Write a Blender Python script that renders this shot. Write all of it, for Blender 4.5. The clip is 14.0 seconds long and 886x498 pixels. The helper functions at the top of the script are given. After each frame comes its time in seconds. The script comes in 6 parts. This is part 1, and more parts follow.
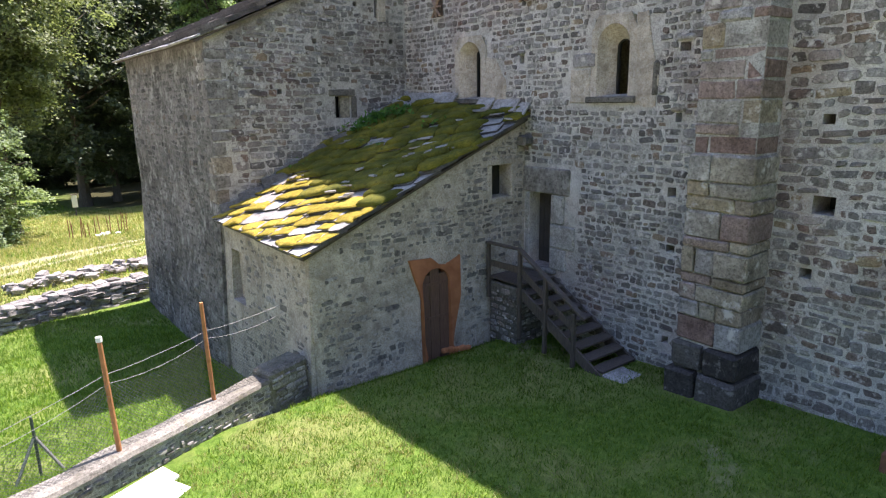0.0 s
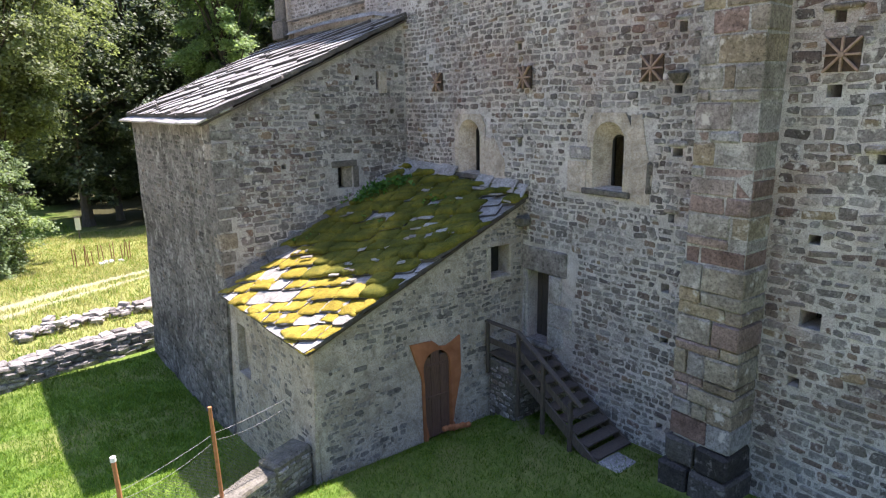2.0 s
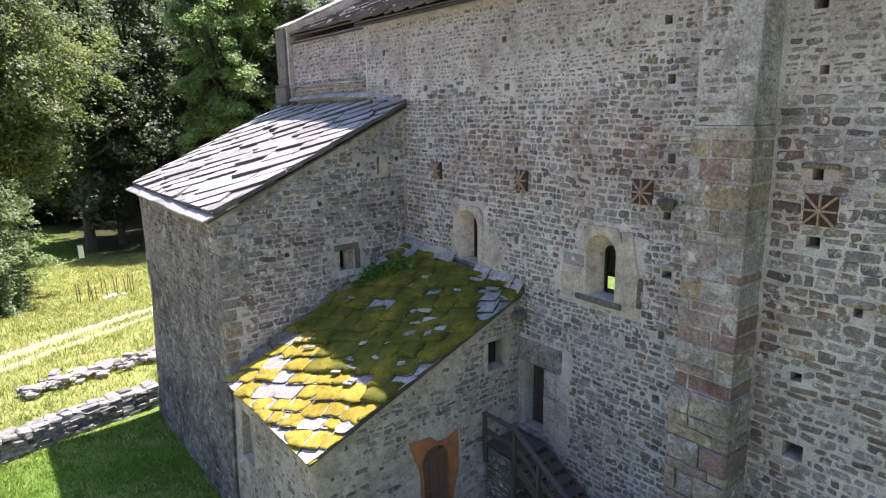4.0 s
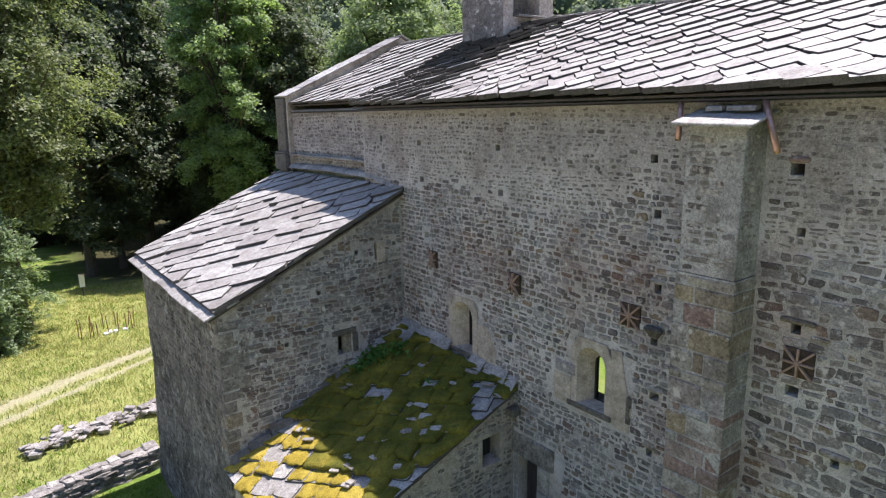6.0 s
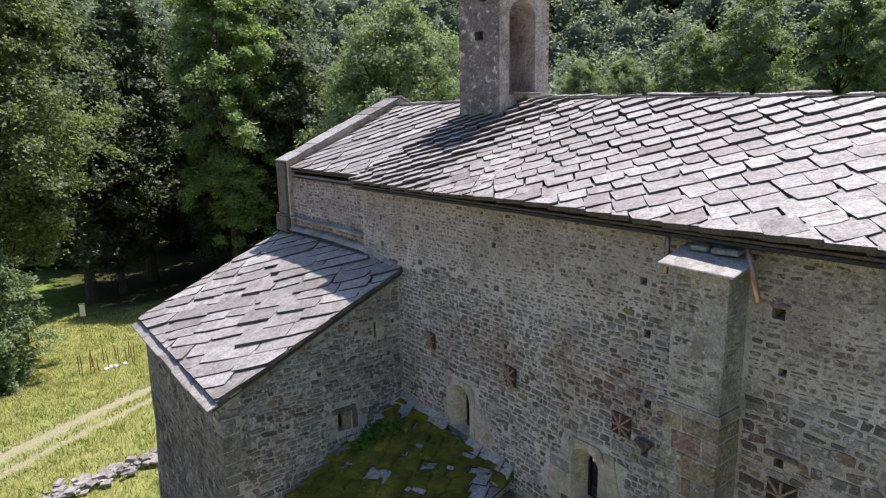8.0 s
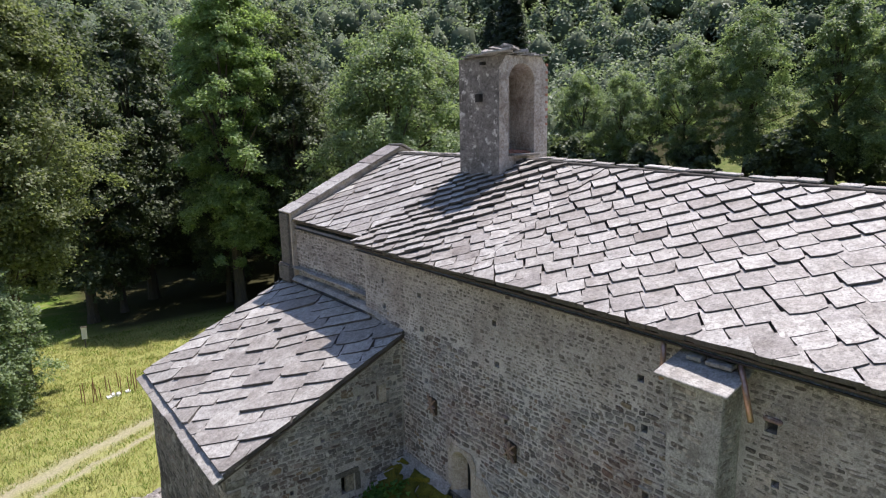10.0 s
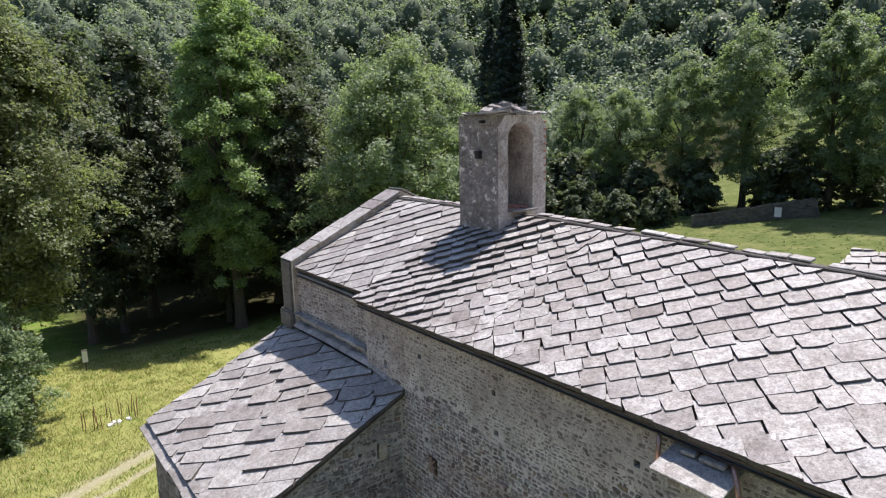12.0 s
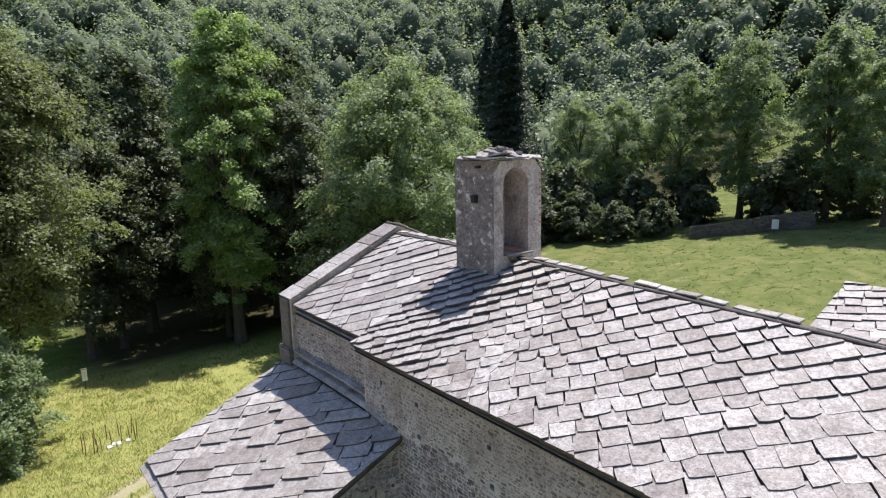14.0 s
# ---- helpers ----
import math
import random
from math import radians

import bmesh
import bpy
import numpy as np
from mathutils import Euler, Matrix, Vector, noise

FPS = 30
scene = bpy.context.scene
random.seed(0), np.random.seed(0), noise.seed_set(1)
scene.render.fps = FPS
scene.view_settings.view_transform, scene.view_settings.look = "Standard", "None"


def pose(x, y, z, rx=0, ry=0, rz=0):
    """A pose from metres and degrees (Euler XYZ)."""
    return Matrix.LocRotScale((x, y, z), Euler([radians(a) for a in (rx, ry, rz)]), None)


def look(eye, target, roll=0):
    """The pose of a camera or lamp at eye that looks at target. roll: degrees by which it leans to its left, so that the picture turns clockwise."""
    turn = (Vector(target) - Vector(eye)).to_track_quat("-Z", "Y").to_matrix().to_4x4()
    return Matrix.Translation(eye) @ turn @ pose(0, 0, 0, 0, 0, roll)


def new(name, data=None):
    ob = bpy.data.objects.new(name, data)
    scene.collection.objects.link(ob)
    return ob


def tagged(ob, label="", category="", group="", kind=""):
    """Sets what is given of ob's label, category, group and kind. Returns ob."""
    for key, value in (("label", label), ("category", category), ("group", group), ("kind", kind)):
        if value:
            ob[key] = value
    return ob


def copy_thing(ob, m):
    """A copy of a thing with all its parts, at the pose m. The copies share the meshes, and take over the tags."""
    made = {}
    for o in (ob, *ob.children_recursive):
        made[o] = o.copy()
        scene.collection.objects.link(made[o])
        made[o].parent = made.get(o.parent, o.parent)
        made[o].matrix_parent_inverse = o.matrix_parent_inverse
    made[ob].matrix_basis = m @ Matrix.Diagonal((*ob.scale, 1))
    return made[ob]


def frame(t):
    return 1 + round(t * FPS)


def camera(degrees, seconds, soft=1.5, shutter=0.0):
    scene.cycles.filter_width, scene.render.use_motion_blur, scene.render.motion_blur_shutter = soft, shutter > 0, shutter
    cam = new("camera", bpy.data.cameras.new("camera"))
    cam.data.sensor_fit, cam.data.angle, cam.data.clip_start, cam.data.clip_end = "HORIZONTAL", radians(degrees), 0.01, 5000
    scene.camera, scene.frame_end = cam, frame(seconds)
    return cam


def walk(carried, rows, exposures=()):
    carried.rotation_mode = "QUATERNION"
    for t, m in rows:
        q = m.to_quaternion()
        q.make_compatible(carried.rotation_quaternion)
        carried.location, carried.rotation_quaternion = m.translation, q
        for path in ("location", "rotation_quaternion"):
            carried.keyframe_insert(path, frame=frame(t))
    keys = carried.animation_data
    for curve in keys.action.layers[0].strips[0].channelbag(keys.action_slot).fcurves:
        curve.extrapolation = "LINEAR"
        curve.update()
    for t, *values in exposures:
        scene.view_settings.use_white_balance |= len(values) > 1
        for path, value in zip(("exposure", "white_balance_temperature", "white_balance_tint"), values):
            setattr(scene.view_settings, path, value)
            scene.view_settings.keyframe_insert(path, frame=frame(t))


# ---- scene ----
cam = camera(71.0, 14.0, soft=1.2)
PATH = [
    (0, (16.55, -11.352, 5.922), (14.996, -10.184, 5.452), -1.0),
    (0.5, (16.547, -11.325, 6.315), (14.991, -10.159, 5.846), -1.0),
    (1, (16.522, -11.323, 6.797), (14.966, -10.156, 6.33), -1.1),
    (1.5, (16.509, -11.302, 7.299), (14.952, -10.134, 6.837), -1.0),
    (2, (16.533, -11.287, 7.897), (14.976, -10.119, 7.437), -1.1),
    (2.5, (16.542, -11.261, 8.48), (14.984, -10.093, 8.024), -1.1),
    (5, (16.575, -11.121, 11.549), (15.013, -9.95, 11.114), -1.1),
    (5.5, (16.575, -11.062, 12.19), (15.013, -9.89, 11.758), -1.1),
    (6, (16.561, -10.985, 12.87), (14.998, -9.813, 12.442), -1.1),
    (6.5, (16.552, -10.946, 13.535), (14.989, -9.772, 13.113), -1.1),
    (7, (16.564, -10.926, 14.16), (15.001, -9.75, 13.744), -1.0),
    (7.5, (16.576, -10.92, 14.708), (15.012, -9.743, 14.299), -1.0),
    (8, (16.587, -10.901, 15.267), (15.023, -9.723, 14.861), -1.1),
    (10.5, (16.524, -10.857, 17.828), (14.958, -9.675, 17.438), -1.2),
    (11, (16.536, -10.836, 18.306), (14.97, -9.653, 17.923), -1.2),
    (11.5, (16.535, -10.816, 18.753), (14.968, -9.632, 18.374), -1.2),
    (12, (16.527, -10.85, 19.167), (14.96, -9.665, 18.792), -1.2),
    (12.5, (16.568, -10.818, 19.571), (15.0, -9.633, 19.199), -1.3),
    (13, (16.598, -10.799, 19.943), (15.03, -9.613, 19.574), -1.3),
    (13.5, (16.592, -10.761, 20.327), (15.025, -9.574, 19.959), -1.3),
    (14, (16.59, -10.726, 20.71), (15.023, -9.538, 20.345), -1.4),
]
walk(cam, [(t, look(eye, target, roll)) for t, eye, target, roll in PATH], [(0, 1.8, 6520, 23), (2.5, 1.8, 6500, 22), (5, 1.52, 6420, 20), (7.5, 0.83, 6480, 18), (10.5, 0.78, 6520, 18), (14, 0.88, 6520, 18)])

# ---- sky and sun ----
world = bpy.data.worlds.new("sky")
scene.world = world
world.use_nodes = True
wn = world.node_tree
sky = wn.nodes.new("ShaderNodeTexSky")
sky.sky_type, sky.sun_disc = "NISHITA", False
sky.sun_elevation, sky.sun_rotation = radians(67), radians(-8)
sky.air_density, sky.dust_density, sky.altitude = 1.0, 1.0, 700
wn.links.new(sky.outputs["Color"], wn.nodes["Background"].inputs["Color"])
wn.nodes["Background"].inputs["Strength"].default_value = 0.13

sun_data = bpy.data.lights.new("sun", "SUN")
sun_data.energy, sun_data.angle, sun_data.color = 4.2, radians(0.53), (1.0, 0.95, 0.87)
sun = new("sun", sun_data)
sun.matrix_world = look((-1.2, 8.4, 40.0), (1.2, -8.4, 0.0))

# ---- materials ----


def nodes_of(name):
    m = bpy.data.materials.new(name)
    m.use_nodes = True
    t = m.node_tree
    return m, t, t.nodes["Principled BSDF"]


def node(t, kind, **values):
    n = t.nodes.new(kind)
    for k, v in values.items():
        n.inputs[k].default_value = v
    return n


def noise_of(t, where, scale, detail=4.0, rough=0.6, distort=0.0):
    n = node(t, "ShaderNodeTexNoise", Scale=scale, Detail=detail, Roughness=rough, Distortion=distort)
    t.links.new(where, n.inputs["Vector"])
    return n.outputs["Fac"]


def ramp_of(t, fac, stops):
    r = t.nodes.new("ShaderNodeValToRGB")
    e = r.color_ramp.elements
    while len(e) < len(stops):
        e.new(0.5)
    for s, (at, c) in zip(e, stops):
        s.position = at
        s.color = (*c, 1) if len(c) == 3 else c
    t.links.new(fac, r.inputs["Fac"])
    return r.outputs["Color"]


def mix_of(t, fac, a, b, how="MIX"):
    n = t.nodes.new("ShaderNodeMix")
    n.data_type, n.blend_type = "RGBA", how
    for val, sock in ((fac, n.inputs[0]), (a, n.inputs[6]), (b, n.inputs[7])):
        if isinstance(val, bpy.types.NodeSocket):
            t.links.new(val, sock)
        elif isinstance(val, tuple):
            sock.default_value = (*val, 1)
        else:
            sock.default_value = val
    return n.outputs[2]


def span_of(t, fac, lo, hi, to_lo=0.0, to_hi=1.0):
    n = node(t, "ShaderNodeMapRange")
    n.inputs["From Min"].default_value, n.inputs["From Max"].default_value = lo, hi
    n.inputs["To Min"].default_value, n.inputs["To Max"].default_value = to_lo, to_hi
    t.links.new(fac, n.inputs["Value"])
    return n.outputs[0]


def bump_of(t, b, height, strength, distance):
    n = node(t, "ShaderNodeBump", Strength=strength, Distance=distance)
    t.links.new(height, n.inputs["Height"])
    t.links.new(n.outputs[0], b.inputs["Normal"])


def mineral(name, stops, rough=0.9, grain=14.0, bump=0.6, by="island", stain=((0.5, 0.5, 0.48), 0.35), stain_scale=0.5, spots=None, grey=0.5, region=None, band=None):
    """Stone, slate or mortar: a colour a piece, then grain inside it, stains over all, and lichen spots. region: patches of another quarry's tint. band: a later coat from one height up."""
    m, t, b = nodes_of(name)
    geo = t.nodes.new("ShaderNodeNewGeometry")
    pos = geo.outputs["Position"]
    if by == "island":
        pick = geo.outputs["Random Per Island"]
    elif by == "object":
        pick = t.nodes.new("ShaderNodeObjectInfo").outputs["Random"]
    else:
        pick = noise_of(t, pos, 0.9, 5.0)
    col = ramp_of(t, pick, stops)
    if region:
        tint, scale, lo, hi = region
        col = mix_of(t, span_of(t, noise_of(t, pos, scale, 5.0, 0.65, 0.3), lo, hi), col, tint, "MULTIPLY")
    if band:
        low, high, coat = band
        xyz = t.nodes.new("ShaderNodeSeparateXYZ")
        t.links.new(pos, xyz.inputs[0])
        lift = node(t, "ShaderNodeMath")
        lift.operation = "MULTIPLY_ADD"
        lift.inputs[1].default_value = 2.6
        t.links.new(noise_of(t, pos, 0.7, 5.0, 0.65), lift.inputs[0])
        t.links.new(xyz.outputs[2], lift.inputs[2])
        col = mix_of(t, span_of(t, lift.outputs[0], low + 1.3, high + 1.3, 0.0, 0.75), col, coat)
    fine = noise_of(t, pos, grain, 8.0, 0.72)
    col = mix_of(t, 0.75, col, ramp_of(t, fine, [(0.28, (grey * 0.4,) * 3), (0.5, (grey,) * 3), (0.72, (min(1, grey * 1.7),) * 3)]), "OVERLAY")
    big = noise_of(t, pos, stain_scale, 6.0, 0.65, 0.4)
    col = mix_of(t, span_of(t, big, 0.45, 0.7, 0.0, stain[1]), col, stain[0], "MULTIPLY")
    grit = noise_of(t, pos, grain * 2.4, 4.0, 0.8)
    col = mix_of(t, 1.0, col, ramp_of(t, grit, [(0.34, (0.36, 0.35, 0.34)), (0.48, (0.85, 0.85, 0.85)), (0.62, (1.0, 1.0, 1.0))]), "MULTIPLY")
    mid = noise_of(t, pos, 2.7, 5.0, 0.7, 0.3)
    col = mix_of(t, 1.0, col, ramp_of(t, mid, [(0.3, (0.66, 0.65, 0.64)), (0.5, (0.95, 0.95, 0.95)), (0.7, (1.0, 1.0, 1.0))]), "MULTIPLY")
    if spots:
        colour, scale, lo, hi = spots
        col = mix_of(t, span_of(t, noise_of(t, pos, scale, 5.0, 0.7), lo, hi), col, colour)
    t.links.new(col, b.inputs["Base Color"])
    b.inputs["Roughness"].default_value = rough
    b.inputs["Specular IOR Level"].default_value = 0.25 if rough > 0.7 else 0.6
    bump_of(t, b, fine, bump, 0.03)
    return m


MORTAR = mineral("lime_mortar", [(0.3, (0.52, 0.505, 0.5)), (0.5, (0.68, 0.665, 0.655)), (0.7, (0.82, 0.8, 0.79))], by="place", grain=22, bump=1.0, stain=((0.5, 0.48, 0.46), 0.75), stain_scale=0.6, grey=0.5, spots=((0.26, 0.245, 0.24), 7.0, 0.57, 0.66), region=((0.92, 0.8, 0.76), 0.3, 0.5, 0.68), band=(10.6, 12.4, (0.48, 0.445, 0.42)))
RENDER = mineral("old_render", [(0.3, (0.5, 0.445, 0.385)), (0.5, (0.67, 0.605, 0.53)), (0.7, (0.8, 0.73, 0.65))], by="place", grain=16, bump=1.0, stain=((0.4, 0.365, 0.33), 0.85), stain_scale=0.9, grey=0.5, spots=((0.28, 0.235, 0.195), 4.0, 0.55, 0.66))
CHAPEL_MORTAR = mineral("chapel_mortar", [(0.3, (0.45, 0.43, 0.415)), (0.5, (0.61, 0.585, 0.565)), (0.7, (0.76, 0.73, 0.71))], by="place", grain=22, bump=1.0, stain=((0.42, 0.38, 0.37), 0.85), stain_scale=0.5, grey=0.5, spots=((0.17, 0.155, 0.15), 5.0, 0.56, 0.66))
STONE_TONES = [(0.0, (0.16, 0.15, 0.15)), (0.14, (0.27, 0.262, 0.265)), (0.28, (0.37, 0.36, 0.36)), (0.4, (0.21, 0.192, 0.185)), (0.52, (0.32, 0.292, 0.268)), (0.64, (0.3, 0.305, 0.318)), (0.75, (0.43, 0.418, 0.412)), (0.85, (0.15, 0.14, 0.14)), (0.94, (0.27, 0.205, 0.185)), (1.0, (0.36, 0.3, 0.215))]
PURPLE_PATCH = ((0.98, 0.82, 0.79), 0.3, 0.5, 0.66)
STONE = mineral("rubble_stone", STONE_TONES, grain=16, bump=1.0, grey=0.49, spots=((0.6, 0.575, 0.56), 4.5, 0.53, 0.64), region=PURPLE_PATCH)
STONE_PIECE = mineral("rubble_stone_piece", STONE_TONES, by="object", grain=16, bump=1.0, grey=0.49, spots=((0.6, 0.575, 0.56), 4.5, 0.53, 0.64), region=PURPLE_PATCH)
COAT_TONES = [(0.0, (0.22, 0.2, 0.186)), (0.3, (0.35, 0.325, 0.305)), (0.55, (0.29, 0.275, 0.268)), (0.8, (0.165, 0.145, 0.137)), (1.0, (0.4, 0.365, 0.333))]
COAT_STONE = mineral("half_plastered_stone", COAT_TONES, grain=16, bump=1.0, grey=0.49, spots=((0.5, 0.455, 0.42), 5.0, 0.5, 0.62))
COAT_PIECE = mineral("half_plastered_stone_piece", COAT_TONES, by="object", grain=16, bump=1.0, grey=0.49, spots=((0.5, 0.455, 0.42), 5.0, 0.5, 0.62))
FRONT_TONES = [(0.0, (0.11, 0.105, 0.1)), (0.25, (0.2, 0.195, 0.18)), (0.5, (0.27, 0.262, 0.24)), (0.7, (0.15, 0.142, 0.135)), (0.85, (0.34, 0.325, 0.3)), (1.0, (0.23, 0.185, 0.15))]
FRONT_STONE = mineral("blackened_stone", FRONT_TONES, grain=10, bump=1.0, grey=0.48, stain=((0.22, 0.22, 0.2), 0.9), stain_scale=0.45, spots=((0.36, 0.352, 0.328), 2.2, 0.54, 0.66))
FRONT_PIECE = mineral("blackened_stone_piece", FRONT_TONES, by="object", grain=10, bump=1.0, grey=0.48, stain=((0.22, 0.22, 0.2), 0.9), stain_scale=0.45, spots=((0.36, 0.352, 0.328), 2.2, 0.54, 0.66))
DARK_STONE = mineral("dark_weathered_stone_and_gloom", [(0.0, (0.128, 0.120, 0.112)), (0.5, (0.188, 0.176, 0.161)), (1.0, (0.217, 0.199, 0.173))], grain=10, bump=0.9, stain=((0.35, 0.36, 0.34), 0.6))
RED_BLOCK = mineral("red_pilaster_blocks", [(0.0, (0.3, 0.205, 0.185)), (0.4, (0.39, 0.31, 0.29)), (0.7, (0.26, 0.175, 0.16)), (1.0, (0.43, 0.365, 0.345))], by="object", grain=12, bump=1.0, stain=((0.45, 0.43, 0.4), 0.7), stain_scale=1.2, grey=0.5)
ASHLAR = mineral("pilaster_blocks", [(0.0, (0.36, 0.305, 0.235)), (0.15, (0.43, 0.415, 0.395)), (0.3, (0.31, 0.255, 0.2)), (0.42, (0.36, 0.345, 0.335)), (0.55, (0.4, 0.335, 0.24)), (0.68, (0.39, 0.39, 0.4)), (0.8, (0.32, 0.2, 0.17)), (0.9, (0.46, 0.44, 0.425)), (1.0, (0.37, 0.3, 0.215))], by="object", grain=9, bump=1.0, stain=((0.45, 0.42, 0.4), 0.75), stain_scale=1.2, grey=0.5, spots=((0.55, 0.52, 0.5), 3.0, 0.57, 0.66))
SLATE_TONES = [(0.0, (0.25, 0.222, 0.205)), (0.14, (0.45, 0.44, 0.42)), (0.3, (0.34, 0.318, 0.298)), (0.45, (0.54, 0.53, 0.505)), (0.6, (0.38, 0.358, 0.336)), (0.74, (0.5, 0.492, 0.475)), (0.88, (0.29, 0.268, 0.255)), (1.0, (0.6, 0.59, 0.565))]
SLATE = mineral("roof_slate", SLATE_TONES, by="object", grain=9, bump=0.9, rough=0.6, stain=((0.5, 0.46, 0.43), 0.75), stain_scale=1.9, spots=((0.23, 0.212, 0.195), 7.5, 0.57, 0.63))
SLATE_BITS = mineral("roof_slate_far", SLATE_TONES, by="island", grain=9, bump=0.9, rough=0.6, stain=((0.5, 0.46, 0.43), 0.75), stain_scale=1.9, spots=((0.23, 0.212, 0.195), 7.5, 0.57, 0.63))
FRONT_RENDER = mineral("blackened_render", [(0.25, (0.15, 0.138, 0.13)), (0.5, (0.27, 0.25, 0.237)), (0.75, (0.4, 0.375, 0.355))], by="place", grain=6, bump=1.0, stain=((0.22, 0.22, 0.2), 0.9), stain_scale=0.45, grey=0.5, spots=((0.36, 0.352, 0.328), 2.2, 0.54, 0.66))
CEMENT = mineral("grey_cement", [(0.3, (0.38, 0.37, 0.365)), (0.7, (0.57, 0.555, 0.545))], by="place", grain=14, bump=0.8, stain=((0.4, 0.38, 0.36), 0.8), stain_scale=1.2)
TOWER_RENDER = mineral("tower_render", [(0.25, (0.17, 0.155, 0.15)), (0.5, (0.31, 0.29, 0.285)), (0.75, (0.45, 0.425, 0.41))], by="place", grain=8, bump=1.0, stain=((0.3, 0.29, 0.29), 0.9), stain_scale=0.9, spots=((0.6, 0.58, 0.565), 3.2, 0.57, 0.63))
# cream plaster, paled so the +x face's extra light sits in its colour
TOWER_LIT_FRONT = mineral("tower_cream_lit_plaster", [(0.25, (0.45, 0.39, 0.35)), (0.5, (0.64, 0.575, 0.525)), (0.75, (0.78, 0.715, 0.665))], by="place", grain=9, bump=1.0, stain=((0.42, 0.36, 0.34), 0.8), stain_scale=1.4, spots=((0.25, 0.21, 0.19), 4.0, 0.6, 0.68))
# dark rim colour that paints the shade in the gaps between slates
SLATE_EDGE_SHADE = mineral("slate_edge_shade", [(0.3, (0.085, 0.078, 0.072)), (0.7, (0.17, 0.158, 0.148))], by="place", grain=20, bump=0.8)
CAPPING = mineral("worn_cement_capping", [(0.3, (0.19, 0.175, 0.15)), (0.5, (0.28, 0.265, 0.23)), (0.7, (0.36, 0.34, 0.305))], by="place", grain=12, bump=1.0, stain=((0.5, 0.48, 0.42), 0.7), stain_scale=1.6, spots=((0.17, 0.16, 0.1), 3.0, 0.56, 0.66))
DRY_TONES = [(0.0, (0.2, 0.182, 0.17)), (0.5, (0.32, 0.3, 0.285)), (1.0, (0.46, 0.435, 0.415))]
DRY = mineral("dry_stone", DRY_TONES, grain=8, bump=0.9)
DRY_PIECE = mineral("dry_stone_piece", DRY_TONES, by="object", grain=8, bump=0.9)


def plain(name, dark, light, rough=0.8, scale=8.0, stretch=(1, 1, 1), metal=0.0, bump=0.3):
    """Wood, iron and the like: two tones along a stretched grain."""
    m, t, b = nodes_of(name)
    tc = t.nodes.new("ShaderNodeTexCoord")
    mp = node(t, "ShaderNodeMapping", Scale=stretch)
    t.links.new(tc.outputs["Object"], mp.inputs["Vector"])
    f = noise_of(t, mp.outputs[0], scale, 6.0, 0.65)
    t.links.new(ramp_of(t, f, [(0.3, dark), (0.7, light)]), b.inputs["Base Color"])
    b.inputs["Roughness"].default_value, b.inputs["Metallic"].default_value = rough, metal
    bump_of(t, b, f, bump, 0.01)
    return m


WOOD = plain("weathered_wood", (0.045, 0.036, 0.031), (0.125, 0.1, 0.085), 0.85, 5, (6, 6, 0.8))
DOOR_WOOD = plain("brown_door_wood", (0.095, 0.052, 0.038), (0.2, 0.112, 0.08), 0.7, 6, (8, 8, 0.5))
BLACK_DOOR = plain("blackened_door_wood", (0.03, 0.027, 0.027), (0.07, 0.06, 0.058), 0.8, 6, (8, 8, 0.6))
RUST_LIGHT = plain("flaking_rust", (0.23, 0.155, 0.12), (0.42, 0.3, 0.24), 0.85, 16)
RUST_DARK = plain("dark_rust_plate", (0.022, 0.016, 0.013), (0.09, 0.055, 0.038), 0.85, 12)
RUST = plain("rusty_iron", (0.13, 0.055, 0.03), (0.27, 0.125, 0.07), 0.85, 14)
RUST_POST = plain("rust_orange_post", (0.30, 0.12, 0.045), (0.47, 0.21, 0.085), 0.75, 10)
ORANGE = plain("orange_painted_render", (0.29, 0.105, 0.045), (0.46, 0.185, 0.085), 0.85, 3.0)
GUTTER = plain("dark_gutter_metal", (0.03, 0.028, 0.03), (0.06, 0.055, 0.058), 0.45, 6, metal=0.6)
COPPER = plain("brown_drain_pipe", (0.3, 0.17, 0.13), (0.5, 0.34, 0.28), 0.3, 8, metal=0.7)
DAMP = mineral("damp_black_stone", [(0.0, (0.055, 0.05, 0.05)), (0.5, (0.09, 0.082, 0.08)), (1.0, (0.14, 0.128, 0.12))], by="object", grain=10, bump=1.0, spots=((0.24, 0.225, 0.22), 3.5, 0.58, 0.67))
WIRE = plain("galvanised_wire", (0.12, 0.12, 0.12), (0.22, 0.22, 0.22), 0.6, 10, metal=0.3)
GREEN_POST = plain("dark_green_post", (0.02, 0.035, 0.03), (0.05, 0.07, 0.06), 0.6, 8)
WHITE = plain("white_board", (0.7, 0.7, 0.69), (0.82, 0.82, 0.8), 0.7, 5)
# near-black for the slot frames, and for shade painted inside openings
DARK = plain("dark_frame_and_hollow_shade", (0.02, 0.02, 0.02), (0.035, 0.033, 0.03), 1.0, 5)
BARK = plain("bark", (0.05, 0.042, 0.033), (0.12, 0.10, 0.08), 0.95, 3, (3, 3, 0.5), bump=0.9)
BRICK = plain("red_brick", (0.3, 0.13, 0.09), (0.42, 0.2, 0.14), 0.9, 7)
PANE = bpy.data.materials.new("old_window_glass")
PANE.use_nodes = True
PANE.node_tree.nodes["Principled BSDF"].inputs["Base Color"].default_value = (0.02, 0.022, 0.022, 1)
PANE.node_tree.nodes["Principled BSDF"].inputs["Roughness"].default_value = 0.15


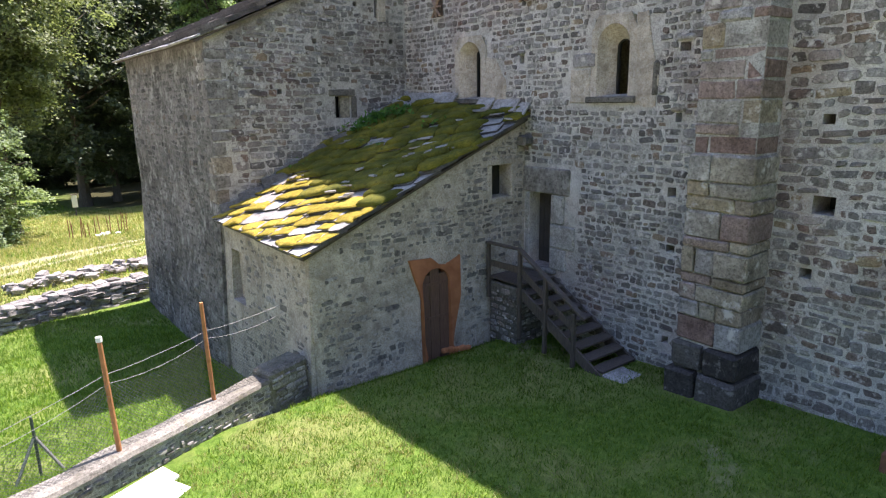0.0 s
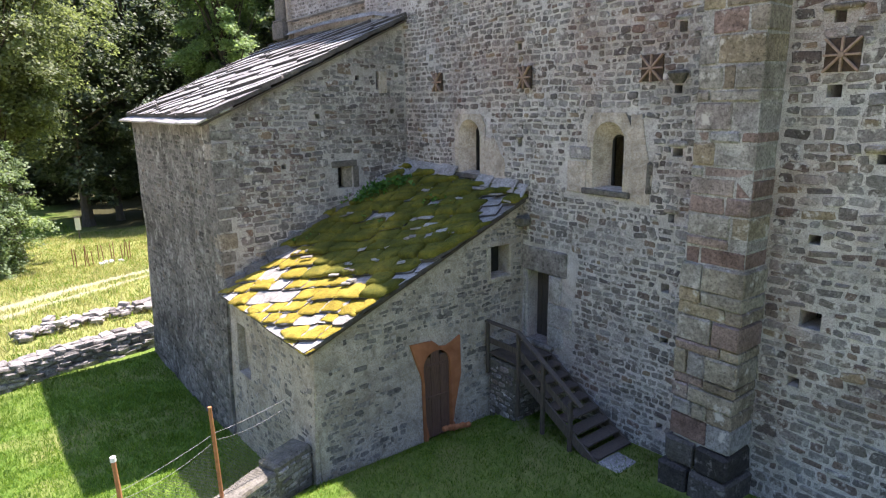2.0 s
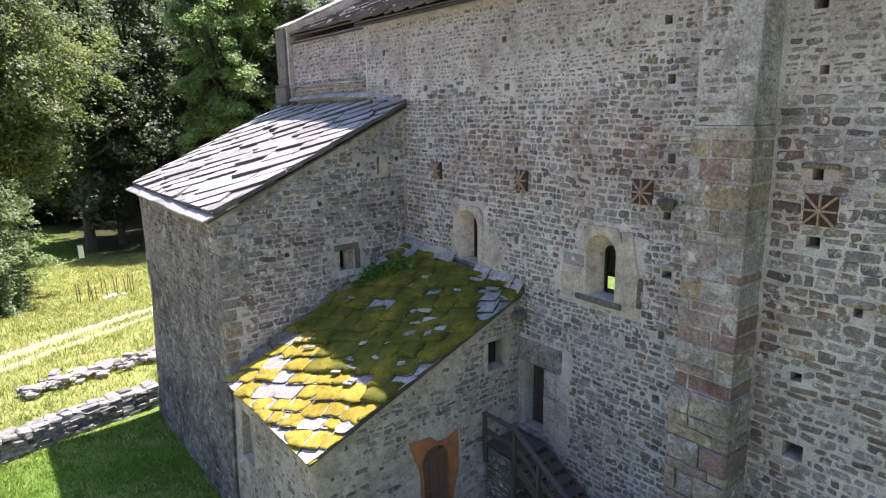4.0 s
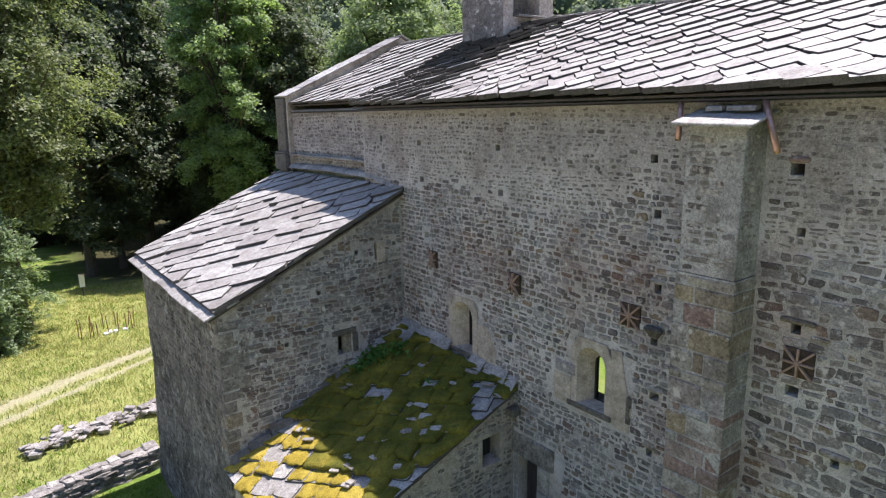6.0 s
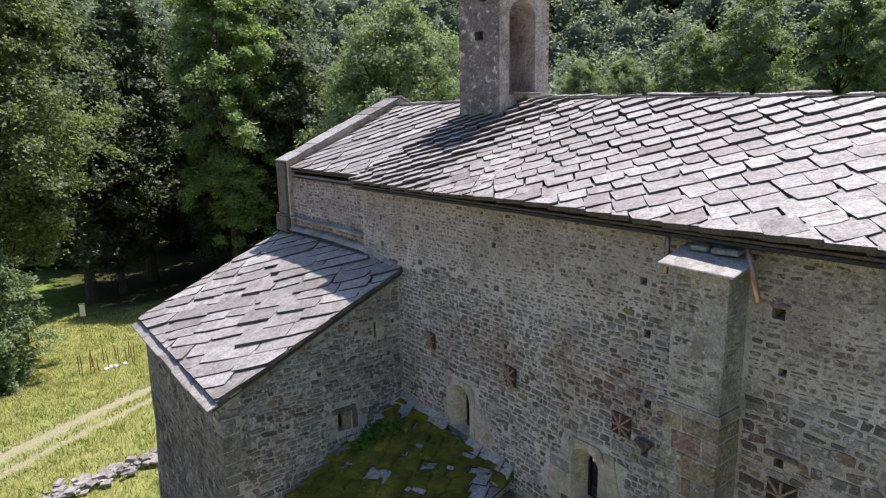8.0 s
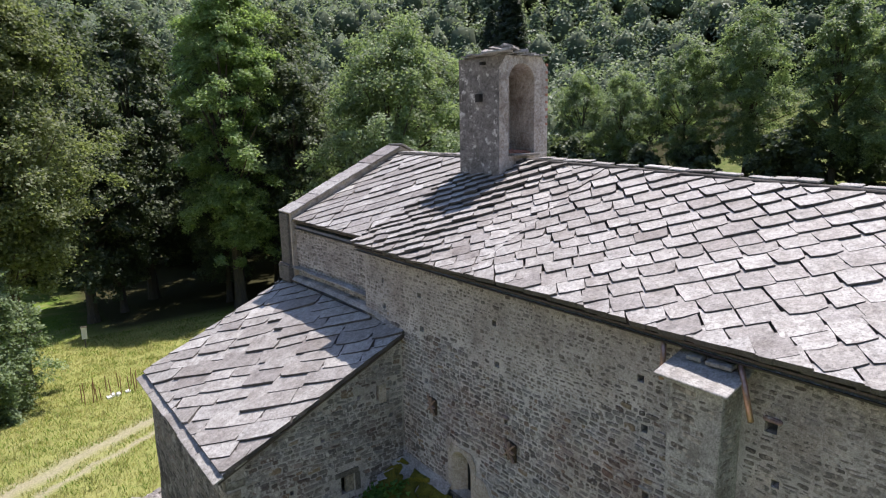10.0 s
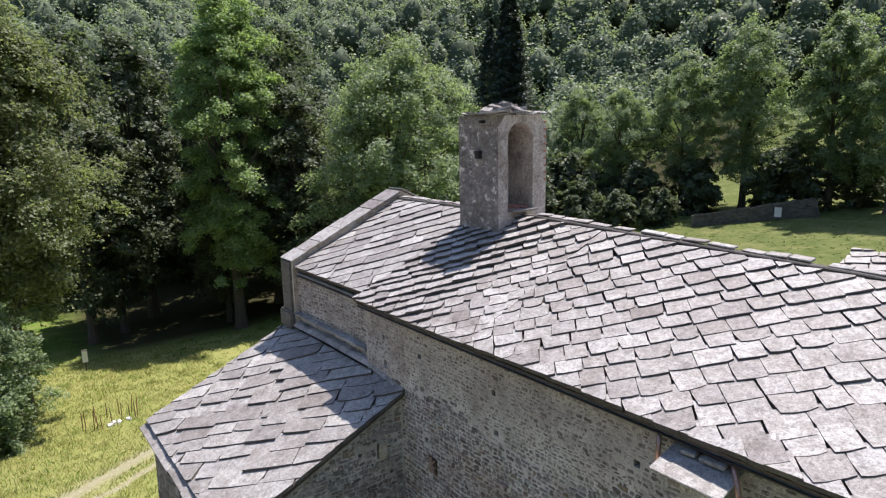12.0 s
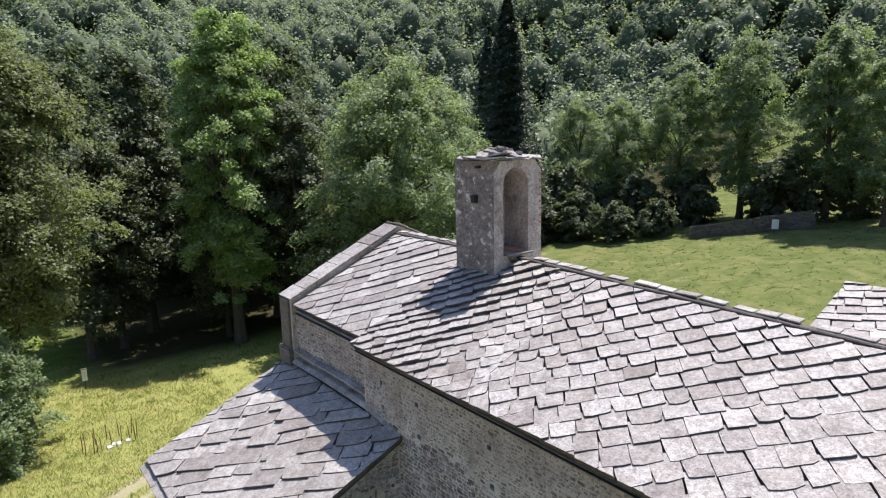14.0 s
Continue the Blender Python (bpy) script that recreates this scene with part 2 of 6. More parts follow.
def foliage(name, dark, mid, light, through_leaf=0.35, patch=0.16):
    m, t, b = nodes_of(name)
    geo = t.nodes.new("ShaderNodeNewGeometry")
    col = ramp_of(t, geo.outputs["Random Per Island"], [(0.0, dark), (0.5, mid), (1.0, light)])
    big = noise_of(t, geo.outputs["Position"], patch, 3.0)
    col = mix_of(t, span_of(t, big, 0.35, 0.65, 0.0, 0.6), col, (0.6, 0.66, 0.56), "MULTIPLY")
    t.links.new(col, b.inputs["Base Color"])
    b.inputs["Roughness"].default_value = 0.55
    b.inputs["Specular IOR Level"].default_value = 0.42
    tr = t.nodes.new("ShaderNodeBsdfTranslucent")
    t.links.new(mix_of(t, 1.0, col, (1.4, 1.45, 0.85), "MULTIPLY"), tr.inputs["Color"])
    mx = t.nodes.new("ShaderNodeMixShader")
    mx.inputs[0].default_value = through_leaf
    t.links.new(b.outputs[0], mx.inputs[1])
    t.links.new(tr.outputs[0], mx.inputs[2])
    t.links.new(mx.outputs[0], t.nodes["Material Output"].inputs["Surface"])
    return m


# blue raised in this leaf colour to paint the haze before the field trees
LEAF = foliage("broad_leaves", (0.15, 0.2, 0.12), (0.235, 0.305, 0.18), (0.33, 0.41, 0.255), 0.5)
LEAF_LIGHT = foliage("light_ash_leaves", (0.19, 0.27, 0.115), (0.27, 0.375, 0.165), (0.36, 0.46, 0.23), 0.5)
LEAF_DARK = foliage("dark_leaves", (0.075, 0.1, 0.064), (0.115, 0.15, 0.092), (0.165, 0.205, 0.125), 0.42)
LEAF_BEECH = foliage("beech_leaves", (0.13, 0.16, 0.085), (0.195, 0.232, 0.122), (0.27, 0.31, 0.17), 0.52)
NEEDLE = foliage("spruce_needles", (0.035, 0.055, 0.04), (0.06, 0.085, 0.06), (0.085, 0.115, 0.075), 0.25)
# far leaves, with the bluish haze of distance mixed into their colour
FAR_HAZE_LEAF = foliage("far_hazy_canopy", (0.155, 0.205, 0.15), (0.235, 0.3, 0.215), (0.33, 0.395, 0.28), 0.4, 0.022)
# dark green that stands for the shade inside far crowns
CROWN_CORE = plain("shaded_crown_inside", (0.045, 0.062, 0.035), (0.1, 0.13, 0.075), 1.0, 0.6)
PASTURE_BLADE = foliage("pasture_blades", (0.07, 0.1, 0.028), (0.105, 0.14, 0.04), (0.15, 0.18, 0.06), 0.4)
FERN = foliage("fern_fronds", (0.045, 0.13, 0.028), (0.08, 0.2, 0.042), (0.13, 0.28, 0.065), 0.5)
GRASS_BLADE = foliage("grass_blades", (0.066, 0.145, 0.019), (0.128, 0.225, 0.031), (0.23, 0.315, 0.065), 0.62)
DRY_BLADE = foliage("dry_grass_blades", (0.24, 0.235, 0.085), (0.36, 0.34, 0.145), (0.49, 0.45, 0.22), 0.4)


def ground_material():
    m, t, b = nodes_of("meadow_ground")
    geo = t.nodes.new("ShaderNodeNewGeometry")
    pos = geo.outputs["Position"]
    fine = noise_of(t, pos, 6.0, 9.0, 0.75)
    patch = noise_of(t, pos, 0.35, 6.0, 0.65, 0.5)
    col = ramp_of(t, fine, [(0.3, (0.054, 0.115, 0.017)), (0.5, (0.108, 0.188, 0.03)), (0.72, (0.205, 0.275, 0.06))])
    col = mix_of(t, span_of(t, patch, 0.46, 0.66, 0.0, 0.75), col, (0.25, 0.255, 0.095))
    xyz = t.nodes.new("ShaderNodeSeparateXYZ")
    t.links.new(pos, xyz.inputs[0])
    west = span_of(t, xyz.outputs[0], -9.0, -14.0, 0.0, 0.65)
    near = span_of(t, xyz.outputs[1], 14.0, 26.0, 1.0, 0.0)
    back = span_of(t, xyz.outputs[0], -70.0, -58.0)
    both = node(t, "ShaderNodeMath")
    both.operation = "MULTIPLY"
    t.links.new(west, both.inputs[0])
    t.links.new(near, both.inputs[1])
    open_ = node(t, "ShaderNodeMath")
    open_.operation = "MULTIPLY"
    t.links.new(both.outputs[0], open_.inputs[0])
    t.links.new(back, open_.inputs[1])
    col = mix_of(t, open_.outputs[0], col, ramp_of(t, fine, [(0.3, (0.2, 0.21, 0.06)), (0.7, (0.44, 0.41, 0.17))]))
    # unseen ground to the south, made pale to bounce neutral light onto the walls
    south_bounce = span_of(t, xyz.outputs[1], -14.5, -19.0)
    col = mix_of(t, south_bounce, col, ramp_of(t, fine, [(0.3, (0.3, 0.26, 0.19)), (0.7, (0.52, 0.47, 0.38))]))
    col = mix_of(t, span_of(t, xyz.outputs[1], 16.0, 30.0, 0.0, 0.8), col, ramp_of(t, mix_of(t, 0.5, fine, patch), [(0.36, (0.06, 0.08, 0.028)), (0.5, (0.12, 0.135, 0.05)), (0.64, (0.2, 0.195, 0.085))]))
    # dark leaf litter under the trees, darkened further to paint the wood's shade
    litter_shade = node(t, "ShaderNodeMath")
    litter_shade.operation = "MULTIPLY"
    t.links.new(span_of(t, xyz.outputs[0], -59.0, -64.0), litter_shade.inputs[0])
    t.links.new(span_of(t, xyz.outputs[1], -5.0, 1.0), litter_shade.inputs[1])
    col = mix_of(t, litter_shade.outputs[0], col, ramp_of(t, fine, [(0.35, (0.028, 0.026, 0.016)), (0.65, (0.07, 0.07, 0.03))]))
    far = t.nodes.new("ShaderNodeVectorMath")
    far.operation = "LENGTH"
    t.links.new(pos, far.inputs[0])
    # the pasture runs on up the slope behind the field trees
    upper = node(t, "ShaderNodeMath")
    upper.operation = "MULTIPLY"
    t.links.new(span_of(t, xyz.outputs[0], -95.0, -80.0), upper.inputs[0])
    t.links.new(span_of(t, xyz.outputs[1], 80.0, 88.0, 0.0, 48.0), upper.inputs[1])
    rim = node(t, "ShaderNodeMath")
    rim.operation = "SUBTRACT"
    t.links.new(far.outputs["Value"], rim.inputs[0])
    t.links.new(upper.outputs[0], rim.inputs[1])
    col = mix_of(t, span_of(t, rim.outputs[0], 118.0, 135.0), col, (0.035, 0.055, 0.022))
    bare = noise_of(t, pos, 0.22, 7.0, 0.7, 0.2)
    col = mix_of(t, span_of(t, bare, 0.63, 0.7, 0.0, 0.55), col, (0.36, 0.31, 0.2))
    sep = t.nodes.new("ShaderNodeVectorMath")
    sep.operation = "DOT_PRODUCT"
    sep.inputs[1].default_value = (0.83, 0.55, 0.0)
    t.links.new(pos, sep.inputs[0])
    wander = node(t, "ShaderNodeMath")
    wander.operation = "MULTIPLY_ADD"
    wander.inputs[1].default_value = 2.1
    t.links.new(noise_of(t, pos, 0.5, 6.0, 0.7), wander.inputs[0])
    t.links.new(sep.outputs["Value"], wander.inputs[2])
    for middle, half in ((-24.9, 1.15), (-22.9, 0.5)):
        off = node(t, "ShaderNodeMath")
        off.operation = "SUBTRACT"
        off.inputs[1].default_value = middle
        t.links.new(wander.outputs[0], off.inputs[0])
        size = node(t, "ShaderNodeMath")
        size.operation = "ABSOLUTE"
        t.links.new(off.outputs[0], size.inputs[0])
        col = mix_of(t, span_of(t, size.outputs[0], half * 0.1, half * 1.25, 0.6, 0.0), col, ramp_of(t, fine, [(0.3, (0.24, 0.205, 0.16)), (0.7, (0.45, 0.4, 0.34))]))
    t.links.new(col, b.inputs["Base Color"])
    b.inputs["Roughness"].default_value = 1.0
    b.inputs["Specular IOR Level"].default_value = 0.1
    bump_of(t, b, fine, 1.0, 0.08)
    return m


GROUND = ground_material()
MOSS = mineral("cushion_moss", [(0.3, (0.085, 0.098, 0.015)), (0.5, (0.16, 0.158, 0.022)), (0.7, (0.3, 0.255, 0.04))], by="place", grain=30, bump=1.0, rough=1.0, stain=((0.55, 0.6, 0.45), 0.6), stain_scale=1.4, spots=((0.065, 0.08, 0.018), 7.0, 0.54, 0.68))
# yellower moss of the lower slope, its colour also brightened for the sun there
GOLD_SUNLIT_MOSS = mineral("golden_sunlit_moss", [(0.3, (0.3, 0.225, 0.03)), (0.5, (0.43, 0.33, 0.05)), (0.7, (0.55, 0.44, 0.09))], by="place", grain=30, bump=1.0, rough=1.0, stain=((0.6, 0.58, 0.4), 0.6), stain_scale=1.4, spots=((0.16, 0.13, 0.02), 7.0, 0.58, 0.7))

# ---- building tools ----


def mesh_of(name, verts, faces, material, smooth=False, edge=None, rim=0):
    me = bpy.data.meshes.new(name)
    me.from_pydata([tuple(v) for v in verts], [], [tuple(f) for f in faces])
    if smooth:
        me.shade_smooth()
    me.materials.append(material)
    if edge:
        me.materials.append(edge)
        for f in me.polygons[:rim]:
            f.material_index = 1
    return me


def part(name, bm, material, parent=None, label="", smooth=False):
    """Links a bmesh or a mesh as one object under its thing."""
    if isinstance(bm, bmesh.types.BMesh):
        bmesh.ops.recalc_face_normals(bm, faces=bm.faces)
        me = bpy.data.meshes.new(name)
        bm.to_mesh(me)
        bm.free()
        me.materials.append(material)
        if smooth:
            me.shade_smooth()
    else:
        me = bm
    ob = new(name, me)
    ob.parent = parent
    if parent is not None and parent.parent is None:
        ob.matrix_parent_inverse = Matrix.Translation(-parent.location)
    return tagged(ob, label)


def thing(name, label, category, kind="", group="", at=(0, 0, 0)):
    ob = new(name)
    ob.location = at
    ob.empty_display_size = 0.2
    return tagged(ob, label, category, group, kind)


def box(bm, lo, hi, bevel=0.0, m=None):
    """A bevelled block between two corners."""
    lo, hi = Vector(lo), Vector(hi)
    made = bmesh.ops.create_cube(bm, size=1.0)["verts"]
    bmesh.ops.scale(bm, vec=hi - lo, verts=made)
    bmesh.ops.translate(bm, vec=(lo + hi) / 2, verts=made)
    edges = list({e for v in made for e in v.link_edges})
    if bevel:
        out = bmesh.ops.bevel(bm, geom=edges, offset=bevel, segments=1, affect="EDGES", profile=0.5)
        made = list({v for f in out["faces"] for v in f.verts} | {v for v in made if v.is_valid})
    if m is not None:
        bmesh.ops.transform(bm, matrix=m, verts=made)
    return made


def beam(bm, a, b, w, h, bevel=0.008, up=(0, 0, 1)):
    """A squared beam from a to b, w wide and h high."""
    a, b = Vector(a), Vector(b)
    y = (b - a).normalized()
    x = y.cross(Vector(up)).normalized()
    z = x.cross(y)
    m = Matrix((x, y, z)).transposed().to_4x4()
    m.translation = a
    return box(bm, (-w / 2, 0, -h / 2), (w / 2, (b - a).length, h / 2), bevel, m)


def tube(bm, pts, radii, sides=8):
    """A tapered tube through points."""
    pts = [Vector(p) for p in pts]
    rings = []
    for i, p in enumerate(pts):
        d = (pts[min(i + 1, len(pts) - 1)] - pts[max(i - 1, 0)]).normalized()
        x = d.cross(Vector((0.3, 0.9, 0.1)) if abs(d.z) > 0.9 else Vector((0, 0, 1))).normalized()
        y = d.cross(x)
        rings.append([bm.verts.new(p + radii[i] * (math.cos(2 * math.pi * k / sides) * x + math.sin(2 * math.pi * k / sides) * y)) for k in range(sides)])
    for r, s in zip(rings, rings[1:]):
        for k in range(sides):
            bm.faces.new((r[k], r[(k + 1) % sides], s[(k + 1) % sides], s[k]))
    bm.faces.new(rings[0][::-1])
    bm.faces.new(rings[-1])


def wobble(p, scale=0.5, amount=0.03):
    return amount * noise.noise(Vector(p) * scale)


class Wall:
    """A plane of masonry: u along it, v up, d outwards, with a slight unevenness."""

    def __init__(self, origin, along, outward, batter=0.0, batter_top=3.0, uneven=0.035):
        self.o, self.u, self.n = Vector(origin), Vector(along).normalized(), Vector(outward).normalized()
        self.batter, self.top, self.uneven = batter, batter_top, uneven

    def at(self, u, v, d=0.0):
        base = self.o + self.u * u + Vector((0, 0, v))
        out = d + wobble(base, 0.7, self.uneven) + max(0.0, self.top - v) * self.batter
        return base + self.n * out


def masonry(wall, us, vs, holes, thick, step=0.3, cut=None):
    """The wall's body: a front of small facets, a back, and the sides of the openings. holes: (u0, u1, v0, v1). cut(u): the top of the wall there."""
    def lines(lo, hi, extra):
        marks = sorted({round(x, 4) for x in (lo, hi, *extra) if lo <= x <= hi})
        out = []
        for a, b in zip(marks, marks[1:]):
            k = max(1, round((b - a) / step))
            out += [a + (b - a) * i / k for i in range(k)]
        return out + [marks[-1]]
    gu = lines(us[0], us[1], [h for o in holes for h in o[:2]])
    gv = lines(vs[0], vs[1], [h for o in holes for h in o[2:]])
    verts, faces, index = [], [], {}

    def vert(i, j, back):
        key = (i, j, back)
        if key not in index:
            v = gv[j]
            if cut:
                v = min(v, cut(gu[i]))
            index[key] = len(verts)
            verts.append(wall.at(gu[i], v) if not back else wall.o + wall.u * gu[i] + Vector((0, 0, v)) - wall.n * thick)
        return index[key]

    def solid(i, j):
        if not (0 <= i < len(gu) - 1 and 0 <= j < len(gv) - 1):
            return False
        u, v = (gu[i] + gu[i + 1]) / 2, (gv[j] + gv[j + 1]) / 2
        if cut and gv[j] >= min(cut(gu[i]), cut(gu[i + 1])) and gv[j] >= max(cut(gu[i]), cut(gu[i + 1])) - 1e-6:
            return False
        return not any(o[0] < u < o[1] and o[2] < v < o[3] for o in holes)
    for i in range(len(gu) - 1):
        for j in range(len(gv) - 1):
            if not solid(i, j):
                continue
            q = [(i, j), (i + 1, j), (i + 1, j + 1), (i, j + 1)]
            faces.append([vert(*c, 0) for c in q])
            faces.append([vert(*c, 1) for c in q[::-1]])
            for (a, b), (di, dj) in zip(((0, 1), (1, 2), (2, 3), (3, 0)), ((0, -1), (1, 0), (0, 1), (-1, 0))):
                if not solid(i + di, j + dj):
                    faces.append([vert(*q[b], 0), vert(*q[a], 0), vert(*q[a], 1), vert(*q[b], 1)])
    return verts, faces


def stone_shape(rng, w, h, d, cut=0.2):
    """One rubble stone, w by h, standing d proud: eight uneven corners, worn round, and a tilted face."""
    m = min(w, h)
    out = []
    for sx, sy in ((-1, -1), (1, -1), (1, 1), (-1, 1)):
        c, k = cut * m * rng.uniform(0.35, 1.35), cut * min(w, 1.8 * h) * rng.uniform(0.4, 1.4)
        ends = [(sx * (w / 2 - k), sy * h / 2), (sx * w / 2, sy * (h / 2 - c))]
        out += ends if sx * sy < 0 else ends[::-1]
    j = 0.11 * m
    out = [(x + rng.uniform(-j, j), y + rng.uniform(-j, j)) for x, y in out]
    turn, skew = rng.uniform(-0.14, 0.14), rng.uniform(-0.25, 0.25)
    out = [(x - y * (turn + skew), y + x * turn) for x, y in out]
    s = 1 - min(0.36, 0.03 / m)
    t, r = rng.uniform(-0.4, 0.4), rng.uniform(-0.3, 0.3)
    return out, [(x * s, y * s, d * (1 + t * (y / h) + r * (x / w))) for x, y in out]


STONE_FACES = [(k, (k + 1) % 8, 8 + (k + 1) % 8, 8 + k) for k in range(8)] + [tuple(range(8, 16))]


def lay_stones(wall, us, vs, rng, keep, course=(0.11, 0.21), width=(0.16, 0.46), proud=(0.006, 0.035), gap=0.025):
    """Stones in uneven courses over a stretch of wall: (u, v, verts). keep(u, v, w, h): the chance that the stone shows."""
    out = []
    v = vs[0]
    while v < vs[1]:
        h = rng.uniform(*course)
        u = us[0] + rng.uniform(0, 0.05)
        while u < us[1]:
            w = rng.uniform(*width) * (0.75 + 1.6 * h)
            hh = h * rng.uniform(0.78, 1.06)
            cu, cv = u + w / 2, v + h / 2 + rng.uniform(-0.02, 0.02) + 0.09 * noise.noise(Vector((u * 0.6, v * 0.5, 3.1)))
            if us[0] <= cu - w / 2 and cu + w / 2 <= us[1] and vs[0] <= cv - hh / 2 and cv + hh / 2 <= vs[1] and rng.random() < keep(cu, cv, w, hh):
                rim, face = stone_shape(rng, w - gap, hh - gap, rng.uniform(*proud))
                out.append((cu, cv, [wall.at(cu + x, cv + y, -0.01) for x, y in rim] + [wall.at(cu + x, cv + y, d) for x, y, d in face]))
            elif w > 0.2:
                # a smaller stone fills the rest beside an opening
                for part_w, pu in ((w * 0.45, cu - w * 0.26), (w * 0.45, cu + w * 0.26)):
                    if us[0] <= pu - part_w / 2 and pu + part_w / 2 <= us[1] and vs[0] <= cv - hh / 2 and cv + hh / 2 <= vs[1] and rng.random() < keep(pu, cv, part_w, hh) - 0.1:
                        rim, face = stone_shape(rng, part_w - gap, hh - gap, rng.uniform(*proud))
                        out.append((pu, cv, [wall.at(pu + x, cv + y, -0.01) for x, y in rim] + [wall.at(pu + x, cv + y, d) for x, y, d in face]))
            u += w
        v += h
    return out


def show_stones(stones, material, parent, near, name="stone", most=300, piece=None):
    """The stones nearest to a place in the wall become parts, and the rest one mesh of stuff."""
    ranked = sorted(stones, key=lambda s: (s[0] - near[0]) ** 2 + (s[1] - near[1]) ** 2)
    for _, _, verts in ranked[:most]:
        part(name, mesh_of(name, verts, STONE_FACES, piece or material), piece or material, parent)
    verts, faces = [], []
    for _, _, v in ranked[most:]:
        faces += [tuple(len(verts) + k for k in f) for f in STONE_FACES]
        verts += v
    if verts:
        tagged(part("stonework", mesh_of("stonework", verts, faces, material), material, parent), kind="stuff")


def slate_outline(rng):
    """A slate of unit width and length with straight, slightly chipped edges, seen from above."""
    c = [(x + rng.uniform(-0.035, 0.035), y + rng.uniform(-0.04, 0.04)) for x, y in ((-0.5, -0.5), (0.5, -0.5), (0.5, 0.5), (-0.5, 0.5))]

    def between(a, b, k):
        return (a[0] + (b[0] - a[0]) * k + rng.uniform(-0.014, 0.014), a[1] + (b[1] - a[1]) * k + rng.uniform(-0.016, 0.016))

    pts = [c[0], between(c[0], c[1], rng.uniform(0.2, 0.4)), between(c[0], c[1], rng.uniform(0.6, 0.8)), c[1], between(c[1], c[2], 0.5), c[2], c[3], between(c[3], c[0], 0.5)]
    for k, sign in ((0, 1), (3, -1)):
        if rng.random() < 0.3:
            pts[k] = (pts[k][0] + sign * rng.uniform(0.03, 0.1), pts[k][1] + rng.uniform(0.01, 0.07))
    return pts


def plate(outline):
    """A thin plate of unit thickness over an outline, its upper rim slightly drawn in."""
    n = len(outline)
    cx, cy = sum(p[0] for p in outline) / n, sum(p[1] for p in outline) / n
    verts = [(x, y, 0.0) for x, y in outline] + [(cx + (x - cx) * 0.98, cy + (y - cy) * 0.98, 1.0) for x, y in outline]
    return verts, [(i, (i + 1) % n, n + (i + 1) % n, n + i) for i in range(n)] + [tuple(range(n, 2 * n)), tuple(range(n - 1, -1, -1))]


slate_rng = random.Random(7)
SLATES = [slate_outline(slate_rng) for k in range(18)]


def clipped(poly, axis, limit, sign):
    """What of an outline lies on one side of a line."""
    out = []
    for a, b in zip(poly, poly[1:] + poly[:1]):
        da, db = sign * (a[axis] - limit), sign * (b[axis] - limit)
        if da >= 0:
            out.append(a)
        if (da >= 0) != (db >= 0):
            k = da / (da - db)
            out.append((a[0] + (b[0] - a[0]) * k, a[1] + (b[1] - a[1]) * k))
    return out


def quads(name, centres, normals, sizes, material, rng):
    """Many small three-cornered leaves as one mesh."""
    n = len(centres)
    t = rng.normal(size=(n, 3))
    a = np.cross(normals, t)
    a /= np.linalg.norm(a, axis=1)[:, None] + 1e-9
    b = np.cross(normals, a)
    s = sizes[:, None]
    k = rng.uniform(0.7, 1.3, (n, 1))
    v = np.stack([centres + a * s * 1.2, centres - a * s * 0.6 + b * s * k, centres - a * s * 0.6 - b * s / k], axis=1).reshape(-1, 3)
    return corners(name, v, 3, material)


def corners(name, v, per, material):
    """A mesh of separate faces with per corners each."""
    n = len(v) // per
    me = bpy.data.meshes.new(name)
    me.vertices.add(per * n)
    me.vertices.foreach_set("co", v.ravel())
    me.loops.add(per * n)
    me.loops.foreach_set("vertex_index", np.arange(per * n, dtype=np.int32))
    me.polygons.add(n)
    me.polygons.foreach_set("loop_start", np.arange(0, per * n, per, dtype=np.int32))
    me.update(calc_edges=True)
    me.materials.append(material)
    return me


def rough_block(rng, lo, hi, bevel=0.03, rough=0.014):
    """A hewn block with worn, uneven edges."""
    bm = bmesh.new()
    box(bm, lo, hi, bevel)
    for v in bm.verts:
        v.co += Vector((rng.uniform(-1, 1), rng.uniform(-1, 1), rng.uniform(-1, 1))) * rough
    return bm

# ---- ground ----
GX = [-700, -200, -120, -83, -57, -38, -26, -12, -8, -2, 3.2, 4.4, 5.6, 9, 13.5, 30, 120, 700]
GZ = [-12, -10, -8, -6.9, -5.3, -4.2, -2.75, -1.75, -1.9, -1.65, -1.1, -0.6, -0.06, 0.1, 0.38, 0.9, 2, 4]


def ground_z(x, y):
    z = float(np.interp(x, GX, GZ))
    if x < 6:
        z -= 0.035 * min(max(-y - 9.5, 0.0), 12.0)
    z += 0.105 * max(0.0, y - 14)
    r = math.hypot(x, y)
    far = max(0.0, r - 125.0)
    z += 0.5 * far * min(1.0, far / 90.0) * (0.9 + 0.25 * noise.noise(Vector((x / 160, y / 160, 0.4))))
    z += 0.1 * noise.noise(Vector((x * 0.16, y * 0.16, 2.0))) * min(1.0, abs(y + 3) / 6) + 0.03 * noise.noise(Vector((x * 0.9, y * 0.9, 5.0)))
    return z


def spread(lo, hi, step, far, grow):
    out, x, d = [], lo, step
    while x > -far:
        d *= grow
        x -= d
        out.append(x)
    mid = [lo + step * i for i in range(int((hi - lo) / step) + 1)]
    tail, x, d = [], mid[-1], step
    while x < far:
        d *= grow
        x += d
        tail.append(x)
    return out[::-1] + mid + tail


gxs, gys = spread(-16, 20, 0.4, 690, 1.07), spread(-18, 4, 0.4, 690, 1.07)
gverts = [(x, y, ground_z(x, y)) for y in gys for x in gxs]
nx = len(gxs)
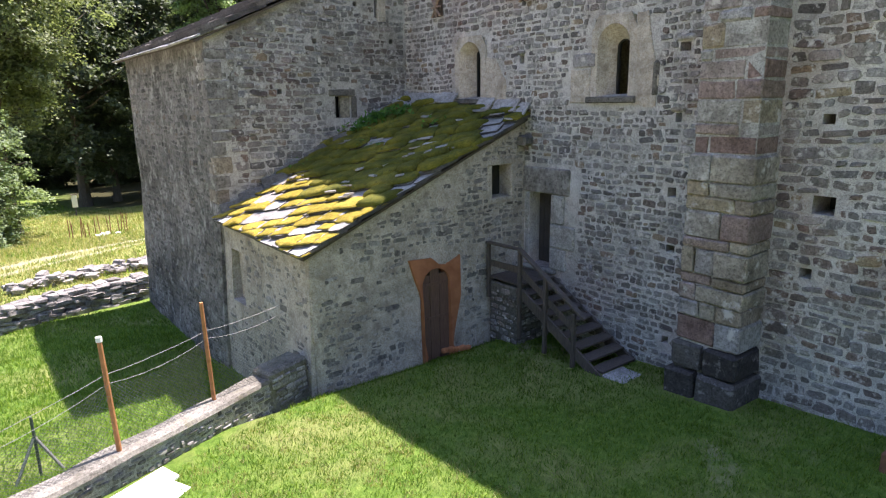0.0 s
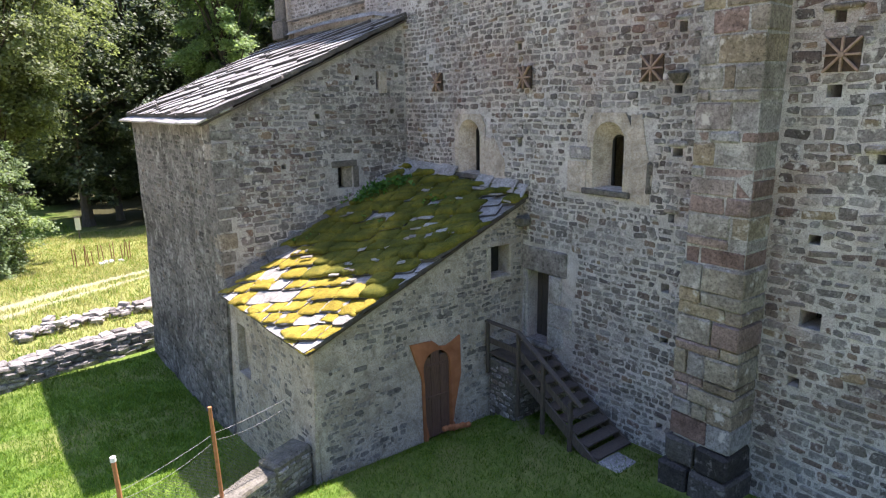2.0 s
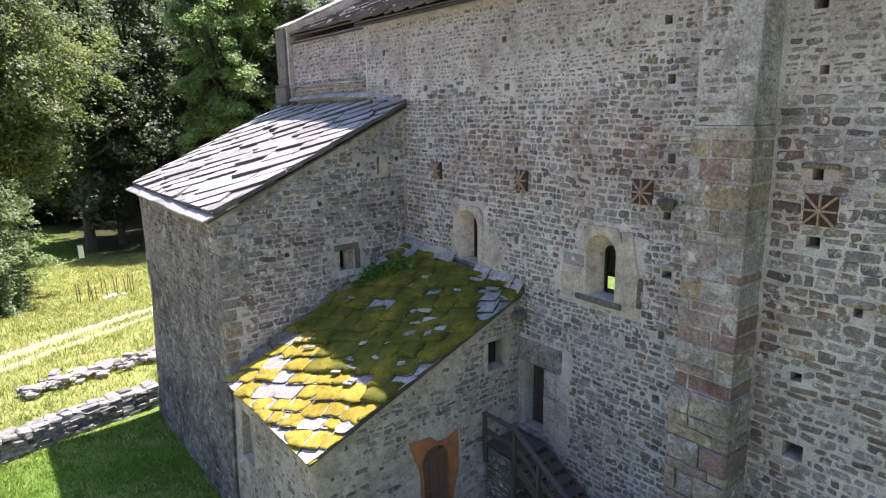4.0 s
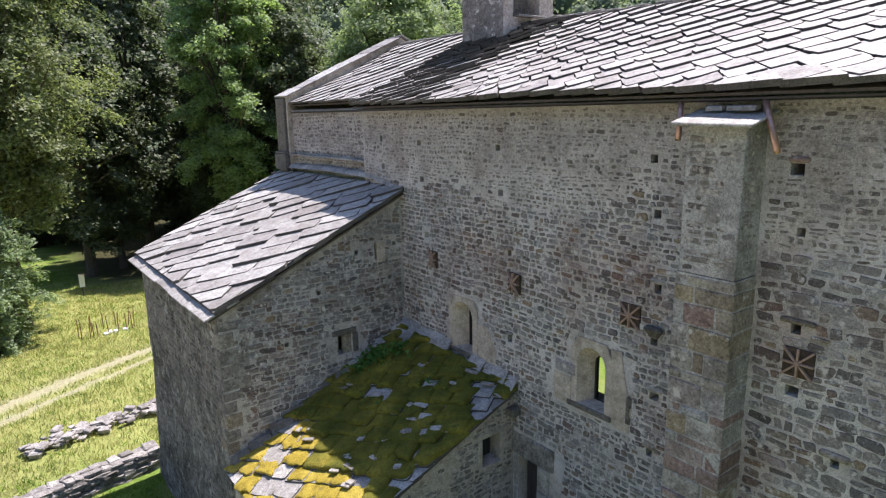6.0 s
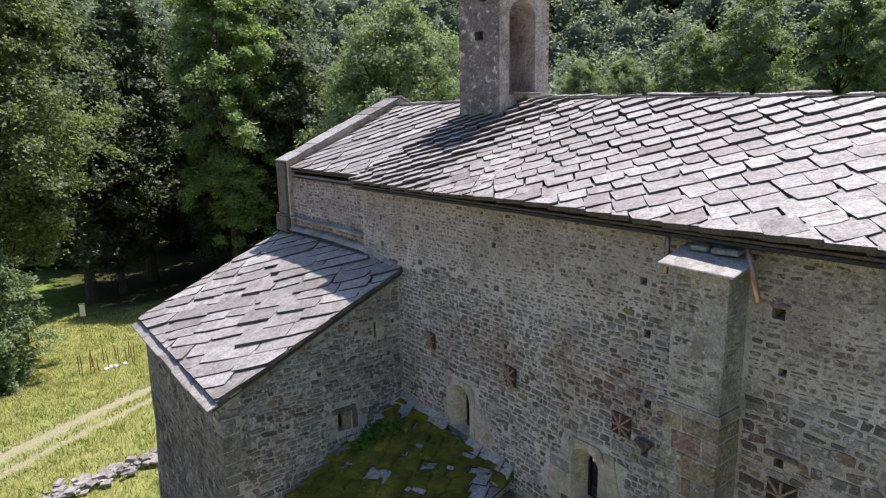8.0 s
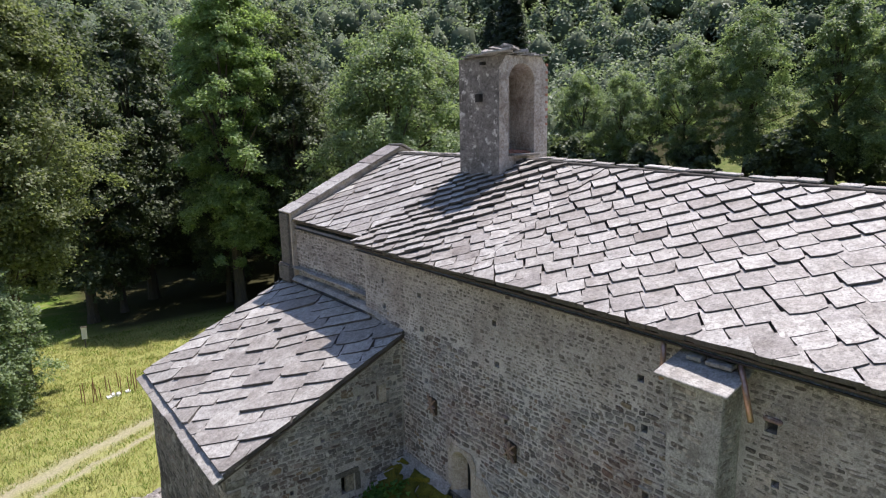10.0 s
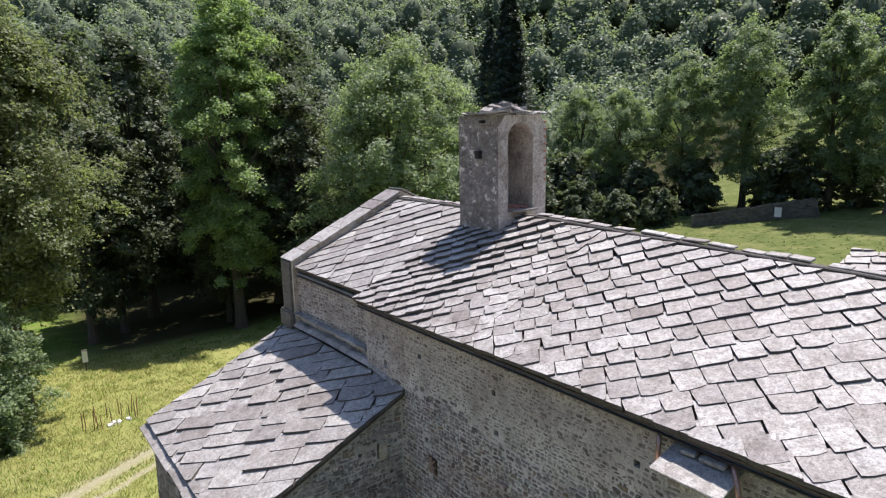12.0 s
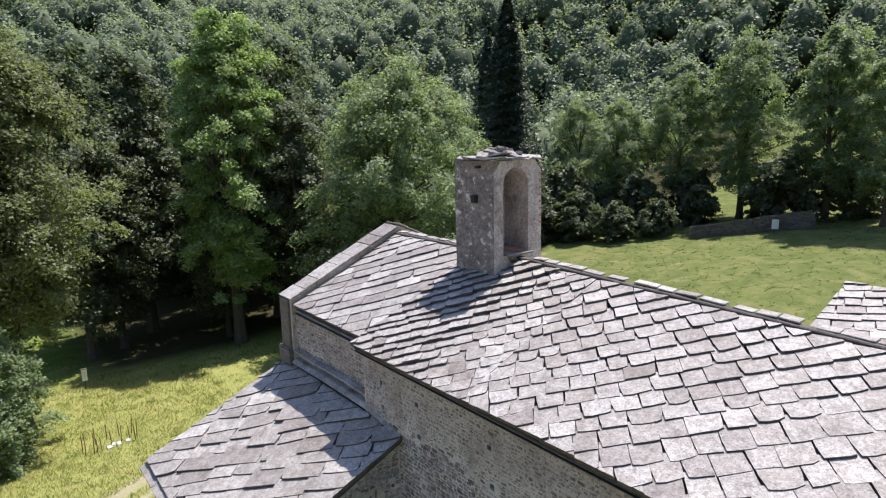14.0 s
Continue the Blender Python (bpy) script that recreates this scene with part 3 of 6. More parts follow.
gfaces = [(j * nx + i, j * nx + i + 1, (j + 1) * nx + i + 1, (j + 1) * nx + i) for j in range(len(gys) - 1) for i in range(nx - 1)]
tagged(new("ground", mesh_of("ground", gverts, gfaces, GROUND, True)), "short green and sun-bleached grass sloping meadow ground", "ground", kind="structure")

# ---- church: nave ----
EAVE, RIDGE_Y, SLOPE = 13.12, 5.7, 0.452
nave = thing("church_nave", "tall rubble stone church nave with slate roof", "church")
nave_wall = Wall((0, 0, 0), (1, 0, 0), (0, -1, 0))
WIN_B, WIN_A, UPPER_DOOR, SLOT = (7.14, 8.2, 5.88, 7.55), (2.25, 3.45, 5.9, 7.5), (5.22, 5.95, 1.68, 3.58), (11.98, 12.34, 3.9, 4.22)
PUTLOGS = [(4.82, 9.21), (4.48, 10.8), (1.1, 9.2), (9.32, 9.25), (9.32, 8.06), (9.39, 6.84), (9.33, 5.5), (9.28, 4.0), (9.36, 2.8), (9.33, 0.78), (12.08, 9.12), (12.12, 7.98), (12.9, 6.9), (12.08, 5.5), (12.04, 2.86), (4.85, 6.87), (4.39, 11.96), (0.91, 10.9), (-1.38, 12.09), (-1.34, 11.19), (0.81, 11.99), (9.06, 11.9), (9.22, 10.79), (11.83, 11.86), (11.97, 10.79)]
NAVE_HOLES = [WIN_B, WIN_A, UPPER_DOOR, SLOT] + [(u - 0.07 - 0.03 * (k % 3), u + 0.07 + 0.025 * (k % 2), v - 0.08 - 0.015 * (k % 4), v + 0.075) for k, (u, v) in enumerate(PUTLOGS)]
v_, f_ = masonry(nave_wall, (-2.6, 19.0), (-0.5, EAVE), NAVE_HOLES, 0.9)
wall = part("wall", mesh_of("wall", v_, f_, MORTAR), MORTAR, nave, "grey lime mortar rubble wall")
bay_wall = Wall((0, 0.22, 0), (1, 0, 0), (0, -1, 0))
v_, f_ = masonry(bay_wall, (-9.2, -2.6), (9.8, 13.1), [(-3.35, -3.2, 12.05, 12.2)], 0.7)
bay = part("wall", mesh_of("wall", v_, f_, MORTAR), MORTAR, nave)
# inner walls and floor coloured dark, to paint the gloom behind the window slots
for lo, hi in (((-9.2, 0.25, -3.0), (-2.6, 1.0, 9.8)), ((-9.2, 10.6, -3.0), (-1.45, 11.4, 13.1)), ((0.05, 10.6, -1.0), (19.0, 11.4, 13.1)), ((-1.45, 10.6, 2.9), (0.05, 11.4, 13.1)), ((18.4, 0.9, -1.0), (19.0, 10.6, 13.1))):
    bm = bmesh.new()
    box(bm, lo, hi)
    part("wall", bm, DARK_STONE, nave)
bm = bmesh.new()
box(bm, (-9.0, 1.0, -0.4), (18.4, 10.6, -0.2))
part("floor", bm, DARK_STONE, nave)


def roof_deck(x0, x1, y0, z0, y1, z1, thick=0.1, fall=0.0):
    bm = bmesh.new()
    c = [bm.verts.new(p) for p in ((x0, y0, z0), (x1, y0, z0), (x1, y1, z1 - fall), (x0, y1, z1), (x0, y0, z0 - thick), (x1, y0, z0 - thick), (x1, y1, z1 - thick - fall), (x0, y1, z1 - thick))]
    for f in ((0, 1, 2, 3), (7, 6, 5, 4), (0, 4, 5, 1), (1, 5, 6, 2), (2, 6, 7, 3), (3, 7, 4, 0)):
        bm.faces.new([c[i] for i in f])
    return bm


RIDGE = EAVE + 0.05 + SLOPE * (RIDGE_Y + 0.3)
nave_roof = part("roof", roof_deck(-2.7, 19.2, -0.3, EAVE + 0.0, RIDGE_Y, RIDGE - 0.05, 0.05, 0.62), WOOD, nave, "slate roof over dark boards")
part("roof", roof_deck(-9.1, -2.71, 0.12, EAVE + 0.19, RIDGE_Y, RIDGE - 0.05, 0.05), WOOD, nave)
part("roof", roof_deck(-9.1, 19.2, 11.7, EAVE + 0.04, RIDGE_Y, RIDGE - 0.05, 0.1, 0.62), SLATE, nave)


def lay_slates(rng, x_range, deck, s_range, turn, width, step, thick=(0.055, 0.085), pitch=0.15, lean=1.0, fit=(0.94, 1.0), loose=1.0, skew=0.0):
    """Slates in slanting rows over a slope: (x, s, mesh data or None, kind, pose, material place). deck(x, s): the place, the way up and the normal."""
    out = []
    reach = abs(x_range[1] - x_range[0]) + abs(s_range[1] - s_range[0])
    cx0, cs0 = (x_range[0] + x_range[1]) / 2, (s_range[0] + s_range[1]) / 2
    a = radians(turn)
    e1, e2 = (math.cos(a), math.sin(a)), (-math.sin(a), math.cos(a))
    q = -reach / 2
    while q < reach / 2:
        e = rng.uniform(*step)
        p = -reach / 2 - rng.uniform(0, 0.5)
        while p < reach / 2:
            w = rng.uniform(*width)
            mp, mq = p + w / 2, q + e / 2 + rng.uniform(-0.05, 0.05) * loose
            p += w
            x, s = cx0 + mp * e1[0] + mq * e2[0], cs0 + mp * e1[1] + mq * e2[1]
            if not (x_range[0] - 1 < x < x_range[1] + 1 and s_range[0] - 1 < s < s_range[1] + 1):
                continue
            k, th = rng.randrange(len(SLATES)), rng.uniform(*thick)
            b = a + radians(rng.uniform(-4, 4) * loose)
            sx, sy, rise = w * rng.uniform(*fit), e * rng.uniform(1.28, 1.46), rng.uniform(0.0, 0.03) * loose
            tip, roll = rng.uniform(-0.02, 0.02) * loose, rng.uniform(-0.03, 0.03) * loose
            spun = [(x + px * sx * math.cos(b) - py * sy * math.sin(b), s + px * sx * math.sin(b) + py * sy * math.cos(b)) for px, py in SLATES[k]]
            cut = spun
            for axis, limit, sign in ((0, x_range[0], 1), (0, x_range[1], -1), (1, s_range[0], 1), (1, s_range[1], -1)):
                if cut:
                    cut = clipped(cut, axis, limit, sign)
            if len(cut) < 3 or max(c[0] for c in cut) - min(c[0] for c in cut) < 0.12 or max(c[1] for c in cut) - min(c[1] for c in cut) < 0.12:
                continue
            place, up, normal = deck(x, s)
            side = up.cross(normal)
            m = Matrix((side, up, normal)).transposed().to_4x4()
            m.translation = place + normal * (0.04 + rise)
            m = m @ Matrix(((1, 0, 0, 0), (0, 1, 0, 0), (roll + lean * pitch * math.sin(a) - skew * math.cos(a), -pitch * (1 - lean + lean * math.cos(a)) + tip - skew * math.sin(a), 1, 0), (0, 0, 0, 1)))
            if cut is spun or len(cut) == 8 and cut == spun:
                out.append((x, s, None, k, m @ pose(0, 0, 0, 0, 0, math.degrees(b)) @ Matrix.Diagonal((sx, sy, th, 1))))
            else:
                out.append((x, s, [(c[0] - x, c[1] - s) for c in cut], k, m @ Matrix.Diagonal((1, 1, th, 1))))
        q += e
    return out


def show_slates(slates, parent, near, most=300, name="slate"):
    kinds = [mesh_of(name, *plate(o), SLATE, False, SLATE_EDGE_SHADE, len(o)) for o in SLATES]
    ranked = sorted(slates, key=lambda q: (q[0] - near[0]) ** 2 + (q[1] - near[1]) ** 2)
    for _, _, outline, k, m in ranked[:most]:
        ob = part(name, kinds[k] if outline is None else mesh_of(name, *plate(outline), SLATE, False, SLATE_EDGE_SHADE, len(outline)), SLATE, parent)
        ob.matrix_basis = m
    verts, rims, tops = [], [], []
    for _, _, outline, k, m in ranked[most:]:
        v, f = plate(outline or SLATES[k])
        f = [tuple(len(verts) + i for i in q) for q in f]
        rims, tops = rims + f[:-2], tops + f[-2:]
        verts += [m @ Vector(p) for p in v]
    if verts:
        tagged(part("slating", mesh_of("slating", verts, rims + tops, SLATE_BITS, False, SLATE_EDGE_SHADE, len(rims)), SLATE_BITS, parent), kind="stuff")


def nave_deck(x, s):
    up = Vector((0, 1, SLOPE)).normalized()
    sag = 0.05 * noise.noise(Vector((x * 0.25, s * 0.3, 9.0))) - 0.06 * math.sin(min(1.0, s / 6.3) * math.pi) - 0.034 * max(0.0, x) * s / 6.5
    return Vector((x, -0.36, EAVE + 0.02)) + up * s + Vector((0, 0, sag)), up, Vector((0, -SLOPE, 1)).normalized()


roof_rng = random.Random(21)
rows_all = lay_slates(roof_rng, (-8.8, -2.75), nave_deck, (0.46, 6.5), 40, (0.9, 1.5), (0.54, 0.68), (0.06, 0.08), pitch=0.07, fit=(1.0, 1.04), loose=0.6)
rows_all += lay_slates(roof_rng, (-2.75, 3.6), nave_deck, (0, 6.5), 44, (0.42, 0.72), (0.38, 0.54), (0.075, 0.1), pitch=0.19, fit=(0.95, 1.02), skew=0.05)
rows_all += lay_slates(roof_rng, (3.6, 19.0), nave_deck, (0, 6.5), 44, (0.56, 0.86), (0.52, 0.66), (0.1, 0.13), pitch=0.2, fit=(0.945, 0.98), loose=0.5, skew=0.04)
show_slates(rows_all, nave_roof, (9.0, 3.0))

# ---- church: side chapel ----
chapel = thing("side_chapel", "side chapel of grey rubble stone with slate roof", "chapel")
CH_TOP, CH_SLOPE = 10.38, 0.452
chapel_side = Wall((-0.3, 0, 0), (0, -1, 0), (1, 0, 0), 0.02, 3.0)
chapel_front = Wall((-0.3, -6.2, 0), (-1, 0, 0), (0, -1, 0), 0.05, 3.0)
SLIT, CH_WIN = (0.98, 1.1, 8.3, 8.85), (2.05, 2.55, 5.42, 6.05)
CH_PUTLOGS = [(5.75, 6.6), (3.1, 7.57), (0.55, 7.65), (4.25, 6.2), (1.75, 8.65), (0.35, 8.75)]
v_, f_ = masonry(chapel_side, (0.0, 6.2), (-1.0, 10.3), [SLIT, CH_WIN] + [(u - 0.07, u + 0.07, v - 0.07, v + 0.07) for u, v in CH_PUTLOGS], 0.8, cut=lambda u: CH_TOP - 0.06 - CH_SLOPE * u)
chapel_wall = part("wall", mesh_of("wall", v_, f_, CHAPEL_MORTAR), CHAPEL_MORTAR, chapel)
v_, f_ = masonry(chapel_front, (0.0, 9.5), (-3.2, 7.5), [], 0.8)
chapel_front_wall = part("wall", mesh_of("wall", v_, f_, FRONT_RENDER), FRONT_RENDER, chapel)
bm = bmesh.new()
box(bm, (-9.8, -5.4, -3.2), (-9.0, 0.2, 7.5))
part("wall", bm, MORTAR, chapel)
chapel_roof = part("roof", roof_deck(-9.95, -0.14, -6.45, CH_TOP - 6.45 * CH_SLOPE, 0.2, CH_TOP + 0.2 * CH_SLOPE, 0.06), WOOD, chapel)


def chapel_deck(x, s):
    up = Vector((0, 1, CH_SLOPE)).normalized()
    return Vector((x, -6.55, CH_TOP - 6.55 * CH_SLOPE)) + up * s, up, Vector((0, -CH_SLOPE, 1)).normalized()


show_slates(lay_slates(roof_rng, (-9.98, -0.1), chapel_deck, (0.3, 7.25), 40, (1.1, 2.2), (0.58, 0.76), (0.1, 0.135), 0.135, 1.0, (0.97, 1.02), 1.1), chapel_roof, (-3, 3))

# large slabs along the chapel's eave
x = -9.98
while x < -0.2:
    w = min(roof_rng.uniform(1.6, 2.6), -0.1 - x)
    bm = bmesh.new()
    box(bm, (0.01, roof_rng.uniform(-0.06, 0.03), 0.0), (w - 0.01, roof_rng.uniform(0.95, 1.1), roof_rng.uniform(0.045, 0.07)), 0.015)
    ob = part("eave_slab", bm, SLATE, chapel_roof)
    place, up, normal = chapel_deck(x, -0.02)
    ob.matrix_basis = Matrix.Translation(place + normal * 0.01) @ pose(0, 0, 0, math.degrees(math.atan(CH_SLOPE)) - 2.0, roof_rng.uniform(-0.6, 0.6), 0)
    x += w

# ---- church: lean-to ----
leanto = thing("lean_to", "low stone lean-to with mossy slate roof", "outbuilding")
lt_side = Wall((5.02, 0, 0), (0, -1, 0), (1, 0, 0), 0.02, 2.2)
lt_front = Wall((5.0, -6.15, 0), (-1, 0, 0), (0, -1, 0), 0.05, 2.2)


def lt_z(x, y):
    return 2.78 + (y + 6.4) * (0.48 - 0.0127 * (x + 0.3))


LT_WIN, LT_DOOR, LT_NICHE = (0.5, 1.15, 3.5, 4.3), (2.53, 3.39, -0.6, 2.02), (3.85, 4.75, 0.75, 2.15)
v_, f_ = masonry(lt_side, (0.0, 6.15), (-0.6, 5.5), [LT_WIN, LT_DOOR], 0.6, cut=lambda u: lt_z(5.0, -u) - 0.06)
lt_wall = part("wall", mesh_of("wall", v_, f_, RENDER), RENDER, leanto)
v_, f_ = masonry(lt_front, (0.0, 5.3), (-2.4, 2.76), [LT_NICHE], 0.6)
lt_front_wall = part("wall", mesh_of("wall", v_, f_, RENDER), RENDER, leanto)


def lt_deck(x, s):
    k = 0.48 - 0.0127 * (x + 0.3)
    up = Vector((0, 1, k)).normalized()
    p = Vector((x, -6.38, lt_z(x, -6.38))) + up * s
    return p + Vector((0, 0, 0.06 * noise.noise(p * 0.6))), up, Vector((0, -k, 1)).normalized()


bm = bmesh.new()
c = [bm.verts.new(p) for p in [(x, y, lt_z(x, y) - d) for d in (0, 0.06) for x, y in ((-0.3, -6.3), (5.1, -6.3), (5.1, 0.0), (-0.3, 0.0))]]
for f in ((0, 1, 2, 3), (7, 6, 5, 4), (0, 4, 5, 1), (1, 5, 6, 2), (2, 6, 7, 3), (3, 7, 4, 0)):
    bm.faces.new([c[i] for i in f])
lt_roof = part("roof", bm, WOOD, leanto)
lt_slates = lay_slates(roof_rng, (-0.3, 5.2), lt_deck, (0, 6.92), 26, (0.45, 0.85), (0.42, 0.56), (0.05, 0.08), fit=(0.97, 1.06))
show_slates(lt_slates, lt_roof, (3, 2))


# ---- nave: windows, doors, pilaster, irons ----


def arch(xc, w, z0, ztop, k=12):
    """An arched outline, from the lower left over the top to the lower right."""
    r = w / 2
    return [(xc - r, z0)] + [(xc - r * math.cos(math.pi * i / k), ztop - r + r * math.sin(math.pi * i / k)) for i in range(k + 1)] + [(xc + r, z0)]


def arched_window(parent, hole, xc, w, z0, ztop, depth, slot_w, slot_top, thick):
    """A splayed arched window in a plastered surround, with a sill."""
    win = new("window")
    win.parent = parent
    bm = bmesh.new()
    x0, x1, v0, v1 = hole
    x0, x1, v1 = x0 - 0.06, x1 + 0.06, v1 + 0.06
    y = -0.028
    outer, inner = arch(xc, w, z0, ztop), arch(xc, slot_w, z0 + 0.06, slot_top)
    n = len(outer)
    rim = []
    for i, (x, z) in enumerate(outer):
        f = i / (n - 1)
        if f < 0.3:
            rim.append((x0, min(z, v1)))
        elif f > 0.7:
            rim.append((x1, min(z, v1)))
        else:
            rim.append((x0 + (x1 - x0) * (f - 0.3) / 0.4, v1))
    rim[0], rim[-1] = (x0, v0), (x1, v0)
    layers = [[bm.verts.new((x, -0.02 + 0.3, z)) for x, z in rim], [bm.verts.new((x, y, z)) for x, z in rim], [bm.verts.new((x, y, z)) for x, z in outer], [bm.verts.new((x, y + depth, z)) for x, z in inner]]
    for a, b in zip(layers, layers[1:]):
        for i in range(n - 1):
            bm.faces.new((a[i], a[i + 1], b[i + 1], b[i]))
    part("surround", bm, RENDER, win, "smooth grey plaster surround")
    # dark slot frame, then the splay towards the inside
    bm = bmesh.new()
    flare = arch(xc, w + 0.14, z0 - 0.25, slot_top + 0.3)
    layers = [[bm.verts.new((x, yy, z)) for x, z in o] for o, yy in ((inner, y + depth - 0.02), (arch(xc, slot_w - 0.06, z0 + 0.06, slot_top - 0.03), y + depth), (arch(xc, slot_w - 0.06, z0 + 0.06, slot_top - 0.03), y + depth + 0.05), (flare, thick))]
    for a, b in zip(layers, layers[1:]):
        for i in range(n):
            bm.faces.new((a[i], a[(i + 1) % n], b[(i + 1) % n], b[i]))
    part("slot_frame", bm, DARK, win, "dark frame of the window slot")
    bm = bmesh.new()
    box(bm, (x0 - 0.12, -0.07, z0 - 0.13), (x1 + 0.04, 0.25, z0 + 0.01), 0.025)
    part("sill", bm, DARK_STONE, win, "dark stone sill")
    bm = bmesh.new()
    c = [bm.verts.new(p) for p in ((xc - w / 2, y, z0 + 0.012), (xc + w / 2, y, z0 + 0.012), (xc + slot_w / 2, y + depth, z0 + 0.062), (xc - slot_w / 2, y + depth, z0 + 0.062))]
    bm.faces.new(c)
    part("slope", bm, RENDER, win)
    return win


win_b = arched_window(nave, WIN_B, 7.67, 0.84, 5.9, 7.42, 0.4, 0.36, 7.12, 0.9)
win_a = arched_window(nave, WIN_A, 2.83, 0.94, 5.9, 7.42, 0.4, 0.26, 7.2, 0.9)
bm = bmesh.new()
box(bm, (6.55, -0.05, 6.55), (7.2, 0.2, 6.85), 0.03)
part("block", bm, ASHLAR, win_b, "ochre stone block")
bm = rough_block(random.Random(2), (8.62, -0.06, 5.85), (8.86, 0.1, 6.65), 0.09, 0.012)
part("block", bm, DARK_STONE, win_b, "dark brown stained stone")


def plaster_patch(parent, outline, material, proud, label):
    """A thin irregular coat of plaster on the nave wall: x, z all round."""
    bm = bmesh.new()
    n = len(outline)
    cx, cz = sum(p[0] for p in outline) / n, sum(p[1] for p in outline) / n
    ring = []
    for a, b in zip(outline, outline[1:] + outline[:1]):
        for k in range(5):
            x, z = a[0] + (b[0] - a[0]) * k / 5, a[1] + (b[1] - a[1]) * k / 5
            q = 1 + 0.09 * noise.noise(Vector((x * 3.0, z * 3.0, proud * 90)))
            ring.append((cx + (x - cx) * q, cz + (z - cz) * q))
    rims = [[bm.verts.new((cx + (x - cx) * f, y, cz + (z - cz) * f)) for x, z in ring] for f, y in ((1.0, 0.05), (1.0, -proud + 0.012), (0.93, -proud))]
    for a, b in zip(rims, rims[1:]):
        for i in range(len(ring)):
            bm.faces.new((a[i], a[(i + 1) % len(ring)], b[(i + 1) % len(ring)], b[i]))
    bm.faces.new(rims[-1])
    return part("plaster", bm, material, parent, label)


plaster_patch(win_b, [(8.24, 5.72), (8.78, 5.7), (8.82, 6.3), (8.62, 7.0), (8.5, 7.6), (8.24, 7.55)], RENDER, 0.03, "smooth grey plaster beside the window")
plaster_patch(win_b, [(6.5, 5.78), (7.06, 5.78), (7.06, 6.5), (6.5, 6.52)], RENDER, 0.034, "brown plastered block")
plaster_patch(win_a, [(3.52, 5.75), (4.35, 5.6), (4.3, 6.4), (3.9, 6.9), (3.52, 7.0)], RENDER, 0.03, "brown plaster beside the window")
# a corbel and small ledges over the scaffold holes
for x, z, w, h, d in ((9.32, 8.17, 0.42, 0.24, 0.2), (9.39, 6.94, 0.4, 0.12, 0.08), (9.32, 9.35, 0.36, 0.1, 0.06), (4.82, 9.3, 0.3, 0.1, 0.06), (12.1, 9.2, 0.6, 0.09, 0.09), (12.9, 6.99, 0.5, 0.12, 0.08), (9.33, 5.59, 0.36, 0.09, 0.06), (4.85, 6.96, 0.26, 0.08, 0.07), (11.84, 11.95, 0.34, 0.1, 0.05)):
    bm = bmesh.new()
    for v in box(bm, (-w / 2, -d, 0), (w / 2, 0.1, h), min(0.05, h / 3)):
        if v.co.z < h / 2 and h > 0.2:
            v.co.x *= 0.6
            v.co.y *= 0.6
    bmesh.ops.translate(bm, verts=bm.verts, vec=(x, 0, z))
    part("corbel", bm, DARK_STONE if h > 0.2 else ASHLAR, nave)
part("corbel", rough_block(random.Random(6), (4.98, -0.3, 4.72), (5.3, 0.1, 5.0), 0.06, 0.03), DARK_STONE, nave, "rough stone jutting out of the wall")
# dark sheets behind the putlog holes, their inner shade put into the colour
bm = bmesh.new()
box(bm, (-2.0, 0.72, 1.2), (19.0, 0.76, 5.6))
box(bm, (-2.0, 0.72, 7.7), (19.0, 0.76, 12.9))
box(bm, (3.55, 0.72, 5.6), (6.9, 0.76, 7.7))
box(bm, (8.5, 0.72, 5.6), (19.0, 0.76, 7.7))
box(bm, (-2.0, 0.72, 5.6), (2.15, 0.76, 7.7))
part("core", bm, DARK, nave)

# upper door
door = new("door")
door.parent = nave
for k in range(4):
    bm = bmesh.new()
    x = 5.24 + k * 0.178
    box(bm, (x, 0.34 + 0.004 * (k % 2), 1.7), (x + 0.172, 0.4, 3.56), 0.006)
    part("plank", bm, BLACK_DOOR, door)
for z in (2.02, 3.15):
    bm = bmesh.new()
    box(bm, (5.27, 0.318, z), (5.93, 0.338, z + 0.08), 0.004)
    part("strap", bm, BLACK_DOOR, door)
for name, lo, hi in (("lintel", (4.95, -0.06, 3.58), (6.55, 0.25, 4.22)), ("jamb", (5.98, -0.055, 2.85), (6.4, 0.25, 3.57)), ("jamb", (5.97, -0.06, 2.25), (6.75, 0.25, 2.83)), ("jamb", (5.98, -0.05, 1.68), (6.5, 0.25, 2.23)), ("jamb", (5.08, -0.05, 2.6), (5.21, 0.25, 3.57)), ("jamb", (5.08, -0.04, 1.68), (5.2, 0.25, 2.58)), ("threshold", (5.1, -0.14, 1.56), (6.2, 0.5, 1.68))):
    bm = bmesh.new()
    box(bm, lo, hi, 0.03)
    part(name, bm, FRONT_RENDER if name != "jamb" else CEMENT, door)

# pilaster: core, blocks in courses, plinth, cap
prng = random.Random(5)
bm = bmesh.new()
box(bm, (10.16, -0.735, -0.4), (11.29, 0.1, 9.9))
box(bm, (10.19, -0.72, 9.9), (11.27, 0.1, 12.62), 0.02)
pilaster = part("pilaster", bm, CEMENT, nave, "tall stone pilaster, plastered grey at the top")
z = 1.28
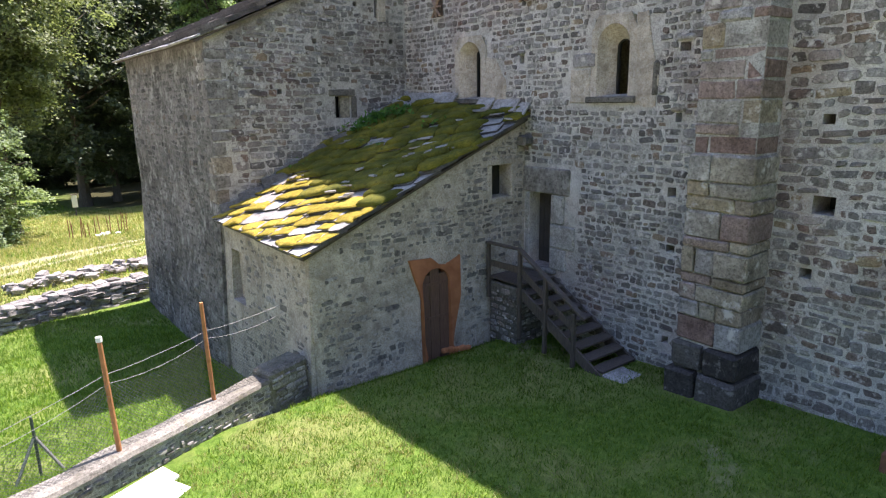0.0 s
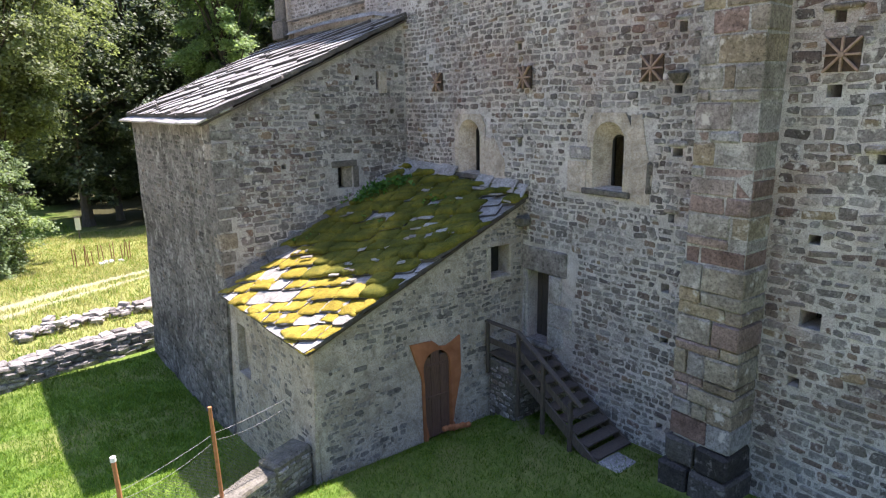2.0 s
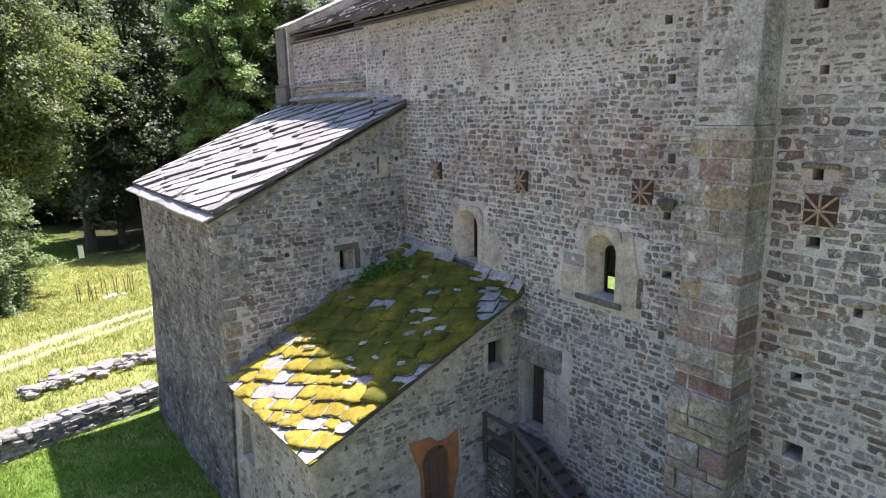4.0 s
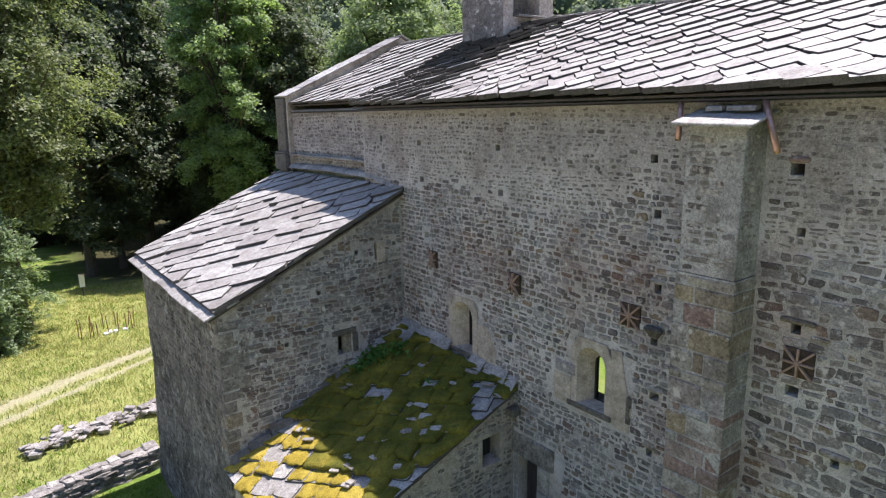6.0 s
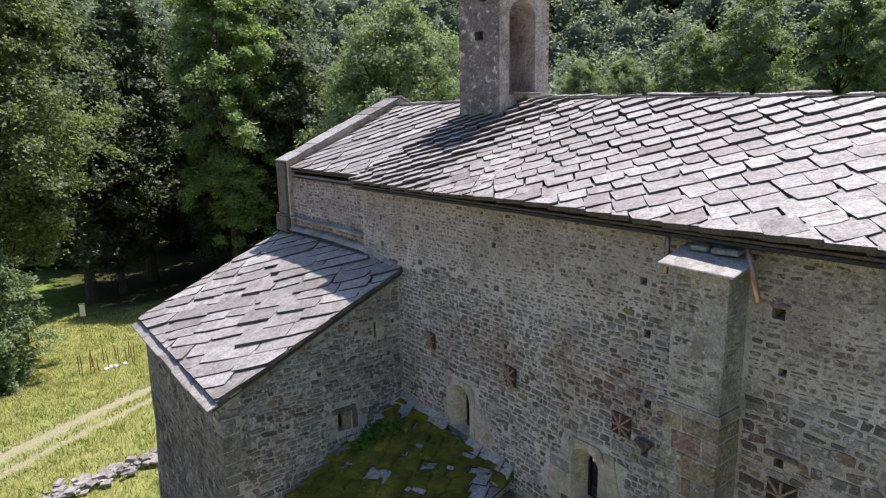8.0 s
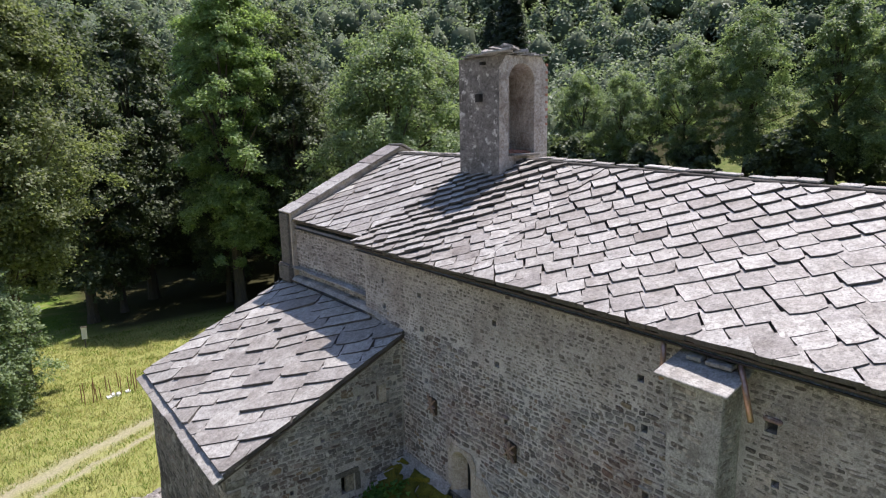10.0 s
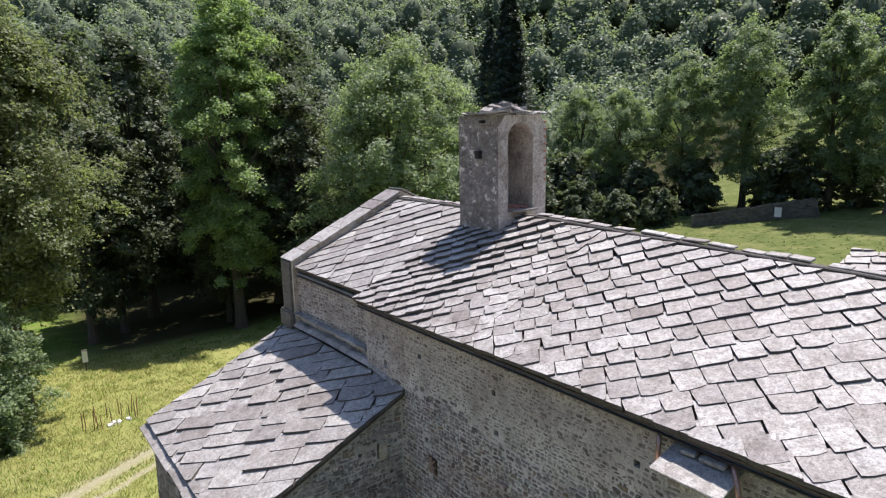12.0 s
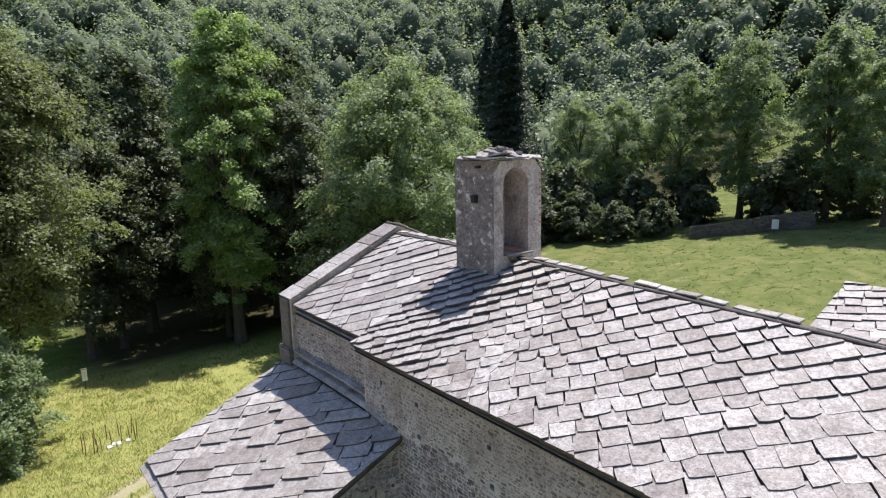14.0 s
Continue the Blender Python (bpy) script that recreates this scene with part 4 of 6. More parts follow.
while z < 9.85:
    h = prng.choice((0.2, 0.27, 0.33, 0.42, 0.5))
    h = min(h, 9.9 - z)
    cuts = sorted(prng.uniform(10.32, 11.05) for _ in range(prng.choice((1, 1, 2))))
    xs = [10.14, *[c for i, c in enumerate(cuts) if i == 0 or c - cuts[0] > 0.2], 11.31]
    for a, b in zip(xs, xs[1:]):
        wide = 0.05 if z < 4.7 else 0.0
        back = 0.06 if b > 11.3 else -0.35
        bm = rough_block(prng, (a + 0.008 - (wide if a == 10.14 else 0), -0.75 - wide + prng.uniform(-0.02, 0.015), z + 0.008), (b - 0.008 + (wide if b == 11.31 else 0), back, z + h - 0.008), 0.028)
        part("block", bm, RED_BLOCK if z < 7.2 and prng.random() < 0.36 else ASHLAR, pilaster)
    z += h
for lo, hi in (((10.07, -0.87, 0.72), (11.37, 0.05, 1.26)), ((9.99, -0.95, -0.4), (11.44, 0.05, 0.7))):
    for a, b in ((lo[0], lo[0] + 0.62), (lo[0] + 0.64, hi[0])):
        bm = rough_block(prng, (a, lo[1] + prng.uniform(-0.02, 0.02), lo[2]), (b, hi[1], hi[2]), 0.05, 0.025)
        part("plinth", bm, DAMP, pilaster, "dark damp plinth stone")
bm = bmesh.new()
box(bm, (-0.7, -0.6, -0.03), (0.74, 0.5, 0.03), 0.015, Matrix.Translation((10.72, -0.42, 12.72)) @ pose(0, 0, 0, 13, 1.5, 2))
part("cap", bm, SLATE, pilaster, "sloping slate cap slab")
for x, w in ((10.45, 0.3), (10.95, 0.5)):
    bm = bmesh.new()
    box(bm, (-w / 2, -0.1, -0.045), (w / 2, 0.12, 0.045), 0.015, Matrix.Translation((x, -0.28, 12.86)) @ pose(0, 0, 0, 6, 0, 4))
    part("stone", bm, SLATE, pilaster)

# gutter and drain stubs
bm = bmesh.new()
for a, b in ((-8.7, -2.75), (-2.7, 18.9)):
    y = 0.2 if b < 0 else -0.2
    prof = [(y - 0.08 + 0.05 * math.cos(math.pi + math.pi * i / 6), 13.03 + 0.05 * math.sin(math.pi + math.pi * i / 6)) for i in range(7)]
    r = [[bm.verts.new((x, p, q)) for p, q in prof] for x in (a, b)]
    for i in range(6):
        bm.faces.new((r[0][i], r[0][i + 1], r[1][i + 1], r[1][i]))
gutter = part("gutter", bm, GUTTER, nave, "dark half-round eaves gutter")
sol = gutter.modifiers.new("thick", "SOLIDIFY")
sol.thickness = 0.012
bm = bmesh.new()
box(bm, (-2.6, -0.24, 12.99), (18.9, -0.02, 13.04), 0.005)
part("soffit", bm, MORTAR, nave)
for top, end in (((9.76, -0.27, 12.98), (9.92, -0.56, 12.3)), ((11.32, -0.27, 12.98), (11.77, -0.67, 12.15))):
    bm = bmesh.new()
    tube(bm, [top, Vector(top).lerp(Vector(end), 0.3), end], [0.055, 0.055, 0.055], 12)
    bmesh.ops.delete(bm, geom=[f for f in bm.faces if len(f.verts) > 4], context="FACES")
    bmesh.ops.solidify(bm, geom=bm.faces[:], thickness=0.008)
    part("drain_pipe", bm, COPPER, nave, "short brown drain pipe stub", True)

# star-shaped wall irons
star = thing("wall_anchor", "rusty square iron wall anchor with eight ribs", "wall anchor", group="wall anchors")
bm = bmesh.new()
box(bm, (-0.26, -0.05, -0.26), (0.26, 0.03, 0.26), 0.01)
part("plate", bm, RUST_DARK, star)
for k in range(8):
    a = k * math.pi / 4
    ln = 0.27 if k % 2 == 0 else 0.37
    bm = bmesh.new()
    beam(bm, (0.05 * math.cos(a), -0.075, 0.05 * math.sin(a)), (ln * math.cos(a), -0.07, ln * math.sin(a)), 0.036, 0.07, 0.006, (0, 1, 0))
    part("rib", bm, RUST_LIGHT, star)
bm = bmesh.new()
tube(bm, [(0, -0.05, 0), (0, -0.13, 0)], [0.07, 0.045], 10)
part("boss", bm, RUST_LIGHT, star)
star.matrix_basis = pose(1.41, 0.0, 8.47, 0, 0, -12)
for x, z, turn in ((5.04, 8.46, -12), (8.69, 8.49, -2), (12.17, 8.51, 0)):
    copy_thing(star, pose(x, 0.0, z, 0, 0, turn))

# ---- nave: gable coping, corner, string course ----
bm = bmesh.new()
for y0, z0, y1, z1 in ((0.0, 13.66, 5.85, 16.32), (5.85, 16.32, 11.7, 13.66)):
    c = [bm.verts.new(p) for x in (-9.75, -8.85) for p in ((x, y0, 9.5), (x, y1, 9.5), (x, y1, z1), (x, y0, z0))]
    for f in ((0, 1, 2, 3), (7, 6, 5, 4), (0, 4, 5, 1), (3, 2, 6, 7), (0, 3, 7, 4), (1, 5, 6, 2)):
        bm.faces.new([c[i] for i in f])
gable = part("gable_wall", bm, RENDER, nave, "raised gable wall with coping slabs")
crng = random.Random(3)
for side in (0, 1):
    s = -0.12
    while s < 6.2:
        ln = min(crng.uniform(0.75, 1.15), 6.5 - s)
        y = s / 1.098
        z = 13.69 + 0.4545 * y
        bm = bmesh.new()
        box(bm, (-0.6, 0.012, 0), (0.6, ln - 0.012, crng.uniform(0.05, 0.075)), 0.012)
        ob = part("coping_slab", bm, SLATE, gable)
        m = Matrix.Translation((-9.28, y, z)) @ pose(0, 0, 0, 24.4 + crng.uniform(-1, 1), crng.uniform(-2, 2), crng.uniform(-1.5, 1.5))
        ob.matrix_basis = m if side == 0 else Matrix.Translation((0, 11.7, 0)) @ Matrix.Diagonal((1, -1, 1, 1)) @ m
        s += ln
for lo, hi in (((-9.85, -0.12, 9.8), (-9.0, 0.3, 13.6)), ((-9.95, -0.22, 11.28), (-8.95, 0.3, 11.36)), ((-10.0, -0.24, 10.6), (-8.9, 0.3, 11.26))):
    bm = bmesh.new()
    box(bm, lo, hi, 0.02)
    part("corner_pier", bm, DARK_STONE, nave)
x = -8.9
while x < -2.7:
    w = crng.uniform(0.5, 0.9)
    bm = bmesh.new()
    box(bm, (x + 0.01, -0.06, 11.24), (min(x + w, -2.62) - 0.01, 0.3, 11.3), 0.012, pose(0, 0, 0, 0, crng.uniform(-0.15, 0.15), 0))
    part("string_slab", bm, SLATE, nave)
    x += w
bm = bmesh.new()
pts = [(-9.6, 10.62), (-5.5, 10.72), (-2.0, 10.66), (-0.1, 10.36)]
lower = [bm.verts.new((x, -0.14 + 0.05 * math.sin(x * 2.3), z + 0.06)) for x, z in pts]
upper = [bm.verts.new((x, 0.02, z + 0.2)) for x, z in pts]
wallside = [bm.verts.new((x, 0.25, z + 0.25)) for x, z in pts]
for i in range(3):
    bm.faces.new((lower[i], lower[i + 1], upper[i + 1], upper[i]))
    bm.faces.new((upper[i], upper[i + 1], wallside[i + 1], wallside[i]))
part("flashing", bm, CEMENT, chapel, "grey cement flashing along the roof top")

# ridge cap slabs
x = -8.7
while x < 19.0:
    w = crng.uniform(0.5, 0.8)
    if not -2.7 < x + w / 2 < 0.05:
        bm = bmesh.new()
        box(bm, (-w / 2, -0.02, 0), (w / 2, 0.28, crng.uniform(0.05, 0.07)), 0.015)
        ob = part("ridge_slab", bm, SLATE, nave_roof)
        ob.matrix_basis = Matrix.Translation((x + w / 2, RIDGE_Y + 0.02, RIDGE + 0.12 + crng.uniform(-0.01, 0.03) - 0.034 * max(0, x))) @ pose(0, 0, 0, crng.uniform(2, 10), crng.uniform(-3, 3), crng.uniform(-5, 5))
    x += w + crng.choice((0.02, 0.05, 0.25, 0.4))
# bed below the caps, coloured dark for the shaded gap under them
bm = bmesh.new()
beam(bm, (-8.8, RIDGE_Y, RIDGE + 0.03), (0.0, RIDGE_Y, RIDGE + 0.03), 0.3, 0.22, 0.03)
beam(bm, (0.0, RIDGE_Y, RIDGE + 0.03), (19.0, RIDGE_Y, RIDGE - 0.61), 0.3, 0.22, 0.03)
part("ridge_bed", bm, SLATE_EDGE_SHADE, nave_roof)

# ---- bell tower ----
tower = thing("bell_tower", "small square bell tower of weathered plastered stone", "bell tower", at=(-1.37, 5.67, 15.2))
TX0, TX1, TY0, TY1, TZ0, TZ1 = -2.5, -0.25, 4.42, 6.88, 14.4, 19.68
bm = bmesh.new()
outer = [(TY0, TZ0), (TY0, TZ1), (TY1, TZ1), (TY1, TZ0)]
hole = arch(5.53, 1.3, 16.12, 19.42)
n = len(hole)
front = [bm.verts.new((TX1, y, z)) for y, z in hole]
rimv = []
for i, (y, z) in enumerate(hole):
    f = i / (n - 1)
    rimv.append((TY0, z) if f < 0.3 else (TY1, z) if f > 0.7 else (TY0 + (TY1 - TY0) * (f - 0.3) / 0.4, TZ1))
rim_ = [bm.verts.new((TX1, y, z)) for y, z in rimv]
inside = [bm.verts.new((TX1 - 1.3, y, z)) for y, z in hole]
for a, b in ((rim_, front), (front, inside)):
    for i in range(n - 1):
        bm.faces.new((a[i], a[i + 1], b[i + 1], b[i]))
bm.faces.new(inside)
bm.faces.new((front[0], inside[0], inside[-1], front[-1]))
low = [bm.verts.new((TX1, TY0, TZ0)), bm.verts.new((TX1, TY1, TZ0))]
bm.faces.new((rim_[0], front[0], front[-1], rim_[-1], low[1], low[0]))
b4 = [bm.verts.new((TX0, y, z)) for y, z in ((TY0, TZ0), (TY0, TZ1), (TY1, TZ1), (TY1, TZ0))]
bm.faces.new(b4)
k0 = [i for i, p in enumerate(rimv) if p[0] == TY0]
k1 = [i for i, p in enumerate(rimv) if p[0] == TY1]
kt = [i for i, p in enumerate(rimv) if p[1] == TZ1]
bm.faces.new([low[0]] + [rim_[i] for i in k0] + ([rim_[kt[0]]] if rimv[kt[0]] != rimv[k0[-1]] else []) + [b4[1], b4[0]])
bm.faces.new([low[1]] + [rim_[i] for i in k1[::-1]] + [rim_[kt[-1]]] * (rimv[kt[-1]] != rimv[k1[0]]) + [b4[2], b4[3]])
bm.faces.new([rim_[i] for i in kt] + [b4[2], b4[1]])
shaft = part("shaft", bm, TOWER_RENDER, tower, "weathered grey plaster shaft with arched bell niche")
# +x face and niche take the cream that is paled as if better lit
shaft.data.materials.append(TOWER_LIT_FRONT)
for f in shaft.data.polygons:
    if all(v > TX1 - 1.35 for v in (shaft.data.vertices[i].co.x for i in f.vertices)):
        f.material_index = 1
# ring of thin arch stones
for k in range(13):
    a = math.pi * (k + 0.5) / 13
    bm = bmesh.new()
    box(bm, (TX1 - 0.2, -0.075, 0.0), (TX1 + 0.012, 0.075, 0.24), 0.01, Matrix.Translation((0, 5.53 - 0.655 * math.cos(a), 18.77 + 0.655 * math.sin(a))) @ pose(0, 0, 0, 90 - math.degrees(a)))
    part("arch_stone", bm, TOWER_LIT_FRONT, shaft)
# openings are dark boxes with inner shade as colour; the slit is walled up
for lo, hi in (((-1.57, TY0 - 0.006, 18.1), (-1.35, TY0 + 0.2, 18.38)), ((-1.52, TY0 - 0.004, 15.95), (-1.36, TY0 + 0.2, 16.75)), ((-1.3, TY0 - 0.005, 19.4), (-1.18, TY0 + 0.2, 19.5))):
    bm = bmesh.new()
    box(bm, lo, hi)
    part("recess", bm, FRONT_RENDER if hi[2] < 17 else DARK, shaft, "small walled-up slit" if hi[2] < 17 else "dark box painted as the shade of a small opening")
bm = bmesh.new()
box(bm, (-0.75, 4.98, 16.12), (-0.05, 6.3, 16.2), 0.015, pose(0, 0, 0, 0, 0, 0))
part("niche_sill", bm, SLATE, tower, "slate slab on the niche sill")
for k in range(3):
    bm = bmesh.new()
    box(bm, (-0.18, -0.25, 0), (0.18, 0.25, 0.04), 0.008, Matrix.Translation((-0.72 + 0.1 * k, 5.45 + 0.28 * k, 16.22)) @ pose(0, 0, 0, 5, 22 - 8 * k, 20 * k))
    part("loose_tile", bm, BRICK, tower, "loose reddish tile in the niche")
for k in range(9):
    bm = bmesh.new()
    z = 17.2 + k * 0.27
    box(bm, (-0.55, TY1 - 0.12, z), (TX1 + 0.012, TY1 + 0.012, z + 0.09), 0.01)
    part("brick", bm, BRICK, shaft, "red brick at the niche edge")
trng = random.Random(11)
for k in range(16):
    a = k * 2 * math.pi / 16
    bm = bmesh.new()
    w, d = trng.uniform(0.75, 1.1), trng.uniform(0.6, 0.9)
    o = [(px * w, py * d) for px, py in SLATES[k]]
    me = mesh_of("cap_slab", *plate(o), SLATE)
    bm.free()
    ob = part("cap_slab", me, SLATE, tower)
    cx, cy = -1.37 + 0.85 * max(-1, min(1, 1.4 * math.cos(a))), 5.65 + 0.95 * max(-1, min(1, 1.4 * math.sin(a)))
    ob.matrix_basis = Matrix.Translation((cx - tower.location.x + tower.location.x, cy, 19.71 + 0.02 * (k % 3))) @ pose(0, 0, 0, 6 * math.sin(a), -6 * math.cos(a), math.degrees(a) + 90) @ Matrix.Diagonal((1, 1, 0.05, 1))
for k in range(16):
    w, d, h = trng.uniform(0.4, 0.8), trng.uniform(0.3, 0.55), trng.uniform(0.06, 0.13)
    o = [(px * w, py * d) for px, py in SLATES[(k * 5) % 18]]
    ob = part("cap_stone", mesh_of("cap_stone", *plate(o), DRY_PIECE), DRY_PIECE, tower, "loose slab weighting the tower cap")
    r = 0.95 * (1 - k / 16)
    a = k * 2.4
    ob.matrix_basis = Matrix.Translation((-1.37 + r * math.cos(a), 5.65 + r * math.sin(a), 19.78 + 0.03 * k * 0.55)) @ pose(0, 0, 0, trng.uniform(-14, 14), trng.uniform(-14, 14), trng.uniform(0, 360)) @ Matrix.Diagonal((1, 1, h, 1))

# ---- chapel: blocks at windows ----
for name, lo, hi in (("lintel", (-0.35, -2.75, 6.06), (-0.255, -1.9, 6.24)), ("jamb", (-0.4, -2.03, 5.42), (-0.262, -1.85, 6.05)), ("infill", (-0.5, -2.36, 5.42), (-0.36, -2.05, 6.05))):
    bm = bmesh.new()
    box(bm, lo, hi, 0.015)
    part(name, bm, ASHLAR if name == "infill" else DARK_STONE, chapel_wall)
for lo, hi in (((-0.4, -1.0, 8.2), (-0.25, -0.72, 8.85)),):
    bm = bmesh.new()
    box(bm, lo, hi, 0.015)
    part("slit_jamb", bm, RENDER, chapel_wall)
# dark sheets added behind the chapel openings as painted inner shade
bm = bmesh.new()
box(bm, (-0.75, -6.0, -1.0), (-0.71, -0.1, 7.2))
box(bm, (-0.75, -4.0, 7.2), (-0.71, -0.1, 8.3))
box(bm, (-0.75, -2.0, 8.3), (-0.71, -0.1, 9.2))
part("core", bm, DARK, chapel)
q = random.Random(9)
zz = 2.9
while zz < 7.1:
    h = q.uniform(0.25, 0.5)
    d = q.uniform(0.3, 0.75)
    bm = rough_block(q, (-0.3 - (1.0 - d), -6.235, zz), (-0.28, -6.2 + d, zz + h - 0.02), 0.03, 0.015)
    part("quoin", bm, ASHLAR if q.random() < 0.3 else FRONT_RENDER, chapel_wall)
    zz += h

# ---- lean-to: door, window, niche, flashing ----
lt_door = new("door")
lt_door.parent = leanto
for k, (a, b) in enumerate(((-3.38, -3.1), (-3.09, -2.83), (-2.82, -2.54))):
    bm = bmesh.new()
    top = 2.0 if k == 1 else 1.86
    box(bm, (4.96, a, -0.3), (5.02 + 0.004 * k, b, top), 0.008)
    part("plank", bm, DOOR_WOOD, lt_door)
for z in (0.75, 1.6):
    bm = bmesh.new()
    box(bm, (5.02, -3.35, z), (5.045, -2.57, z + 0.07), 0.006)
    part("ledge", bm, DOOR_WOOD, lt_door)
# painted surround with an arched opening and uneven outline
bm = bmesh.new()
inner = arch(-2.96, 0.82, -0.35, 2.02, 12)
inner = inner[:1] + [(-3.37, 0.1), (-3.37, 0.65)] + inner[1:-1] + [(-2.55, 0.65), (-2.55, 0.1)] + inner[-1:]
n = len(inner)
edge = [(-3.3, -0.13), (-3.37, 0.27), (-3.36, 0.74), (-3.35, 1.2), (-3.42, 1.48), (-3.53, 1.79), (-3.62, 2.06), (-3.7, 2.32), (-3.37, 2.3), (-3.06, 2.28), (-2.85, 2.09), (-2.64, 2.06), (-2.44, 2.13), (-2.21, 2.23), (-2.22, 1.71), (-2.23, 1.23), (-2.46, 0.39), (-2.53, 0.02), (-2.37, -0.28)]
assert len(edge) == n
xf = 5.06
front_i = [bm.verts.new((xf + 0.02, y, z)) for y, z in inner]
front_o = [bm.verts.new((xf + 0.02 + 0.05 * max(0, 2.2 - z) * 0.0, y, z)) for y, z in edge]
back_i = [bm.verts.new((xf - 0.25, y, z)) for y, z in inner]
back_o = [bm.verts.new((xf - 0.15, y, z)) for y, z in edge]
for a, b in ((front_o, front_i), (front_i, back_i), (back_o, front_o)):
    for i in range(n - 1):
        bm.faces.new((a[i], a[i + 1], b[i + 1], b[i]))
bmesh.ops.transform(bm, matrix=pose(0, 0, 0, 0, -2.6, 0), verts=[v for v in bm.verts], space=Matrix.Translation((-xf, 0, -2.2)))
part("painted_surround", bm, ORANGE, lt_door, "orange painted plaster door surround")
bm = bmesh.new()
for k in range(5):
    box(bm, (5.2 + 0.05 * k, -2.95 + 0.14 * k, -0.1), (5.32 + 0.05 * k, -2.78 + 0.14 * k, 0.02 + 0.02 * (k % 2)), 0.03)
part("step_rubble", bm, ORANGE, lt_door)
for name, lo, hi in (("lintel", (4.75, -1.3, 4.31), (5.055, -0.4, 4.45)), ("jamb", (4.75, -1.29, 3.42), (5.07, -1.16, 4.3)), ("jamb", (4.75, -0.49, 3.45), (5.05, -0.38, 4.3)), ("sill", (4.75, -1.25, 3.36), (5.08, -0.45, 3.49))):
    bm = bmesh.new()
    box(bm, lo, hi, 0.015)
    part(name, bm, RENDER, lt_wall)
# dark sheets added behind the lean-to window and door as painted shade
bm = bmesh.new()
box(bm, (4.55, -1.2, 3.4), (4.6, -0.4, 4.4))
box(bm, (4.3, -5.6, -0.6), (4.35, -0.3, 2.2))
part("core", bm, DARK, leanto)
bm = bmesh.new()
box(bm, (0.2, -5.98, 0.7), (1.2, -5.9, 2.2))
part("blocked_window", bm, RENDER, leanto, "window walled up and plastered")
# flashing slabs along the walls above the roof
frng = random.Random(17)
s = 0.0
while s < 6.1:
    w = frng.uniform(0.4, 0.75)
    bm = rough_block(frng, (-0.06, 0.006, -0.1), (0.4, w - 0.006, 0.06), 0.025, 0.02)
    ob = part("flashing_slab", bm, DARK_STONE if s < frng.uniform(3.0, 4.4) else CEMENT, lt_roof)
    y = -6.2 + s
    ob.matrix_basis = Matrix.Translation((-0.28, y, lt_z(-0.3, y) + 0.3 + frng.uniform(-0.02, 0.02))) @ pose(0, 0, 0, 26, 48 + frng.uniform(-6, 6), 0)
    s += w * 0.93
x = -0.2
while x < 4.9:
    w = min(frng.uniform(0.6, 0.95), 5.2 - x)
    if not 2.15 < x + w / 2 < 2.95:
        bm = bmesh.new()
        box(bm, (0.01, -0.36, -0.03), (w - 0.01, 0.04, 0.03), 0.012)
        ob = part("flashing_slab", bm, CEMENT, lt_roof)
        ob.matrix_basis = Matrix.Translation((x, -0.02, 6.08 - 0.06 * max(0, x - 2) - 0.03 * x * (x > 2.5))) @ pose(0, 0, 0, 48 + frng.uniform(-5, 5), frng.uniform(-2, 4), 0)
    x += w
# moss cushions, one to a slate, with creases between them
mrng = random.Random(23)
cushions = (([], []), ([], []))
for x, s, outline, k, m in lt_slates:
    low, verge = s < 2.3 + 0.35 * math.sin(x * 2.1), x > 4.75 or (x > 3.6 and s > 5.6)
    if mrng.random() < (0.45 if verge else 0.22 if low else 0.03):
        continue
    # low cushions get the yellow that carries painted sunlight
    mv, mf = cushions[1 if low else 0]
    edge_ = outline or SLATES[k]
    cx, cy = sum(p[0] for p in edge_) / len(edge_), sum(p[1] for p in edge_) / len(edge_)
    ring = []
    for a, b in zip(edge_, edge_[1:] + edge_[:1]):
        ring += [(a[0] + (b[0] - a[0]) * t / 4, a[1] + (b[1] - a[1]) * t / 4) for t in range(4)]
    nrm = lt_deck(x, s)[2]
    size, puff = mrng.uniform(0.98, 1.16) * (mrng.uniform(0.7, 1.05) if low else 1.0), mrng.uniform(0.02, 0.045) if low else mrng.uniform(0.08, 0.16)
    n, base = len(ring), len(mv)
    for f, h in ((1.0, -0.03), (0.95, 0.45), (0.8, 0.85), (0.5, 1.0), (0.2, 1.02)):
        for px, py in ring:
            q_ = m @ Vector((cx + (px - cx) * f * size, cy + (py - cy) * f * size, 1.0))
            lump = noise.noise(q_ * 5.0) * 0.022 + noise.noise(q_ * 14.0) * 0.012
            ragged = 1 + (0.4 if low else 0.3) * noise.noise(q_ * (5.0 if low else 4.0)) * (f > 0.4)
            c = m @ Vector((cx, cy, 1.0))
            mv.append(c + (q_ - c) * ragged + nrm * (h * puff + lump * (h > 0)))
    for r in range(4):
        mf += [(base + r * n + i, base + r * n + (i + 1) % n, base + (r + 1) * n + (i + 1) % n, base + (r + 1) * n + i) for i in range(n)]
    mf.append(tuple(base + 4 * n + i for i in range(n)))
for (mv, mf), stuff_, words in zip(cushions, (MOSS, GOLD_SUNLIT_MOSS), ("thick olive moss cushions", "thin golden moss with sunlight put into its colour")):
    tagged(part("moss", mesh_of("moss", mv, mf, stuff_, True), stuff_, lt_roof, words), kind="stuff")
